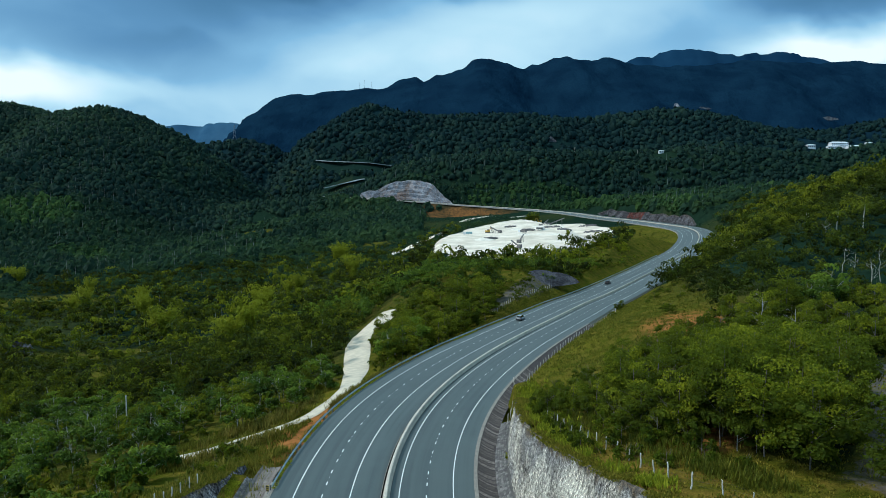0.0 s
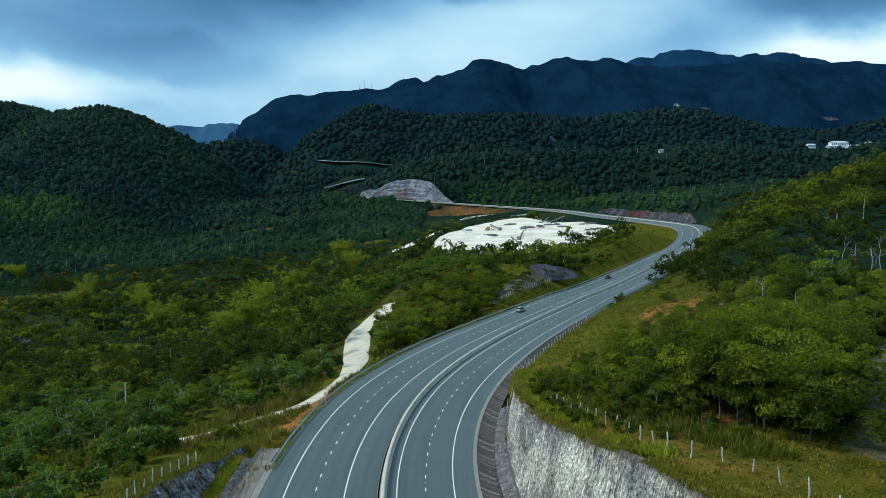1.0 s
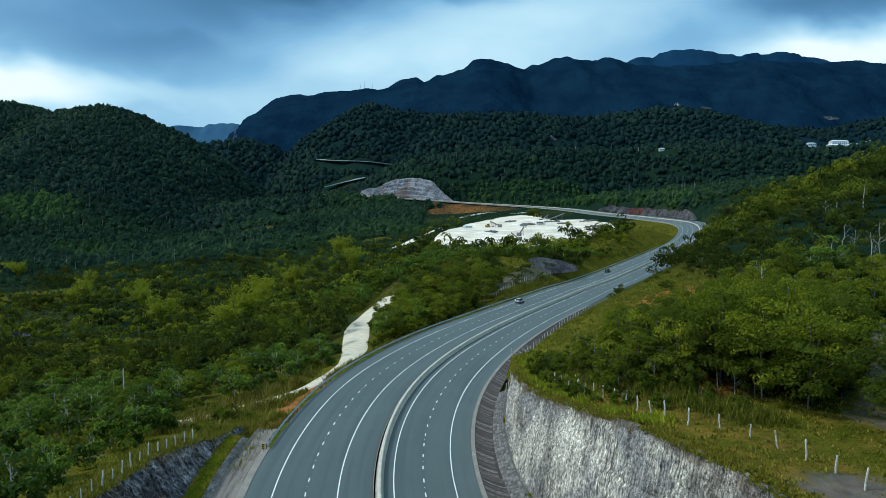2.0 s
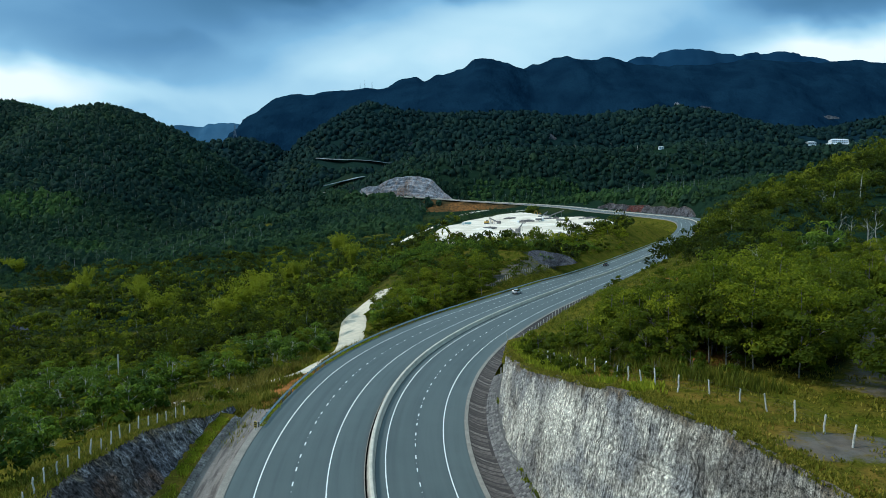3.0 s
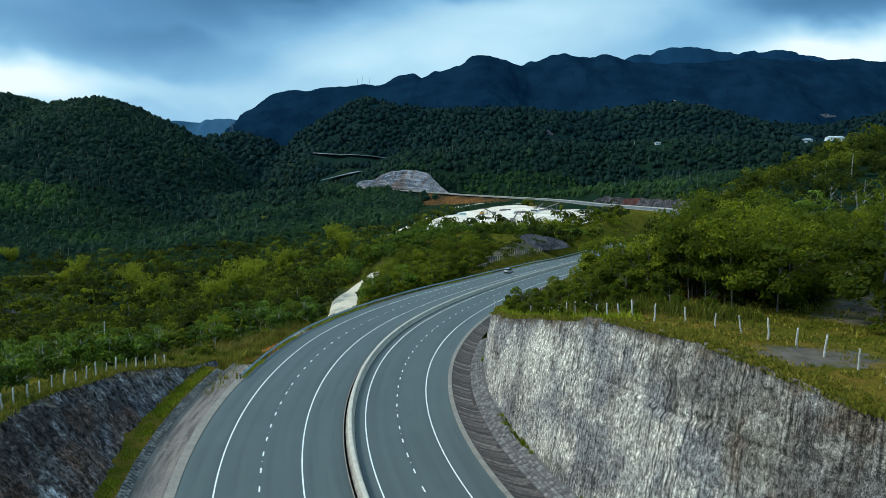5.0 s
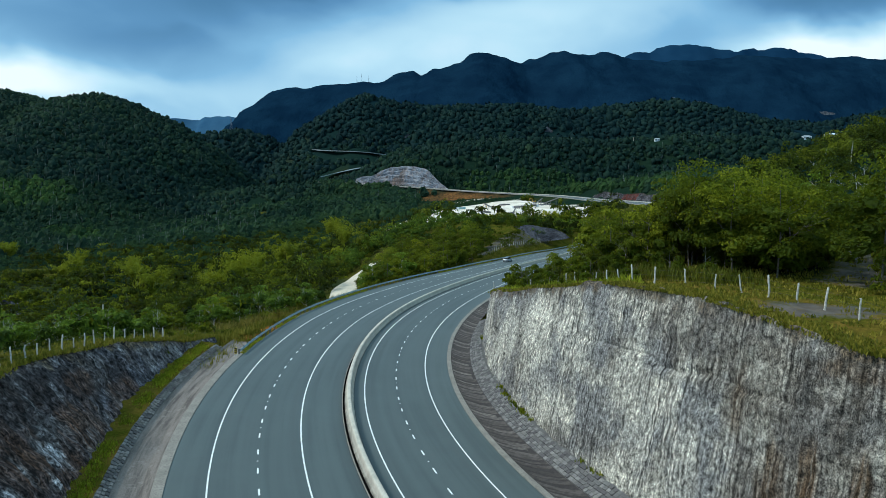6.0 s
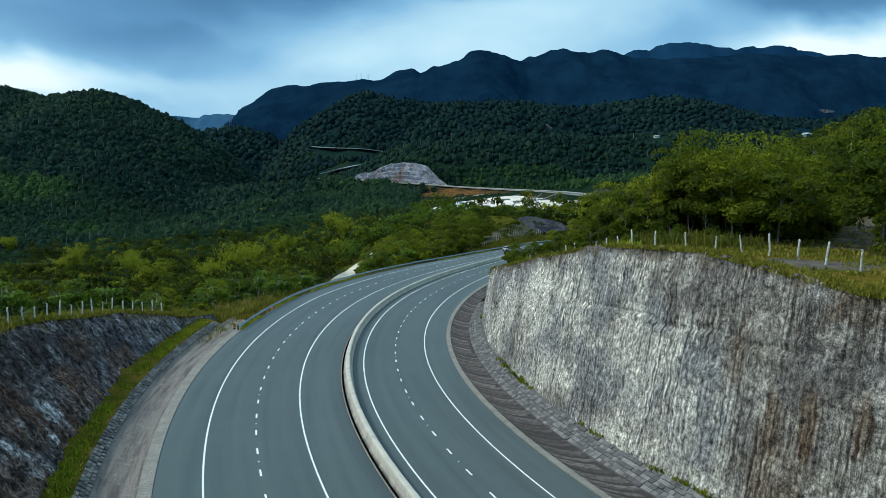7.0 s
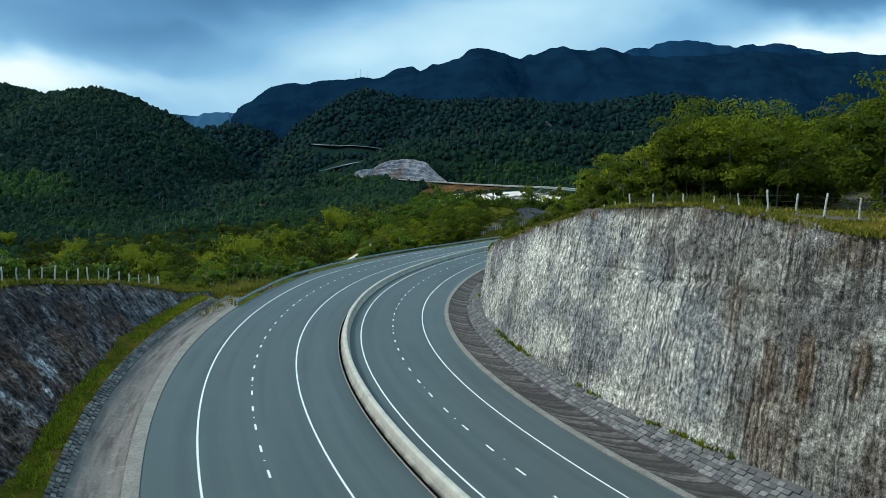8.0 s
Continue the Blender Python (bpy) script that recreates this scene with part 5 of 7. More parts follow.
def limb_arrays(seed, height, width, r0, limbs, start=0.3, bend=0.06):
    """A tapered, slightly bent trunk with limbs."""
    rng = np.random.default_rng(seed)
    z = np.linspace(-0.3, height * 0.85, 8)
    dx, dy = np.cumsum(rng.normal(0, bend * height / 8, 8)), np.cumsum(rng.normal(0, bend * height / 8, 8))
    P = np.c_[dx - dx[0], dy - dy[0], z]
    parts = [tube(P, np.linspace(r0, r0 * 0.25, 8), 5)]
    for i in range(limbs):
        t = rng.uniform(start, 0.9)
        b = np.array([np.interp(t * height * 0.85, z, P[:, k]) for k in range(3)])
        a, L = rng.uniform(0, 2 * math.pi), width * rng.uniform(0.3, 0.55) * (1.15 - 0.5 * t)
        tip = b + np.array([math.cos(a) * L, math.sin(a) * L, L * rng.uniform(0.35, 1.1)])
        mid = (b + tip) / 2 + rng.normal(0, 0.08 * L, 3)
        rb = r0 * (1 - 0.7 * t) * 0.5
        parts.append(tube([b, mid, tip], [rb, rb * 0.6, rb * 0.15], 4))
        for _ in range(2):
            e = tip + rng.normal(0, 0.28 * L, 3) + np.array([0, 0, 0.15 * L])
            parts.append(tube([mid, (mid + e) / 2 + rng.normal(0, 0.05 * L, 3), e], [rb * 0.5, rb * 0.3, rb * 0.08], 3))
    return joined(parts)


def tree_kind(name, seed, height, width, r0, limbs, clumps, per, leaf, mat, bark, label, flat=0.75, low=0.35, hollow=0.0, bend=0.05, lump=(0.17, 0.27), slim=0.46):
    """A tree of one kind, built once: an empty with a trunk and a crown."""
    tree = tagged(new(name), label, "tree", "trees")
    V, F = limb_arrays(seed, height, width, r0, limbs, max(0.2, low - 0.1), bend)
    thing("trunk", V, F, bark, smooth=True, parent=tree)
    if clumps:
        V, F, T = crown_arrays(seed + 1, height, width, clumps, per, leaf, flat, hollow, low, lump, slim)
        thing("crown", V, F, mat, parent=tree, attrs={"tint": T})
    return tree


def plant(kinds, places, rng, size=(0.8, 1.25), sink=0.1):
    """Sets copies of the kinds at the places."""
    for x, y in places:
        ob = kinds[rng.randrange(len(kinds))]
        k = rng.uniform(*size)
        c = copy_thing(ob, Matrix.Translation((x, y, float(ground_z(x, y)) - sink)) @ Matrix.Rotation(rng.uniform(0, 6.28), 4, "Z"))
        c.scale = (k * rng.uniform(0.9, 1.1), k * rng.uniform(0.9, 1.1), k)


def scatter(rng, n, box, ok, gap):
    """Up to n places inside box (x0, x1, y0, y1) where ok(x, y) holds, gap metres apart."""
    out, cells = [], {}
    x0, x1, y0, y1 = box
    X, Y = rng.uniform(x0, x1, n * 6), rng.uniform(y0, y1, n * 6)
    keep = ok(X, Y)
    for x, y in zip(X[keep], Y[keep]):
        i, j = int(x // gap), int(y // gap)
        if any(math.hypot(x - a, y - b) < gap for di in (-1, 0, 1) for dj in (-1, 0, 1) for a, b in cells.get((i + di, j + dj), ())):
            continue
        cells.setdefault((i, j), []).append((x, y))
        out.append((x, y))
        if len(out) >= n:
            break
    return out


def clear_of_road(x, y, right=24.0, left=22.0):
    s, o = road_coords(x, y)
    left = np.where(s > 400, np.interp(s, [400, 450, 600, 660, 960, 1100, 1130], [22.0, 42.0, 50.0, 75.0, 75.0, 60.0, 24.0]), left)             # the far embankment is kept clear
    right = np.where((s > RED_CUT[0] - 30) & (s < RED_CUT[1] + 20), 27.0, right)
    return (o > right) | (o < -left)


# woods told apart tree by tree
KINDS_R = [tree_kind("tree", 200 + i, h, w, 0.09, 4, c, 86, 0.31, M_LEAF_NEAR, M_BARK, "leafy green tree in a dense roadside thicket", low=lo, lump=(0.12, 0.21), slim=0.68)
           for i, (h, w, c, lo) in enumerate(((8.5, 6.4, 32, 0.08), (7.0, 6.0, 28, 0.02), (10.5, 7.0, 38, 0.10), (4.5, 4.6, 20, 0.0)))]
KINDS_L = [tree_kind("broadleaf_tree", 240 + i, h, w, 0.14, 8, c, 42, 0.75, M_LEAF_BLUE, M_PALEBARK, "broad-leaved tree with pale branching stems", low=lo, hollow=0.25)
           for i, (h, w, c, lo) in enumerate(((7.0, 5.6, 18, 0.25), (5.5, 5.2, 16, 0.15), (8.0, 6.0, 18, 0.30)))]
SHRUBS = [tree_kind("shrub", 270 + i, h, w, 0.05, 4, c, 34, 0.42, M_LEAF, M_BARK, "low green shrub on the grass", low=0.02)
          for i, (h, w, c) in enumerate(((2.2, 2.6, 9), (1.5, 2.2, 7), (3.0, 3.0, 10)))]
BARE = [tree_kind("bare_tree", 300 + i, h, 4.5, 0.10, 9, 0, 0, 0, M_LEAF, M_PALEBARK, "leafless tree with pale trunk and branches", bend=0.12) for i, h in enumerate((7.5, 9.0))]
PROTOS = KINDS_R + KINDS_L + SHRUBS + BARE

PRNG, NRNG = random.Random(17), np.random.default_rng(17)


SPARE = [(58, 116), (55, 122), (96, 170)]       # leafless trees stand free here


def right_wood(x, y):
    s, o = road_coords(x, y)
    ok = (o > 27) & (pad_mask(x, y) < 0.05)
    fence_side = (y - 68) + (x - 24) * 0.75
    ok &= (x > 0.235 * y + 1.6) | (y > 185)
    ok &= (fence_side > 4)
    slope = (s > 78) & (o < 22 + np.interp(s, [78, 95, 110, 130, 165, 190, 215, 240], [3, 20, 28, 32, 29, 20, 9, 2]))
    for cx, cy in SPARE:
        ok &= np.hypot(x - cx, y - cy) > 3.2
    return ok & ~slope


def thicket_height(x, y):
    """How high the thicket grows: low by the cliff's rim, tall in the middle, lower again by the path."""
    across = 3.7 + (x - 3.7) * 80 / y
    h = np.interp(across, [17.5, 18.5, 20.6, 25.0, 26.0, 27.4, 29.0, 33.0, 36.0, 41.0, 48.0, 53.0], [1.6, 2.4, 4.8, 5.6, 4.6, 7.6, 11.2, 11.2, 9.4, 10.6, 8.4, 9.5])
    return np.clip(h - (ground_z(x, y) - 10.0), 1.8, np.interp(y, [80, 95, 120], [11.5, 7.5, 5.5]))


KIND_HEIGHTS = [8.5, 7.0, 10.5, 4.5]


def plant_tall(places, rng):
    """Trees as high as the thicket is at their place."""
    for x, y in places:
        want = float(thicket_height(x, y)) * rng.uniform(0.80, 1.08)
        near = sorted(range(4), key=lambda i: abs(math.log(KIND_HEIGHTS[i] / want)))
        i = near[0] if rng.random() < 0.75 else near[1]
        k = want / KIND_HEIGHTS[i]
        c = copy_thing(KINDS_R[i], Matrix.Translation((x, y, float(ground_z(x, y)) - 0.1)) @ Matrix.Rotation(rng.uniform(0, 6.28), 4, "Z"))
        c.scale = (k * rng.uniform(0.9, 1.15), k * rng.uniform(0.9, 1.15), k)


plant_tall(scatter(NRNG, 200, (5, 100, 62, 150), right_wood, 4.0), PRNG)
plant(KINDS_R[2:3], [(29.5, 73.5), (32.5, 76.0), (39.0, 57.0), (42.5, 60.0)], PRNG, (1.0, 1.12))
plant(KINDS_R[1:2], [(27.4, 75.0), (35.5, 72.0), (38.0, 74.0)], PRNG, (1.05, 1.3))
plant(KINDS_R[3:], [(18.3, 98.0), (16.0, 106.0), (20.5, 93.0), (22.0, 87.0), (15.0, 102.0), (24.0, 82.0)], PRNG, (0.8, 1.15))
plant(BARE, scatter(NRNG, 12, (15, 130, 66, 230), right_wood, 12.0), PRNG, (0.55, 0.85))
plant(BARE, SPARE, PRNG, (0.85, 1.0))


def left_wood(x, y):
    s, o = road_coords(x, y)
    edge = np.interp(s, [-40, 50, 60, 90, 240], [29, 28, 27, 23, 19])
    return (o < -edge) & (track_distance(x, y) > np.interp(y, [60, 125, 140, 180, 230], [7.0, 6.0, 5.0, 5.6, 6.0]))


plant(KINDS_L, scatter(NRNG, 185, (-115, -22, 55, 190), left_wood, 4.2), PRNG, (0.6, 1.0))
plant(KINDS_R[:2], scatter(NRNG, 70, (-90, 20, 120, 290), left_wood, 5.5), PRNG, (0.6, 1.0))
plant(KINDS_R, scatter(NRNG, 36, (-22, 20, 186, 262), left_wood, 4.5), PRNG, (0.95, 1.3))
plant(KINDS_L, [(63, 380), (66, 384), (72, 372), (38, 345), (30, 350)], PRNG, (1.0, 1.3))
plant(KINDS_R, [(98, 806), (104, 802), (101, 812)], PRNG, (1.3, 1.6))
plant(KINDS_L, [(-14, 203), (-11, 211), (-15.5, 196), (-8, 204)], PRNG, (1.05, 1.3))
plant(BARE, scatter(NRNG, 6, (-100, -24, 70, 200), left_wood, 9.0), PRNG, (0.5, 0.8))


bush = on_road(216, 17.6)
plant(KINDS_R[3:], [(float(bush[0]), float(bush[1]))], PRNG, (0.85, 0.9))


def rim_spots(x, y):
    s, o = road_coords(x, y)
    return (s > 28) & (s < 96) & (o > 23.2) & (o < 33)


def verge_spots(x, y):
    s, o = road_coords(x, y)
    r = (o > 23) & (o < 46) & (s < 75) & (pad_mask(x, y) < 0.2) & ((y - 68) + (x - 24) * 0.75 > -3)
    r |= (s > 85) & (s < 220) & (o > 19) & (o < 46) & (value_noise(x, y, 14, 91) > 0.42)
    r |= (o < np.where(s < 62, -31, -24)) & (o > -42) & (s < 220) & (track_distance(x, y) > 5)
    return r


track_side = [on_road(a, -21.2 - 1.6 * ((7 * i) % 3)) for i, a in enumerate(np.arange(46, 70, 1.7))]
plant(SHRUBS, [(float(q[0]), float(q[1])) for q in track_side], PRNG, (0.55, 0.95), 0.02)
plant(SHRUBS, scatter(NRNG, 150, (14, 75, 60, 120), lambda x, y: right_wood(x, y), 3.0), PRNG, (0.8, 1.5), 0.02)
plant(SHRUBS, scatter(NRNG, 260, (-60, 90, 30, 260), verge_spots, 3.0), PRNG, (0.5, 1.1), 0.02)

plant(SHRUBS, scatter(NRNG, 120, (0, 40, 50, 130), rim_spots, 2.0), PRNG, (0.5, 1.1), 0.02)

for ob in PROTOS:                      # the first of each kind takes its own place too
    i = PROTOS.index(ob)
    x, y = (58 + 3.5 * i, 128 + 2.5 * i)
    ob.matrix_basis = Matrix.Translation((x, y, float(ground_z(x, y)) - 0.1))


# ---- woods past counting ----
def forest(name, places, kinds, mat, label, rng, size, smooth=False, ceiling=None):
    """Many trees as one mesh: each a turned and scaled copy of one of the kinds' arrays."""
    P = np.array(places)
    pick, turn = rng.integers(0, len(kinds), len(P)), rng.uniform(0, 6.28, len(P))
    k = size[0] + (size[1] - size[0]) * rng.uniform(0, 1, len(P)) ** 1.5
    tall = rng.uniform(0.8, 1.25, len(P))
    Z = ground_z(P[:, 0], P[:, 1]) - 0.3
    if ceiling:                      # treetops stay under a slope that falls away northwards
        k = np.minimum(k, np.clip((ceiling[0] - ceiling[1] * P[:, 1] - Z) / (7.5 * tall), 0.16, 9))
    shift = 0.36 * value_noise(P[:, 0], P[:, 1], 32, 77) + 0.34 * value_noise(P[:, 0], P[:, 1], 120, 78) - 0.08 + rng.normal(0, 0.20, len(P))
    VV, FF, TT, n = [], [], [], 0
    for i, (v, f, t) in enumerate(kinds):
        m = np.where(pick == i)[0]
        if not len(m):
            continue
        c, s = np.cos(turn[m])[:, None], np.sin(turn[m])[:, None]
        x = (v[None, :, 0] * c - v[None, :, 1] * s) * k[m, None] + P[m, 0, None]
        y = (v[None, :, 0] * s + v[None, :, 1] * c) * k[m, None] + P[m, 1, None]
        z = v[None, :, 2] * (k[m] * tall[m])[:, None] + Z[m, None]
        VV.append(np.stack([x, y, z], -1).reshape(-1, 3))
        FF.append((f[None] + (np.arange(len(m)) * len(v))[:, None, None]).reshape(-1, f.shape[1]) + n)
        TT.append(np.clip(t[None] + shift[m, None], 0, 1).ravel())
        n += len(VV[-1])
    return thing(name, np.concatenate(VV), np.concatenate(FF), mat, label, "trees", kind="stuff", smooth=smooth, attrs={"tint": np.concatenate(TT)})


def hill_tree(seed, n=6, flat=1.0):
    """A far tree: an uneven lumpy dome with leaf sprays standing out of it, shade below put into the tint."""
    rng = np.random.default_rng(seed)
    v0, f0 = core(np.array([0, 0, 0.6]), np.array([3.5, 3.5, 4.9 * flat]), 6)
    v0 = v0 + rng.normal(0, 0.55 if n > 2 else 0.85, v0.shape)
    D = rng.normal(size=(n, 3))
    D[:, 2] = np.abs(D[:, 2]) * 1.1 + 0.1
    D /= np.linalg.norm(D, axis=1)[:, None]
    P = np.array([0, 0, 0.9]) + D * np.array([3.5, 3.5, 5.0 * flat]) * rng.uniform(0.8, 1.12, n)[:, None]
    v, f = leaves(rng, P, D + np.array([0, 0, 0.3]) + rng.normal(0, 0.3, D.shape), 2.3, 0.9)
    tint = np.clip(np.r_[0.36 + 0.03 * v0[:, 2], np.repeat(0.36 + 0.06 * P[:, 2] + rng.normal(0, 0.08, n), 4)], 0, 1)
    return np.concatenate([v0, v]), np.concatenate([f0, f + len(v0)]), tint


MID = [crown_arrays(400 + i, 7.5, 6.5, 6, 17, 1.15, low=0.15, hollow=0.5) for i in range(5)]
LOW = [crown_arrays(420 + i, 3.0, 4.2, 4, 13, 0.9, low=0.02, hollow=1.0) for i in range(3)]
FINE = [crown_arrays(460 + i, 7.5, 6.5, 8, 24, 0.72, low=0.05, hollow=0.6) for i in range(5)]
COARSE = [crown_arrays(480 + i, 7.5, 6.5, 5, 11, 1.6, low=0.15, hollow=0.3) for i in range(4)]
HILL = [hill_tree(440 + i) for i in range(6)]
HILL_FAR = [hill_tree(450 + i, 2, 0.85) for i in range(6)]


def open_land(x, y):
    s, o = road_coords(x, y)
    return ~((s < 64) & (o < 0) & (o > -31)) & (meadow_mask(x, y) < 0.4) & clear_of_road(x, y, 20, 19) & (quarry_mask(x, y) < 0.1) & (track_distance(x, y) > 8)


def off_rock(x, y):
    return np.hypot((x - 42) / 21, (y - 286) / 11) > 1


def off_bank(x, y):
    """Off the bare bank below the far road."""
    return ~((x > -25) & (x < 115) & (y > 690) & (y < 1035))


def valley(x, y):
    far = np.hypot(x, y)
    glade = value_noise(x, y, 55, 51) + 0.5 * value_noise(x, y, 22, 52)
    return open_land(x, y) & (np.abs(x) < y * 0.72 + 40) & ((glade < 0.6) | (far > 650)) & ((x < -20) | (y > 300)) & off_rock(x, y) & ~((x > -115) & (x < 20) & (y < 190))


forest("valley_thicket", scatter(NRNG, 560, (-220, 60, 70, 300), valley, 4.6), FINE, M_LEAF_SLOPE, "lush dark green trees filling the near valley", NRNG, (0.7, 1.8))
forest("valley_bushes", scatter(NRNG, 360, (-220, 60, 70, 300), valley, 4.6), FINE, M_LEAF, "bright green bushy trees in the near valley", NRNG, (0.5, 1.3))
forest("valley_woods", scatter(NRNG, 850, (-330, 330, 300, 620), valley, 5.4), MID, M_LEAF_SLOPE, "dark green trees covering the valley floor", NRNG, (0.8, 2.0))
forest("valley_crowns", scatter(NRNG, 450, (-330, 330, 300, 620), lambda x, y: valley(x, y) & (road_coords(x, y)[1] < 12), 5.6), MID, M_LEAF, "yellow-green trees among the valley woods", NRNG, (0.6, 1.5))
forest("knoll_woods", scatter(NRNG, 300, (-60, 78, 297, 372), lambda x, y: open_land(x, y) & off_rock(x, y), 4.6), FINE, M_LEAF_BLUE, "tall trees on a knoll before the quarry", NRNG, (0.65, 1.25), ceiling=(34.5, 0.078))
forest("knoll_front_woods", scatter(NRNG, 75, (-34, 22, 268, 304), lambda x, y: open_land(x, y), 4.4), FINE, M_LEAF_BLUE, "tall leafy trees in front of the knoll", NRNG, (0.9, 1.5), ceiling=(35.0, 0.078))
forest("quarry_edge_woods", scatter(NRNG, 260, (-60, 120, 372, 480), lambda x, y: open_land(x, y) & (quarry_mask(x, y) < 0.02), 5.0), MID, M_LEAF_BLUE, "low trees at the edge of the quarry", NRNG, (0.3, 0.65), ceiling=(34.5, 0.078))
forest("roadside_bushes", scatter(NRNG, 420, (-30, 80, 190, 330), lambda x, y: (lambda s, o: (o < -19) & (o > -62) & (np.hypot((o + 24) / 7, (s - 236) / 40) > 1) & off_rock(x, y) & (track_distance(x, y) > 5))(*road_coords(x, y)), 3.4), LOW, M_LEAF, "dense bushes below the road embankment", NRNG, (0.5, 1.2))
def bend_spots(x, y):
    s, o = road_coords(x, y)
    return (s > 330) & (s < 650) & (o < -17) & (o > -62) & (quarry_mask(x, y) < 0.05) & (value_noise(x, y, 16, 93) > -0.25)


def cut_spots(x, y):
    s, o = road_coords(x, y)
    return (s > 560) & (s < 900) & (o > np.where((s > 630) & (s < 870), 27, 17)) & (o < 48)


forest("bend_scrub", scatter(NRNG, 420, (60, 240, 330, 700), bend_spots, 3.4), LOW, M_LEAF, "low scrub on the grassy bank inside the bend", NRNG, (0.2, 0.6))
forest("cut_scrub", scatter(NRNG, 260, (120, 300, 520, 900), cut_spots, 4.5), LOW, M_LEAF_DARK, "dark scrub above the red road cut", NRNG, (0.5, 1.3))
forest("bank_scrub", scatter(NRNG, 260, (-25, 115, 690, 1035), lambda x, y: clear_of_road(x, y, 300, 19) & (quarry_mask(x, y) < 0.02) & (value_noise(x, y, 40, 73) > 0.0), 5.0), LOW, M_LEAF_DARK, "dark scrub on the bank below the far road", NRNG, (0.6, 1.3))
forest("roadside_scrub", scatter(NRNG, 420, (20, 200, 270, 620), lambda x, y: clear_of_road(x, y, 300, 19) & (quarry_mask(x, y) < 0.1) & (road_coords(x, y)[1] > -90), 4.5), LOW, M_LEAF, "scrub on the grassy road embankment", NRNG, (0.4, 1.0))
forest("valley_scrub", scatter(NRNG, 2300, (-330, 330, 70, 620), lambda x, y: open_land(x, y) & (np.abs(x) < y * 0.72 + 40) & ((x < -25) | ((y > 210) & (road_coords(x, y)[1] < 12))), 3.5), LOW, M_LEAF, "low green scrub between the trees", NRNG, (0.6, 1.6))
def hillside(x, y):
    return open_land(x, y) & (x < y * 0.66 + 30) & right_wood(x, y) & ((y > 150) | (x > 100))


forest("hillside_thicket", scatter(NRNG, 950, (20, 260, 100, 330), hillside, 4.4), FINE, M_LEAF_SLOPE, "dense green thicket on the hillside beside the road", NRNG, (0.6, 1.45))
forest("slope_woods", scatter(NRNG, 900, (60, 400, 330, 560), hillside, 5.2), MID, M_LEAF_SLOPE, "green trees on the rising hillside", NRNG, (0.9, 1.7))


forest("shaded_woods", scatter(NRNG, 1500, (-520, 420, 470, 800), lambda x, y: open_land(x, y) & off_bank(x, y) & (np.abs(x) < y * 0.7 + 30) & (np.hypot(x, y) > 500) & (np.hypot(x, y) < 730), 6.5), COARSE, M_LEAF_DARK, "trees at the foot of the hills, coloured dark for cloud shade", NRNG, (0.8, 1.35))


FAR_HIGHWAY = [(-300, 1712), (-270, 1690), (-214, 1653), (-170, 1640), (-118, 1641)]


def upland(x, y):
    open_strip = np.interp(x, *zip(*FAR_HIGHWAY), left=9e9, right=9e9) - y
    clear = ((open_strip > -14) & (open_strip < 34)) | ((x > 895) & (x < 1110) & (y > 1715) & (y < 1840)) | ((x > -270) & (x < -165) & (y > 1532) & (y < 1605)) | (np.hypot(x - 388, y - 1255) < 22)
    s, o = road_coords(x, y)
    clear |= meadow_mask(x, y) > 0.4
    clear |= (s > BENCH_CUT[0] - 5) & (s < BENCH_CUT[1] + 5) & (o > 0) & (o < 56)
    return ~clear & clear_of_road(x, y, 22, 22) & (np.abs(x) < y * 0.70 + 30) & (quarry_mask(x, y) < 0.05) & (np.hypot(x, y) > 690) & off_bank(x, y)


def sunlit_slope(x, y):
    """Where woods take the sunlit leaf colour: the slope behind the bend and the flank of the western hill."""
    return (value_noise(x, y, 140, 83) + 0.5 * value_noise(x, y, 50, 84) > np.where((x > 40) & (y > 760), -0.35, 0.55))


HILL_SPOTS = np.array(scatter(NRNG, 9500, (-800, 800, 480, 1180), lambda x, y: upland(x, y) & (np.hypot(x, y) < 1180), 6.4))
light_spots = sunlit_slope(HILL_SPOTS[:, 0], HILL_SPOTS[:, 1])
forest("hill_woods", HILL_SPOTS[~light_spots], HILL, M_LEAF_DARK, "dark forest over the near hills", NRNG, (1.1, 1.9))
forest("open_slope_woods", HILL_SPOTS[light_spots], HILL, M_LEAF_SUNLIT, "woods on the slopes, coloured a lighter green for sunlight", NRNG, (0.9, 1.6))
forest("ridge_woods", scatter(NRNG, 14500, (-1150, 1100, 800, 1700), lambda x, y: upland(x, y) & (np.hypot(x, y) >= 1180), 5.6), HILL_FAR, M_LEAF_RIDGE, "dark forest over the ridges, blued as by distance haze", NRNG, (0.95, 2.0), smooth=True)
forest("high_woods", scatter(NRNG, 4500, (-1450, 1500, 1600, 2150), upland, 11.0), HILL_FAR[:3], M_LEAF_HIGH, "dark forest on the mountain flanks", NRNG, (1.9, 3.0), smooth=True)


def road_end_spots(x, y):
    s, o = road_coords(x, y)
    return (s > 1205) & (s < ROAD_END + 30) & (o < -15) & (o > -34)


forest("road_end_woods", scatter(NRNG, 120, (-240, -60, 1040, 1120), road_end_spots, 5.0), HILL, M_LEAF_DARK, "dark trees in front of the far highway", NRNG, (1.3, 2.0))


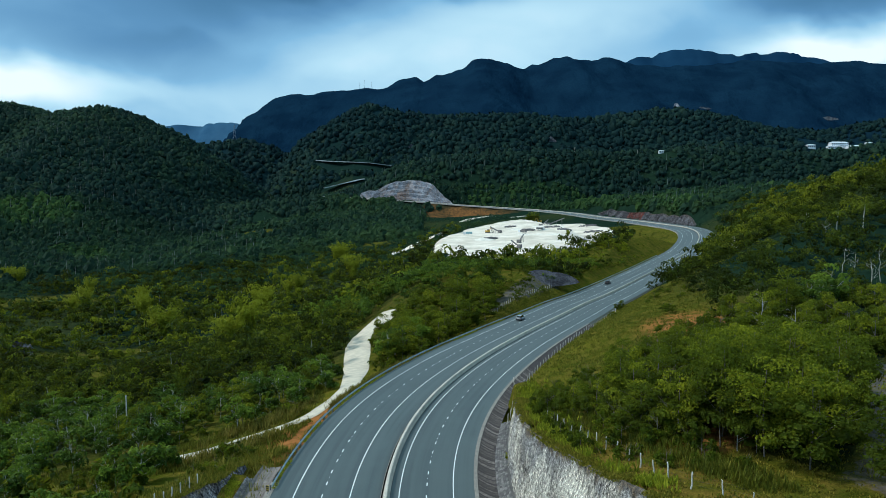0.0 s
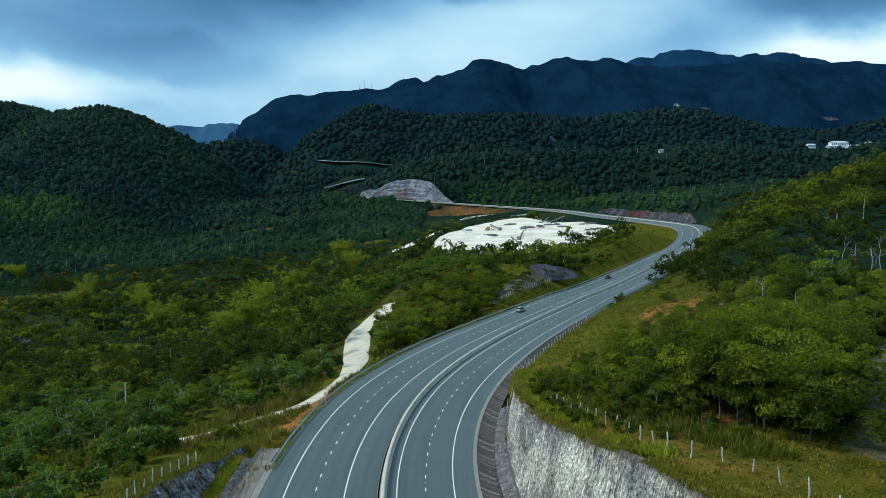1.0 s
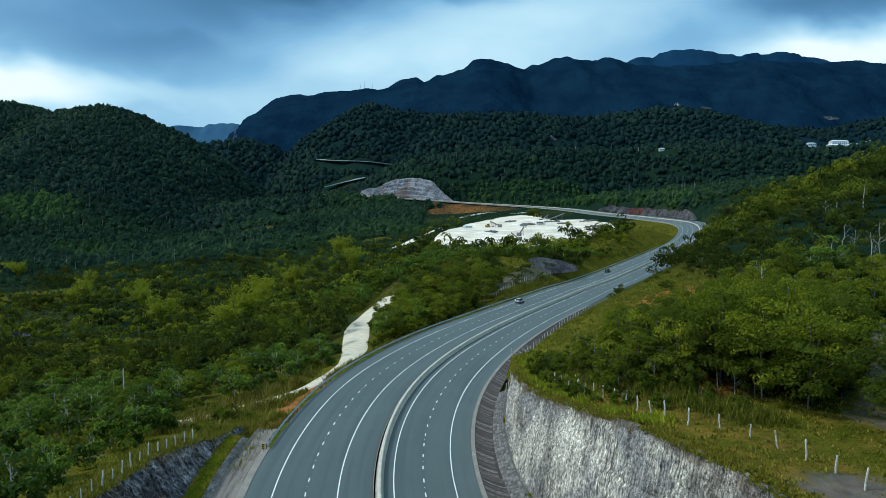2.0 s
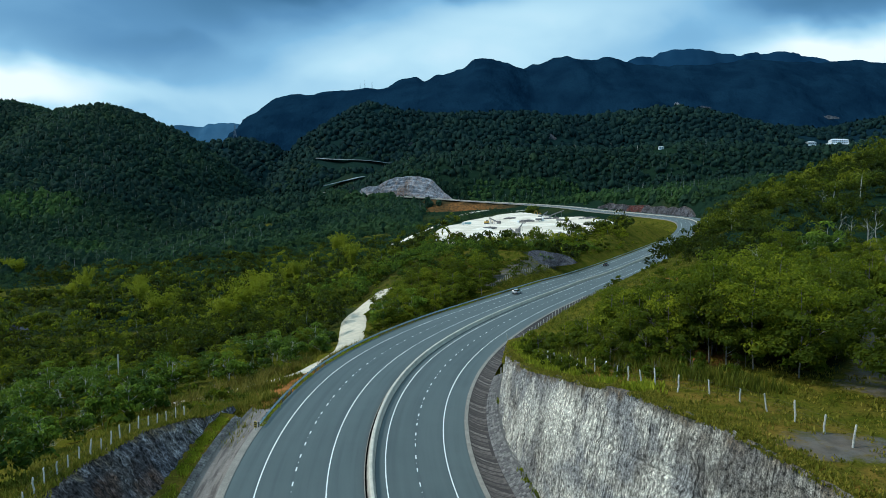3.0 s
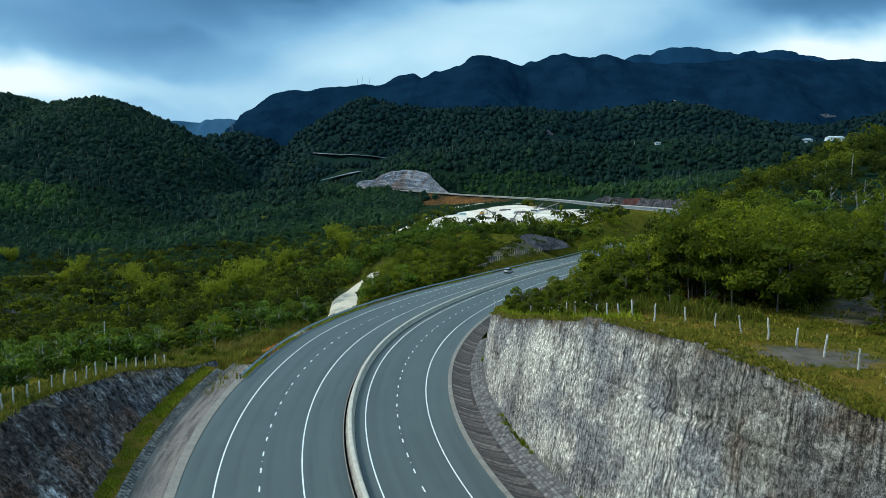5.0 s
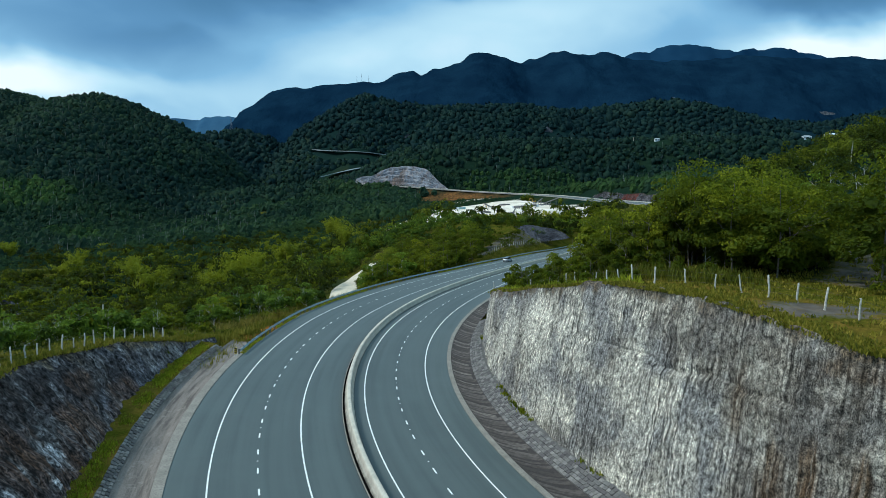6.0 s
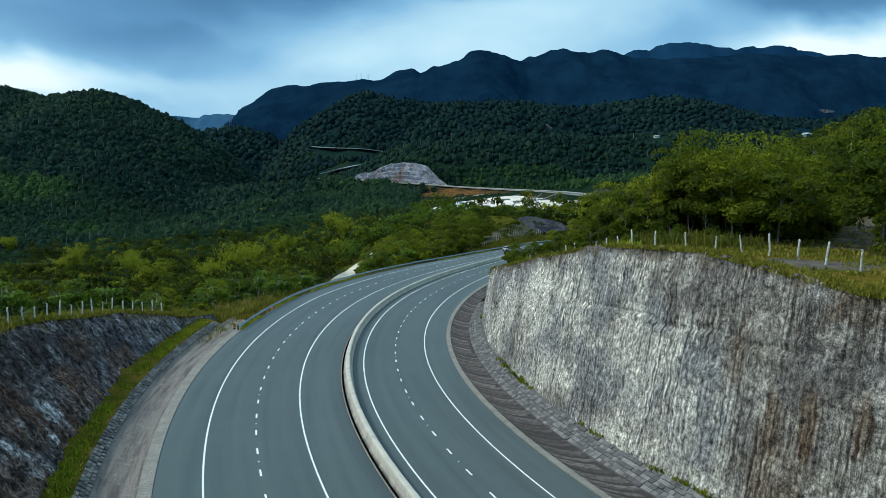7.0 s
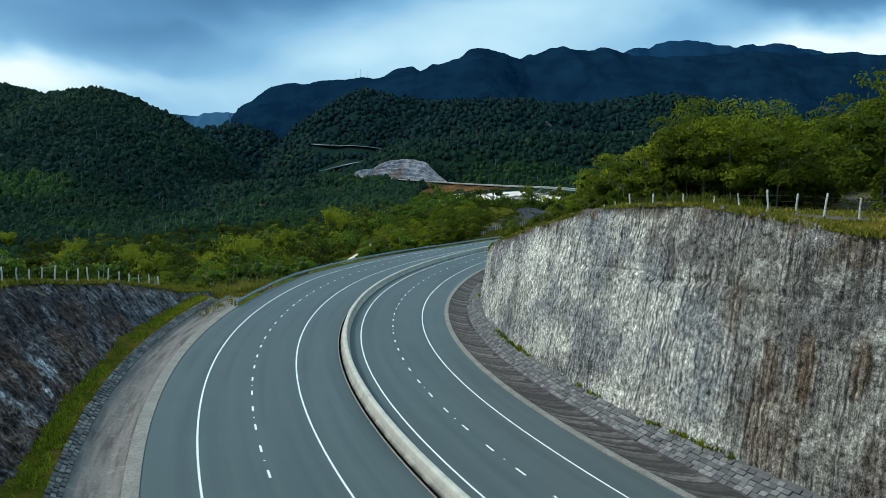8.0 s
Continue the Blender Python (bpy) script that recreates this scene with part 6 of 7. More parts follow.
def bare_trunks(places, rng, thick, tall=(6, 10)):
    """Pale slender stems standing over the forest, as one mesh."""
    parts = []
    for x, y in places:
        z, h = float(ground_z(x, y)), rng.uniform(*tall)
        dx, dy = rng.normal(0, 0.5, 2)
        v, f = tube([(x, y, z), (x + dx * 0.4, y + dy, z + h * 0.6), (x + dx, y + dy * 1.5, z + h)], [thick, thick * 0.75, thick * 0.3], 3)
        parts.append((v, f))
    V, F = joined(parts)
    return thing("forest_stems", V, F, M_STEM, "pale bare stems rising from the hill forest", "tree trunks", kind="stuff")


bare_trunks(scatter(NRNG, 900, (-800, 620, 620, 1420), lambda x, y: upland(x, y) & (value_noise(x, y, 130, 61) > -0.1), 7.0), NRNG, 0.18, (9, 15))
bare_trunks(scatter(NRNG, 70, (-200, 120, 180, 600), lambda x, y: valley(x, y), 9.0), NRNG, 0.14)


# ---- far rock cuts ----
def dome(s):
    t = (s - BENCH_CUT[0]) / (BENCH_CUT[1] - BENCH_CUT[0])
    return 2 + 32 * np.interp(t, [0, 0.10, 0.25, 0.37, 0.5, 0.62, 0.8, 1.0], [0.0, 0.22, 0.72, 1.0, 0.97, 0.86, 0.48, 0.15]) + 2.5 * value_noise(s, s * 0, 14, 6)


BENCH_STAINS = {"seep": [(1212, 8, 10, 9, 1.0), (1206, 20, 4, 9, 0.9), (1226, 4, 12, 4, 0.8)], "sooty": [(1250, 6, 14, 6, 0.7), (1165, 14, 8, 8, 0.5)]}
rock_face("cliff_benches", BENCH_CUT[0], BENCH_CUT[1], 1.0, 40, 17.0, 0.95, dome, 6.0, M_CUT, "blue-grey rock hill cut into benches with an orange seam", 80, 1.7, 0.35, BENCH_STAINS, benches=5)
rock_face("cliff_red", RED_CUT[0], RED_CUT[1], 0.8, 24, 17.5, 0.55, lambda s: 7.0 * smooth01(s, RED_CUT[0], RED_CUT[0] + 25) * smooth01(s, RED_CUT[1], RED_CUT[1] - 30) + 1.5 * value_noise(s, s * 0, 12, 4),
          4.0, M_REDCUT, "road cut of grey rock and red earth", 90, 1.4, 0.5, red=(775, 17))


def outcrop(x, y, w, h, mat, label, seed, yaw=0.0, back=0.6, lump=1.0):
    """A lumpy rock showing through the vegetation."""
    rng = np.random.default_rng(seed)
    u, v = np.linspace(-1, 1, 28), np.linspace(0, 1, 16)
    U, W = np.meshgrid(u, v, indexing="ij")
    prof = (1 - U ** 2) ** 0.6
    n = value_noise(U * w, W * h, w * 0.28, seed) * 0.5 + value_noise(U * w, W * h, w * 0.11, seed + 1) * 0.3
    X = U * w * 0.5
    Y = W * h * back * prof + n * h * 0.22 * lump
    Z = (W * 1.3 - 0.3) * h * prof * (1 + 0.25 * lump * value_noise(U * w, U * 0, w * 0.2, seed + 2))
    c, s = math.cos(yaw), math.sin(yaw)
    z0 = float(ground_z(x, y))
    V = np.stack([x + X * c - Y * s, y + X * s + Y * c, z0 + Z], -1).reshape(-1, 3)
    return thing("rock_outcrop", V, grid_faces(28, 16)[:, ::-1], mat, label, "rock")


M_DARKROCK = limestone("dark_rock", (0.16, 0.16, 0.18), (0.045, 0.045, 0.055), (0.010, 0.010, 0.012), (0.05, 0.032, 0.02))
M_SCAR = limestone("mountain_scar", (0.16, 0.17, 0.19), (0.07, 0.078, 0.09), (0.02, 0.024, 0.03), (0.08, 0.06, 0.05))
outcrop(41, 292, 34, 5.0, M_DARKROCK, "dark grey rock face below a wooded knoll", 120, 0.25, 1.1, 0.35)
outcrop(-20, 1808, 30, 12, M_SCAR, "pale limestone outcrop in dark forest", 121)
outcrop(-78, 1738, 24, 9, M_SCAR, "pale limestone outcrop in dark forest", 122)
outcrop(254, 1742, 46, 12, M_SCAR, "grey limestone outcrop in dark forest", 123)
outcrop(1071, 3280, 30, 22, M_CUT, "white rock scar on the mountain", 124)
outcrop(1719, 3215, 120, 14, M_SCAR, "long pale scar on the mountainside", 126)
outcrop(1190, 3270, 70, 9, M_SCAR, "long pale scar on the mountainside", 127)
outcrop(-95, 255, 9, 4, M_DARKROCK, "dark rock in the valley scrub", 128)
outcrop(-200, 330, 14, 6, M_DARKROCK, "dark rock in the valley scrub", 129)


# ---- distant roads ----
def far_road(points, half, label):
    L = catmull(points, 12.0)
    T = np.gradient(L, axis=0)
    T /= np.linalg.norm(T, axis=1)[:, None]
    rows = []
    for a in (-1.0, 1.0):
        rows.append(np.c_[L[:, 0] + T[:, 1] * half * a, L[:, 1] - T[:, 0] * half * a])
    z = np.maximum(ground_z(rows[0][:, 0], rows[0][:, 1]), ground_z(rows[1][:, 0], rows[1][:, 1])) + 1.2
    z = np.convolve(np.pad(z, 4, mode="edge"), np.ones(9) / 9, mode="valid")
    if rows[0][:, 1].mean() > rows[1][:, 1].mean():
        rows.reverse()
    V = np.stack([np.c_[rows[0], z - 1.0], np.c_[rows[0], z + 0.3], np.c_[rows[1], z + 0.9]], 1).reshape(-1, 3)
    return thing("road_far", V, grid_faces(len(L), 3), M_FARROAD, label, "road", kind="structure", smooth=False)


M_FARROAD = plain("far_asphalt", (0.26, 0.295, 0.32), 0.7, vary=0.15, scale=0.05)
far_road([(-262, 1560), (-235, 1566), (-205, 1574), (-178, 1590)], 10, "grey highway far up the valley")
far_road(FAR_HIGHWAY, 7, "grey highway far up the valley")


def dirt_road(points, half, label):
    L = catmull(points, 6.0)
    T = np.gradient(L, axis=0)
    T /= np.linalg.norm(T, axis=1)[:, None]
    A, B = np.c_[L[:, 0] + T[:, 1] * half, L[:, 1] - T[:, 0] * half], np.c_[L[:, 0] - T[:, 1] * half, L[:, 1] + T[:, 0] * half]
    z = np.maximum(ground_z(A[:, 0], A[:, 1]), ground_z(B[:, 0], B[:, 1])) + 0.35
    V = np.stack([np.c_[A, z - 1.2], np.c_[A, z], np.c_[B, z + 0.05], np.c_[B, z - 1.2]], 1).reshape(-1, 3)
    return thing("track_far", V, grid_faces(len(L), 4), M_DIRT, label, "track", kind="structure")


dirt_road([(22, 800), (36, 836), (60, 858), (84, 868), (104, 874)], 4.0, "pale dirt ramp from the quarry to the road")


# ---- cars ----
def lofted(sections):
    """A skin over cross-sections: each is (y, rows of (x, z)) with the same number of rows."""
    V = np.array([[(x, y, z) for x, z in rows] for y, rows in sections], float)
    n, m = V.shape[:2]
    F = [tuple(q) for q in grid_faces(n, m)]
    return V.reshape(-1, 3), F, n, m


def build_car(paint, label, place):
    car = tagged(new("car"), label, "car", "cars on the highway")
    half = [(-2.15, 0.70, 0.55, 0.82), (-2.08, 0.80, 0.35, 0.95), (-1.2, 0.86, 0.28, 1.00), (0.0, 0.88, 0.26, 1.02), (1.0, 0.87, 0.28, 0.98), (1.75, 0.82, 0.32, 0.86), (2.12, 0.68, 0.42, 0.70)]
    secs = [(y, [(-w * 0.9, lo), (-w, lo + 0.18), (-w, (lo + hi) / 2), (-w * 0.97, hi - 0.06), (-w * 0.85, hi), (0, hi + 0.02), (w * 0.85, hi), (w * 0.97, hi - 0.06), (w, (lo + hi) / 2), (w, lo + 0.18), (w * 0.9, lo)])
            for y, w, lo, hi in half]
    bm = bmesh.new()
    V, F, n, m = lofted(secs)
    vs = [bm.verts.new(v) for v in V]
    for f in F:
        bm.faces.new([vs[i] for i in f])
    bm.faces.new([vs[i] for i in range(m)])
    bm.faces.new([vs[(n - 1) * m + i] for i in range(m - 1, -1, -1)])
    bmesh.ops.recalc_face_normals(bm, faces=bm.faces)
    part("body", bm, paint, car)
    cab = [(-1.98, 0.72, 0.98, 1.02), (-1.72, 0.66, 0.98, 1.46), (-0.9, 0.64, 0.98, 1.58), (0.1, 0.64, 0.98, 1.58), (0.55, 0.66, 0.98, 1.42), (1.15, 0.74, 0.96, 0.99)]
    bm = bmesh.new()
    secs = [(y, [(-0.80, lo), (-w - 0.02, hi - 0.05), (-w + 0.12, hi), (0, hi + 0.02), (w - 0.12, hi), (w + 0.02, hi - 0.05), (0.80, lo)]) for y, w, lo, hi in cab]
    V, F, n, m = lofted(secs)
    vs = [bm.verts.new(v) for v in V]
    for f in F:
        bm.faces.new([vs[i] for i in f])
    bmesh.ops.recalc_face_normals(bm, faces=bm.faces)
    part("glass_cabin", bm, M_CARGLASS, car, "dark tinted glass")
    bm = bmesh.new()
    roof = [(-1.74, 0.60, 1.475), (-0.9, 0.60, 1.61), (0.1, 0.60, 1.61), (0.5, 0.60, 1.47)]
    vs = [[bm.verts.new((x, y, z + dz)) for x, dz in ((-w, -0.04), (-w * 0.7, 0.0), (w * 0.7, 0.0), (w, -0.04))] for y, w, z in roof]
    for a, b in zip(vs, vs[1:]):
        for i in range(3):
            bm.faces.new((a[i], a[i + 1], b[i + 1], b[i]))
    part("roof", bm, paint, car)
    for x in (-0.80, 0.80):
        for y in (-1.32, 1.30):
            bm = bmesh.new()
            bmesh.ops.create_cone(bm, cap_ends=True, segments=18, radius1=0.33, radius2=0.33, depth=0.22)
            bmesh.ops.bevel(bm, geom=[e for e in bm.edges if abs(e.verts[0].co.z - e.verts[1].co.z) < 0.01], offset=0.03, segments=1, affect="EDGES")
            bmesh.ops.rotate(bm, verts=bm.verts, matrix=Matrix.Rotation(math.pi / 2, 3, "Y"))
            bmesh.ops.translate(bm, verts=bm.verts, vec=(x, y, 0.33))
            wheel = part("wheel", bm, M_TYRE, car)
            bm = bmesh.new()
            bmesh.ops.create_cone(bm, cap_ends=True, segments=14, radius1=0.2, radius2=0.17, depth=0.03)
            bmesh.ops.rotate(bm, verts=bm.verts, matrix=Matrix.Rotation(math.copysign(math.pi / 2, x), 3, "Y"))
            bmesh.ops.translate(bm, verts=bm.verts, vec=(x + math.copysign(0.12, x), y, 0.33))
            part("rim", bm, M_STEEL, wheel)
    for x in (-0.62, 0.62):
        V, F = box_arrays((x, -2.13, 0.78), (0.26, 0.06, 0.16))
        thing("tail_light", V, F, M_TAIL, parent=car)
        V, F = box_arrays((x, 2.0, 0.66), (0.28, 0.1, 0.12))
        thing("headlight", V, F, M_STEEL, parent=car)
    V, F = box_arrays((0, -2.16, 0.62), (0.50, 0.02, 0.11))
    thing("number_plate", V, F, M_PAINT, parent=car)
    V, F = box_arrays((0, -2.12, 0.42), (1.45, 0.10, 0.16))
    thing("bumper", V, F, M_TYRE, parent=car)
    s, off = place
    p, h = on_road(s, off, 0.01), float(np.interp(s, RS, RH))
    car.matrix_basis = Matrix.Translation(p) @ Matrix.Rotation(-h, 4, "Z")
    return car


M_CARGLASS = plain("tinted_glass", (0.012, 0.015, 0.018), 0.12, vary=0.05, spec=0.6)
M_TYRE = plain("tyre_rubber", (0.02, 0.02, 0.02), 0.85)
M_TAIL = plain("red_lens", (0.28, 0.02, 0.02), 0.3)
build_car(plain("silver_paint", (0.42, 0.46, 0.50), 0.3, 0.55, 0.05), "silver hatchback driving away in the outer lane", (191, -8.6))
build_car(plain("dark_paint", (0.02, 0.024, 0.03), 0.3, 0.2, 0.1), "dark saloon car driving away along the highway", (302, -8.4))


# ---- signs and poles ----
def chevron_sign(s, off):
    sign = tagged(new("chevron_sign"), "black and yellow hazard sign at the guard rail end", "road sign")
    V, F = box_arrays((0, 0, 0.35), (0.07, 0.07, 1.1))
    thing("post", V, F, M_STEEL, parent=sign)
    V, F = box_arrays((0, -0.06, 0.95), (0.34, 0.03, 0.8))
    thing("panel", V, F, plain("yellow_sheet", (0.65, 0.48, 0.04), 0.5), parent=sign)
    for i in range(3):
        z = 0.68 + 0.27 * i
        V = np.array([(-0.165, -0.08, z + 0.13), (-0.165, -0.08, z - 0.04), (0.165, -0.08, z - 0.14), (0.165, -0.08, z + 0.03)])
        thing("stripe", V, [(0, 1, 2, 3)], M_TYRE, parent=sign)
    sign.matrix_basis = Matrix.Translation(on_road(s, off, -0.1)) @ Matrix.Rotation(-0.1, 4, "Z")


chevron_sign(52.4, -13.95)


def pole(x, y, h, r, label, arms=0, name="utility_pole"):
    p = tagged(new(name), label, "pole")
    z = float(ground_z(x, y))
    V, F = tube([(x, y, z - 0.5), (x, y, z + h * 0.5), (x, y, z + h)], [r, r * 0.85, r * 0.7], 6)
    thing("shaft", V, F, M_POST, parent=p)
    for i in range(arms):
        V, F = box_arrays((x, y, z + h - 0.5 - 0.9 * i), (2.4, 0.12, 0.12))
        thing("crossarm", V, F, M_POST, parent=p)
    return p


pole(-64.5, 142, 8.0, 0.16, "bare wooden pole standing among trees")
for x, y in ((317, 1716), (406, 1727), (342, 1253), (470, 1300), (205, 1290)):
    pole(x, y, 15, 0.5, "tall pale utility pole on the wooded hill", 1)


M_MAST = plain("weathered_mast_steel", (0.16, 0.20, 0.25), 0.7, 0.2, 0.1, 0.1)


def lattice_mast(x, y, h, w, label):
    m = tagged(new("lattice_mast"), label, "mast")
    z = float(ground_z(x, y)) - 2
    legs = []
    for a in ((-1, -1), (1, -1), (1, 1), (-1, 1)):
        pts = [(x + a[0] * w * k, y + a[1] * w * k, z + h * t) for t, k in ((0, 1), (0.5, 0.5), (1, 0.12))]
        legs.append(pts)
        V, F = tube(pts, w * 0.05, 4)
        thing("leg", V, F, M_MAST, parent=m)
    for i in range(4):
        for t in (0.0, 0.25, 0.5, 0.75):
            A, B = np.array(legs[i]), np.array(legs[(i + 1) % 4])
            f = lambda P, u: np.array([np.interp(u, (0, 0.5, 1), P[:, k]) for k in range(3)])
            V, F = tube([f(A, t), f(B, t + 0.25)], w * 0.03, 4)
            thing("brace", V, F, M_MAST, parent=m)


lattice_mast(-968, 3320, 85, 9, "steel pylon in front of the far mountain")
for dx, h in ((0, 36), (26, 46), (66, 40)):
    lattice_mast(-462 + dx, 3985, h, 3, "thin radio mast on the mountain crest")


# ---- houses ----
M_WALL = plain("white_render", (0.72, 0.74, 0.76), 0.85, vary=0.12, scale=0.2)
M_ROOF = plain("pale_sheet_roof", (0.62, 0.66, 0.70), 0.6, vary=0.12, scale=0.3)
M_DARK = plain("window_dark", (0.03, 0.035, 0.04), 0.3)


def house(x, y, w, d, h, floors, label, yaw=0.0):
    b = tagged(new("house"), label, "house")
    V, F = box_arrays((0, 0, h / 2 - 2), (w, d, h + 4))
    thing("wall", V, F, M_WALL, parent=b)
    rh = d * 0.22
    V = np.array([(-w / 2 - 1, -d / 2 - 1, h), (w / 2 + 1, -d / 2 - 1, h), (w / 2 - d * 0.3, 0, h + rh), (-w / 2 + d * 0.3, 0, h + rh), (-w / 2 - 1, d / 2 + 1, h), (w / 2 + 1, d / 2 + 1, h), (w / 2 - d * 0.3, 0.05, h + rh), (-w / 2 + d * 0.3, 0.05, h + rh)])
    thing("roof", V, [(0, 1, 2, 3), (5, 4, 3, 2), (1, 5, 6, 2), (4, 0, 3, 7)], M_ROOF, parent=b)
    n = max(2, int(w / 4.5))
    for f in range(floors):
        for i in range(n):
            V, F = box_arrays((-w / 2 + (i + 0.5) * w / n, -d / 2 - 0.02, h * (f + 0.55) / floors), (w / n * 0.5, 0.12, h / floors * 0.45))
            thing("window", V, F, M_DARK, parent=b)
    b.matrix_basis = Matrix.Translation((x, y, float(ground_z(x, y)))) @ Matrix.Rotation(yaw, 4, "Z")
    return b


house(985, 1800, 34, 14, 9, 2, "long white two-storey building on the hillside")
house(1008, 1822, 44, 16, 13, 3, "large white building with rows of windows on the hillside", 0.05)
house(1040, 1802, 40, 20, 12, 2, "white building with a broad pale roof on the hillside", -0.1)
house(915, 1778, 20, 12, 7, 1, "small white house on the hillside")
house(1090, 1830, 14, 10, 5, 1, "small white house on the hillside")
house(388, 1270, 9, 5, 4, 1, "small white house among hill trees")


# ---- quarry plant ----
M_YELLOW = plain("machine_yellow", (0.45, 0.27, 0.04), 0.55)
M_IRON = plain("dusty_iron", (0.16, 0.15, 0.15), 0.8, vary=0.3)
M_TEAL = plain("teal_sheet", (0.25, 0.42, 0.45), 0.6)


def excavator(x, y, yaw):
    e = tagged(new("excavator"), "dusty yellow excavator on the chalk floor", "excavator", "quarry machines")
    for sx in (-1.1, 1.1):
        V, F = box_arrays((sx, 0, 0.45), (0.6, 3.6, 0.9))
        thing("track", V, F, M_IRON, parent=e)
    V, F = box_arrays((0, -0.4, 1.6), (2.6, 3.2, 1.3))
    thing("body", V, F, M_YELLOW, parent=e)
    V, F = box_arrays((-0.8, 0.9, 2.2), (1.0, 1.4, 1.7))
    thing("cab", V, F, M_DARK, parent=e)
    for name, pts in (("boom", [(0.4, 1.0, 1.8), (0.4, 3.2, 4.6), (0.4, 5.2, 4.2)]), ("arm", [(0.4, 5.2, 4.2), (0.4, 6.0, 2.6), (0.4, 6.3, 1.2)])):
        V, F = tube(pts, 0.26, 5)
        thing(name, V, F, M_YELLOW, parent=e)
    V, F = box_arrays((0.4, 6.2, 0.7), (1.1, 0.9, 0.9))
    thing("bucket", V, F, M_IRON, parent=e)
    e.matrix_basis = Matrix.Translation((x, y, float(ground_z(x, y)))) @ Matrix.Rotation(yaw, 4, "Z")


excavator(118, 545, 1.2)
excavator(38, 600, -0.8)
excavator(98, 720, 2.2)


def conveyor(x, y, yaw, length, rise, label):
    c = tagged(new("conveyor"), label, "conveyor", "quarry machines")
    V, F = tube([(0, 0, 1.0), (0, length * 0.5, 1 + rise * 0.5), (0, length, 1 + rise)], 0.55, 4)
    thing("belt", V, F, M_IRON, parent=c)
    for t in (0.15, 0.5, 0.85):
        for sx in (-0.6, 0.6):
            V, F = tube([(sx, length * t, 0.0), (sx * 0.4, length * t, 1 + rise * t)], 0.12, 4)
            thing("leg", V, F, M_IRON, parent=c)
    V, F = box_arrays((0, 0.4, 1.4), (2.6, 2.6, 2.4))
    thing("hopper", V, F, M_IRON, parent=c)
    c.matrix_basis = Matrix.Translation((x, y, float(ground_z(x, y)))) @ Matrix.Rotation(yaw, 4, "Z")


conveyor(104, 700, -1.2, 18, 6, "dark stone crusher conveyor rising over chalk heaps")
conveyor(116, 712, 1.0, 14, 6, "dark stone crusher conveyor rising over chalk heaps")
conveyor(54, 505, -0.5, 9, 5, "dark screening machine on the chalk floor")


conveyor(48, 596, 0.9, 10, 4, "dark screening machine on the chalk floor")
conveyor(90, 655, -0.6, 16, 5, "dark stone crusher conveyor rising over chalk heaps")
conveyor(51, 470, 0.7, 8, 4, "rusty screening machine at the quarry's edge")


def rubble(x, y, r, seed, label):
    """A low pile of broken dark rock: many chipped blocks heaped together, as one mesh."""
    rng = np.random.default_rng(seed)
    parts = []
    for _ in range(46):
        a, q = rng.uniform(0, 6.28), r * math.sqrt(rng.uniform(0, 1))
        bx, by = x + q * math.cos(a) * 1.6, y + q * math.sin(a)
        d = rng.uniform(0.6, 1.9)
        v, f = box_arrays((0, 0, 0), (d, d * rng.uniform(0.6, 1.0), d * rng.uniform(0.5, 0.9)), rng.uniform(0, 3))
        v = v + rng.normal(0, 0.12 * d, v.shape)
        parts.append((v + np.array([bx, by, float(ground_z(bx, by)) + 0.2 * d + 0.5 * (1 - q / r)]), f))
    V, F = joined(parts)
    return tagged(thing("rubble_pile", V, F, M_IRON, label, "rubble", "quarry rubble"), kind="stuff")


for i, (x, y, r) in enumerate(((74, 613, 4), (99, 640, 5), (105, 612, 4), (148, 728, 6), (140, 660, 6), (36, 540, 4), (118, 585, 3), (62, 655, 3))):
    rubble(x, y, r, 900 + i, "pile of broken dark rock on the quarry floor")


def truck(x, y, yaw, tub, label):
    k = tagged(new("truck"), label, "truck", "quarry machines")
    V, F = box_arrays((0, -1.2, 2.0), (2.4, 5.0, 1.6))
    thing("tipper", V, F, tub, parent=k)
    V, F = box_arrays((0, 2.6, 1.7), (2.3, 1.8, 2.0))
    thing("cab", V, F, M_WALL, parent=k)
    for sx in (-1.0, 1.0):
        for y0 in (-2.8, -1.5, 2.5):
            V, F = tube([(sx - 0.2, y0, 0.5), (sx + 0.2, y0, 0.5)], 0.5, 10)
            thing("wheel", V, F, M_TYRE, parent=k)
    k.matrix_basis = Matrix.Translation((x, y, float(ground_z(x, y)))) @ Matrix.Rotation(yaw, 4, "Z")


truck(66, 590, 0.9, M_IRON, "dusty tipper truck on the quarry floor")
truck(84, 610, -1.1, M_IRON, "dusty tipper truck on the quarry floor")
truck(20, 575, 1.6, M_TEAL, "teal tipper truck on the quarry floor")


def heap(x, y, r, h, seed, label):
    n, m = 24, 9
    a, t = np.meshgrid(np.linspace(0, 2 * math.pi, n), np.linspace(0, 1, m), indexing="ij")
    rr = r * (1 + 0.2 * value_noise(np.cos(a) * 3, np.sin(a) * 3, 1.0, seed)) * (1 - t)
    X, Y = x + rr * np.cos(a), y + rr * np.sin(a)
    Z = float(ground_z(x, y)) - 0.6 + (h + 0.6) * (1 - (1 - t) ** 1.8) + 0.35 * value_noise(X, Y, 2.5, seed)
    return thing("chalk_heap", np.stack([X, Y, Z], -1).reshape(-1, 3), grid_faces(n, m), M_CHALK, label, "heap", "chalk heaps", smooth=True)


M_CHALK = plain("chalk", (0.74, 0.69, 0.60), 0.95, vary=0.14, scale=0.4, bump=0.5)
hr = random.Random(5)
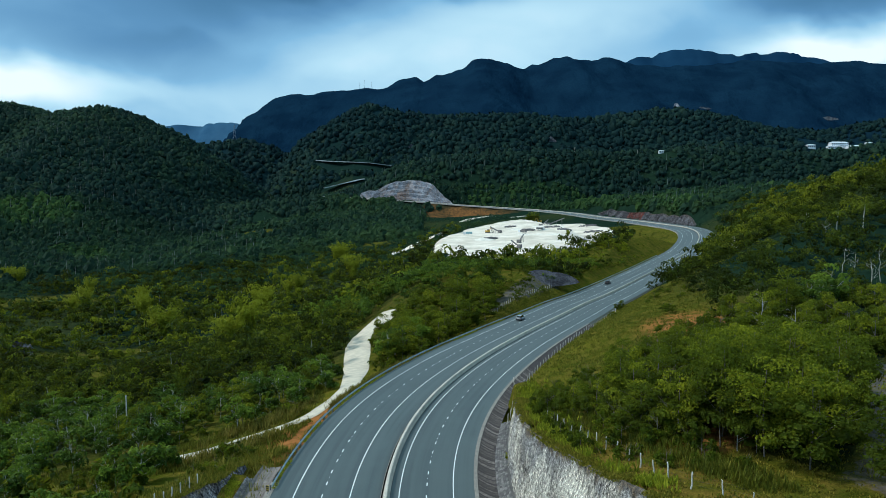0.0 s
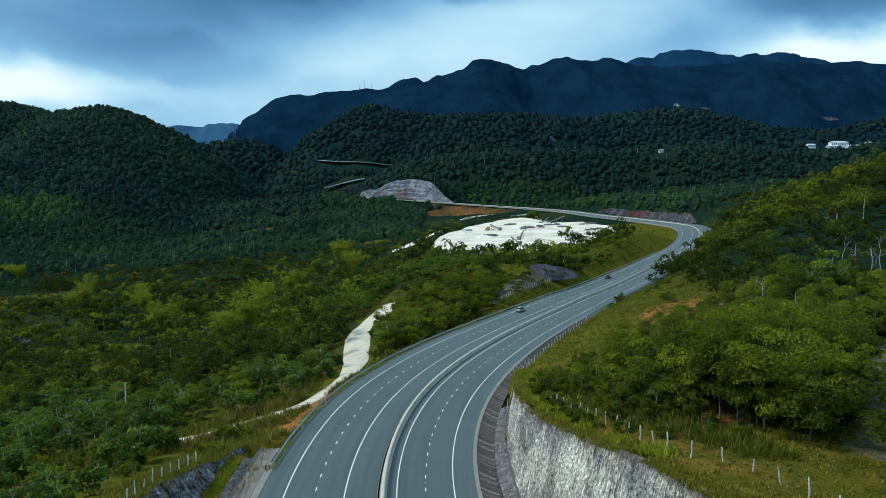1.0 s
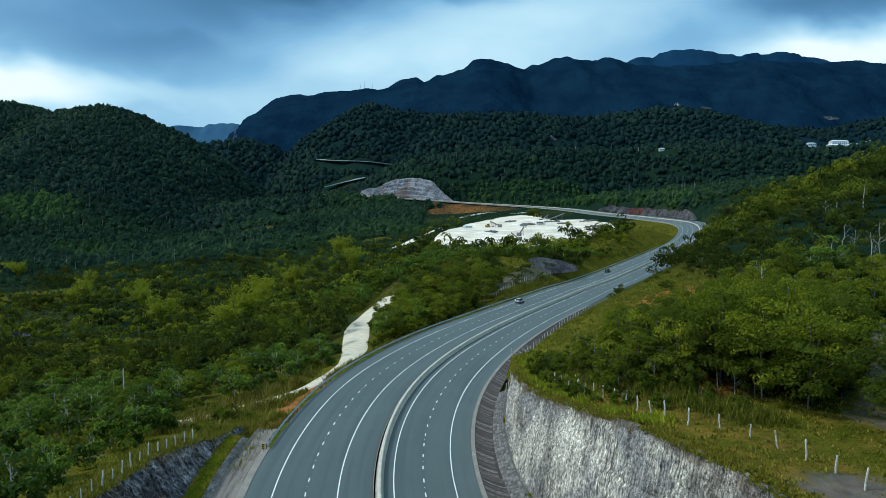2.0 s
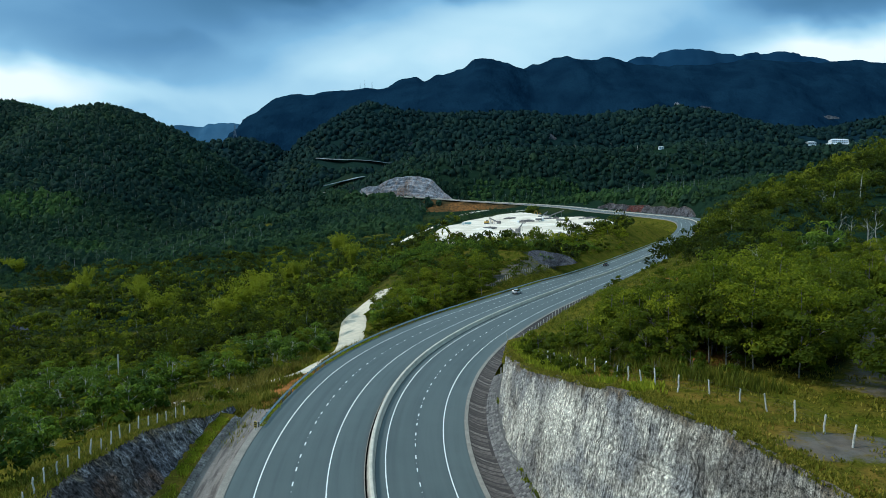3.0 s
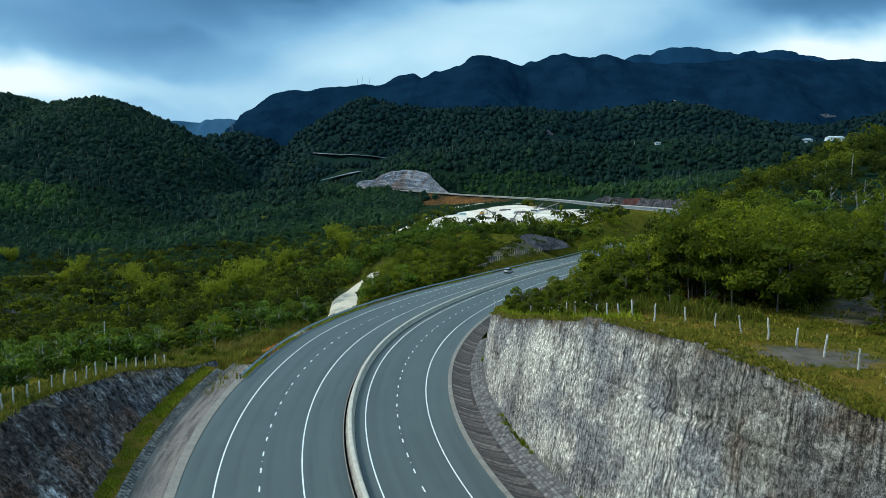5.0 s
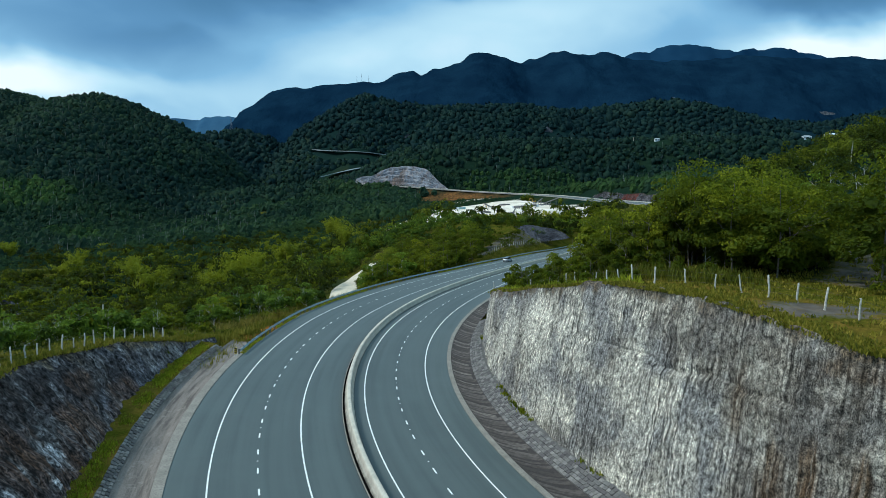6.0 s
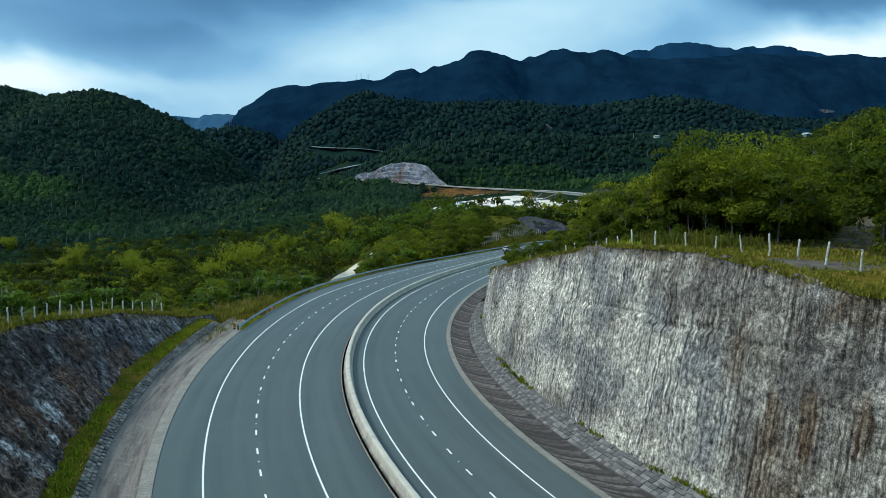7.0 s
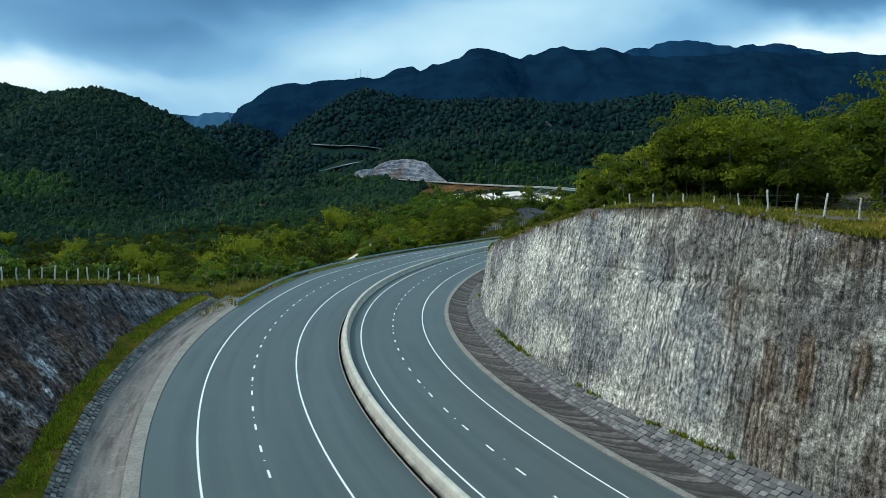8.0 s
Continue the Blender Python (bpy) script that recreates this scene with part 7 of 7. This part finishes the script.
for i in range(12):
    a, q = hr.uniform(0, 6.28), hr.uniform(0.1, 0.9)
    heap(75 + 0.28 * 160 * q * math.sin(a) + 45 * q * math.cos(a), 610 + 160 * q * math.sin(a), hr.uniform(4, 10), hr.uniform(0.5, 1.5), i, "pale heap of crushed chalk")


# ---- bamboo and palms ----
def bamboo_kind(seed, h):
    rng = np.random.default_rng(seed)
    b = tagged(new("bamboo_clump"), "yellow-green bamboo clump with arching plumes", "bamboo", "bamboo")
    parts, C, N, T = [], [], [], []
    for i in range(26):
        a, lean = rng.uniform(0, 6.28), rng.uniform(0.12, 0.5)
        L = h * rng.uniform(0.75, 1.1)
        d = np.array([math.cos(a), math.sin(a), 0])
        base = d * rng.uniform(0, 1.0)
        pts = [base, base + d * L * lean * 0.25 + np.array([0, 0, L * 0.5]), base + d * L * lean * 0.7 + np.array([0, 0, L * 0.85]), base + d * L * lean * 1.2 + np.array([0, 0, L * 0.92])]
        parts.append(tube(pts, [0.09, 0.07, 0.04, 0.01], 4))
        P = np.array(pts)
        t = rng.uniform(0.06, 1.0, 60) ** 0.8
        q = np.stack([np.interp(t, (0, 0.45, 0.8, 1), P[:, k]) for k in range(3)], -1) + rng.normal(0, 0.55, (60, 3))
        C.append(q)
        N.append(d + rng.normal(0, 0.7, (60, 3)) + np.array([0, 0, 0.5]))
        T.append(np.repeat(np.clip(0.5 + rng.normal(0, 0.12) + 0.3 * (t - 0.6), 0, 1), 4))
    V, F = joined(parts)
    tagged(thing("stalk", V, F, M_BAMBOO, parent=b, attrs={"tint": np.full(len(V), 0.4)}), kind="stuff")
    V, F = leaves(rng, np.concatenate(C), np.concatenate(N), 1.0, 0.32)
    tagged(thing("foliage", V, F, M_BAMBOO, parent=b, attrs={"tint": np.concatenate(T)}), kind="stuff")
    return b


BAMBOO = [bamboo_kind(600, 13.0), bamboo_kind(601, 11.0)]
brng = random.Random(9)
BAMBOO_AT = [(-196, 462), (-206, 482), (-188, 436), (-181, 426), (-143, 358), (-150, 364), (-228, 448), (-238, 452), (-88, 583), (-82, 578), (-88, 294), (-94, 301), (-84, 303),
             (-99, 396), (-105, 402), (-99, 451), (-92, 447), (-360, 600), (-372, 606), (-300, 640), (-60, 470), (-125, 520), (-260, 520)]
for x, y in BAMBOO_AT[2:]:
    plant(BAMBOO, [(x, y)], brng, (0.9, 1.5))
for ob, (x, y) in zip(BAMBOO, BAMBOO_AT):
    ob.matrix_basis = Matrix.Translation((x, y, float(ground_z(x, y))))


def palm_kind(seed, h):
    rng = np.random.default_rng(seed)
    p = tagged(new("palm_tree"), "coconut palm with drooping yellow-green fronds", "palm", "palms")
    V, F = tube([(0, 0, -0.3), (0.2, 0.1, h * 0.5), (0.5, 0.1, h)], [0.2, 0.15, 0.11], 7)
    thing("trunk", V, F, M_PALEBARK, parent=p, smooth=True)
    for i in range(15):
        a, el = i * 2.4 + rng.uniform(-0.2, 0.2), rng.uniform(-0.2, 0.9)
        d = np.array([math.cos(a), math.sin(a), 0])
        top, L = np.array([0.5, 0.1, h]), rng.uniform(2.6, 3.6)
        t = np.linspace(0, 1, 9)
        R = top + d * (L * t)[:, None] + np.array([0, 0, 1.0])[None] * (L * (el * t - 0.75 * t * t))[:, None]
        side = np.cross(d, (0, 0, 1))
        parts = []
        for s in (-1, 1):
            w = 0.75 * np.sin(np.pi * np.clip(t * 0.92 + 0.08, 0, 1)) ** 0.6
            for k in range(8):
                m = (R[k] + R[k + 1]) / 2
                tip = m + side * s * w[k] + d * 0.25 + np.array([0, 0, -0.25])
                parts.append((np.array([R[k], R[k] * 0.4 + R[k + 1] * 0.6, tip, tip - d * 0.08]), np.array([(0, 1, 2, 3)])))
        V, F = joined(parts)
        thing("frond", V, F, M_LEAF, parent=p, attrs={"tint": np.full(len(V), rng.uniform(0.2, 0.8))})
    return p


PALMS = [palm_kind(700, 7.5), palm_kind(701, 6.0)]
for ob, (x, y) in zip(PALMS, ((122, 206), (116, 209))):
    ob.matrix_basis = Matrix.Translation((x, y, float(ground_z(x, y))))
plant(PALMS, [(133, 207)], brng, (0.7, 0.8))


# ---- grass and weeds ----
def tufts(name, P, height, mat, label, seed, blades=7, width=0.07, spread=0.25):
    """Tufts of bent blades as one mesh."""
    rng = np.random.default_rng(seed)
    P = np.asarray(P, float)
    n = len(P) * blades
    B = np.repeat(P, blades, 0) + np.c_[rng.normal(0, spread, (n, 2)), np.zeros(n)]
    h = height * np.repeat(rng.uniform(0.5, 1.3, len(P)), blades) * rng.uniform(0.6, 1.2, n)
    a = rng.uniform(0, 2 * math.pi, n)
    d = np.c_[np.cos(a), np.sin(a), np.zeros(n)]
    s = np.c_[-np.sin(a), np.cos(a), np.zeros(n)] * (width * rng.uniform(0.7, 1.4, n))[:, None]
    lean = (h * rng.uniform(0.15, 0.55, n))[:, None]
    up = np.array([0, 0, 1.0]) * h[:, None]
    V = np.stack([B - s * 0.6 - up * 0.05, B + d * lean * 0.3 + up * 0.45 + s, B + d * lean + up, B + d * lean * 0.3 + up * 0.45 - s], 1)
    F = np.arange(4 * n).reshape(n, 4)
    tint = np.repeat(np.clip(np.repeat(rng.uniform(0.05, 0.95, len(P)), blades) + rng.normal(0, 0.1, n), 0, 1), 4)
    return thing(name, V.reshape(-1, 3), F, mat, label, "grass", kind="stuff", attrs={"tint": tint})


def on_ground(xy):
    xy = np.asarray(xy, float)
    return np.c_[xy, ground_z(xy[:, 0], xy[:, 1])]


grng = np.random.default_rng(33)
s = grng.uniform(-40, 98, 5200)
rim = on_road(s, 18.5 + 0.195 * np.interp(s, *CLIFF_CAP) + 0.05 + np.abs(grng.normal(0, 1.1, len(s))))
rim = on_ground(rim[:, :2])
rim[:, 2] = np.maximum(rim[:, 2], on_road(s, 18.5)[:, 2] + np.interp(s, CLIFF_S, CLIFF_H) - 0.05)
tufts("rim_grass", rim[value_noise(s, s * 0, 2.2, 8) > -0.5], 0.27, M_DRY, "dry yellow-green grass along the cliff's rim", 1)
s = grng.uniform(-20, 60, 4200)
rim = on_road(s, -(18.9 + 0.72 * np.interp(s, *BANK_CAP) + 0.1 + np.abs(grng.normal(0, 2.0, len(s)))))
rim = on_ground(rim[:, :2])
rim[:, 2] = np.maximum(rim[:, 2], on_road(s, -18.9)[:, 2] + np.interp(s, BANK_S, BANK_H) - 0.05)
tufts("bank_grass", rim, 0.42, M_GRASS, "yellow-green grass on top of the rock bank", 2)
x, y = grng.uniform(18, 70, 9000), grng.uniform(30, 110, 9000)
keep = ((pad_mask(x, y) < 0.35) | (grng.uniform(0, 1, 9000) < 0.22)) & clear_of_road(x, y, 22.5, 22) & (grng.uniform(0, 1, 9000) < 0.62)
tufts("meadow_grass", on_ground(np.c_[x, y][keep]), 0.30, M_DRY, "rough grass on the cliff top", 3, 6)
s, o = grng.uniform(92, 230, 4200), grng.uniform(17.5, 52, 4200)
xy = on_road(s, o)[:, :2]
tufts("slope_grass", on_ground(xy), 0.45, M_GRASS, "rough grass on the slope above the road", 4, 6, 0.09, 0.35)
s = grng.uniform(-40, 54, 2600)
keep = value_noise(s, s * 0, 3.0, 12) + 0.7 * grng.uniform(-0.8, 0.8, len(s)) > -0.05
p = on_road(s, grng.uniform(-19.3, -18.15, len(s)), 0.66)[keep]
s = grng.uniform(54, 230, 1500)
p2 = on_road(s, grng.uniform(-13.95, -13.45, len(s)), -0.05)
tufts("rail_weeds", p2[value_noise(s, s * 0, 6.0, 17) > -0.25], 0.34, M_VERGE, "short green weeds under the guard rail", 11, 6, 0.05, 0.12)
tufts("verge_weeds", p, 0.38, M_VERGE, "green weeds at the foot of the rock bank", 5, 8, 0.06, 0.2)
s = grng.uniform(-30, 70, 420)
p = on_road(s, grng.uniform(18.3, 18.8, len(s)), 0.9)
tufts("foot_weeds", p[value_noise(s, s * 0, 5, 3) > 0.0], 0.4, M_LEAF, "green weeds at the foot of the cliff", 6, 8, 0.06, 0.2)
s = grng.uniform(14, 100, 2600)
o = 18.6 + 0.195 * np.interp(s, *CLIFF_CAP) + np.abs(grng.normal(0, 2.6, len(s)))
keep = value_noise(s, o, 3.5, 41) + 0.4 * grng.uniform(-1, 1, len(s)) > 0.0
tufts("edge_weeds", on_ground(on_road(s, o)[keep][:, :2]), 0.75, M_VERGE, "rank green weeds and low scrub along the cliff's edge", 12, 8, 0.09, 0.35)
s = grng.uniform(60, 260, 3600)
o = -14.3 - np.abs(grng.normal(0, 1, len(s))) * np.interp(s, [54, 70, 120, 260], [4.5, 3.0, 2.5, 4.0])
bare = (s > 68) & (s < 98) & (o < -14.8) & (o > -20.0)
tufts("roadside_grass", on_ground(on_road(s, o)[~bare][:, :2]), 0.7, M_GRASS, "long grass on the road's embankment", 7, 7, 0.06, 0.3)
fx = np.array([(27.5, 60), (24.5, 64), (21.5, 71), (18.5, 84), (16.0, 97)], float)
t = grng.uniform(0, 1, 420)
q = np.c_[np.interp(t, np.linspace(0, 1, 5), fx[:, 0]), np.interp(t, np.linspace(0, 1, 5), fx[:, 1])] + grng.normal(0, 1.2, (420, 2)) + np.array([1.2, 0.8])
tufts("reeds", on_ground(q), 1.1, M_GRASS, "tall yellowish reeds at the thicket's edge", 9, 9, 0.05, 0.3)
x, y = grng.uniform(-60, -24, 5000), grng.uniform(84, 170, 5000)
ss, oo = road_coords(x, y)
keep = (oo < -17) & (track_distance(x, y) > 4.2) & (track_distance(x, y) < 11)
tufts("track_grass", on_ground(np.c_[x, y][keep]), 0.9, M_GRASS, "tall reedy grass beside the chalk track", 8, 9, 0.07, 0.35)


keep = (oo < -15.5) & (oo > -25.5) & (y < 142) & (track_distance(x, y) > 2.8) & ~((ss > 68) & (ss < 98) & (oo > -20.0))
tufts("bank_reeds", on_ground(np.c_[x, y][keep]), 1.15, M_GRASS, "tall reeds between the road and the chalk track", 10, 8, 0.06, 0.4)


near_side = (oo > -33) & (oo < -16) & (y < 146) & (track_distance(x, y) > 3.4) & (track_distance(x, y) < 8.5) & ~((ss > 68) & (ss < 98) & (oo > -20.0)) & (value_noise(x, y, 5, 44) > -0.35)
tufts("tall_reeds", on_ground(np.c_[x, y][near_side]), 1.9, M_REED, "tall brownish reeds hiding the foot of the chalk track", 12, 10, 0.06, 0.4)
s = grng.uniform(92, 134, 420)
tufts("rail_reeds", on_ground(on_road(s, grng.uniform(-17.6, -15.0, len(s)))[:, :2]), 1.25, M_REED, "reeds between the guard rail and the chalk track", 13, 9, 0.06, 0.35)

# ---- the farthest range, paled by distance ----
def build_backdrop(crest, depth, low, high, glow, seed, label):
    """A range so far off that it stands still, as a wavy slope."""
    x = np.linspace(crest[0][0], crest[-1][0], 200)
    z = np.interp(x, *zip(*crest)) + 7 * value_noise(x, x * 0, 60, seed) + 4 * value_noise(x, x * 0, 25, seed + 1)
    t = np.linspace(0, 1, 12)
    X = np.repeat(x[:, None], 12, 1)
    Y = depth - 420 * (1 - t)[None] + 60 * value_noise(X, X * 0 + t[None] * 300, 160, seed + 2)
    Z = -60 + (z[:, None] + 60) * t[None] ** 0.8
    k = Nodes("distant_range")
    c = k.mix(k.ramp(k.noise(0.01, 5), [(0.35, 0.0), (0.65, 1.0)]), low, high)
    # the slope glows in its own blue to stand for air haze
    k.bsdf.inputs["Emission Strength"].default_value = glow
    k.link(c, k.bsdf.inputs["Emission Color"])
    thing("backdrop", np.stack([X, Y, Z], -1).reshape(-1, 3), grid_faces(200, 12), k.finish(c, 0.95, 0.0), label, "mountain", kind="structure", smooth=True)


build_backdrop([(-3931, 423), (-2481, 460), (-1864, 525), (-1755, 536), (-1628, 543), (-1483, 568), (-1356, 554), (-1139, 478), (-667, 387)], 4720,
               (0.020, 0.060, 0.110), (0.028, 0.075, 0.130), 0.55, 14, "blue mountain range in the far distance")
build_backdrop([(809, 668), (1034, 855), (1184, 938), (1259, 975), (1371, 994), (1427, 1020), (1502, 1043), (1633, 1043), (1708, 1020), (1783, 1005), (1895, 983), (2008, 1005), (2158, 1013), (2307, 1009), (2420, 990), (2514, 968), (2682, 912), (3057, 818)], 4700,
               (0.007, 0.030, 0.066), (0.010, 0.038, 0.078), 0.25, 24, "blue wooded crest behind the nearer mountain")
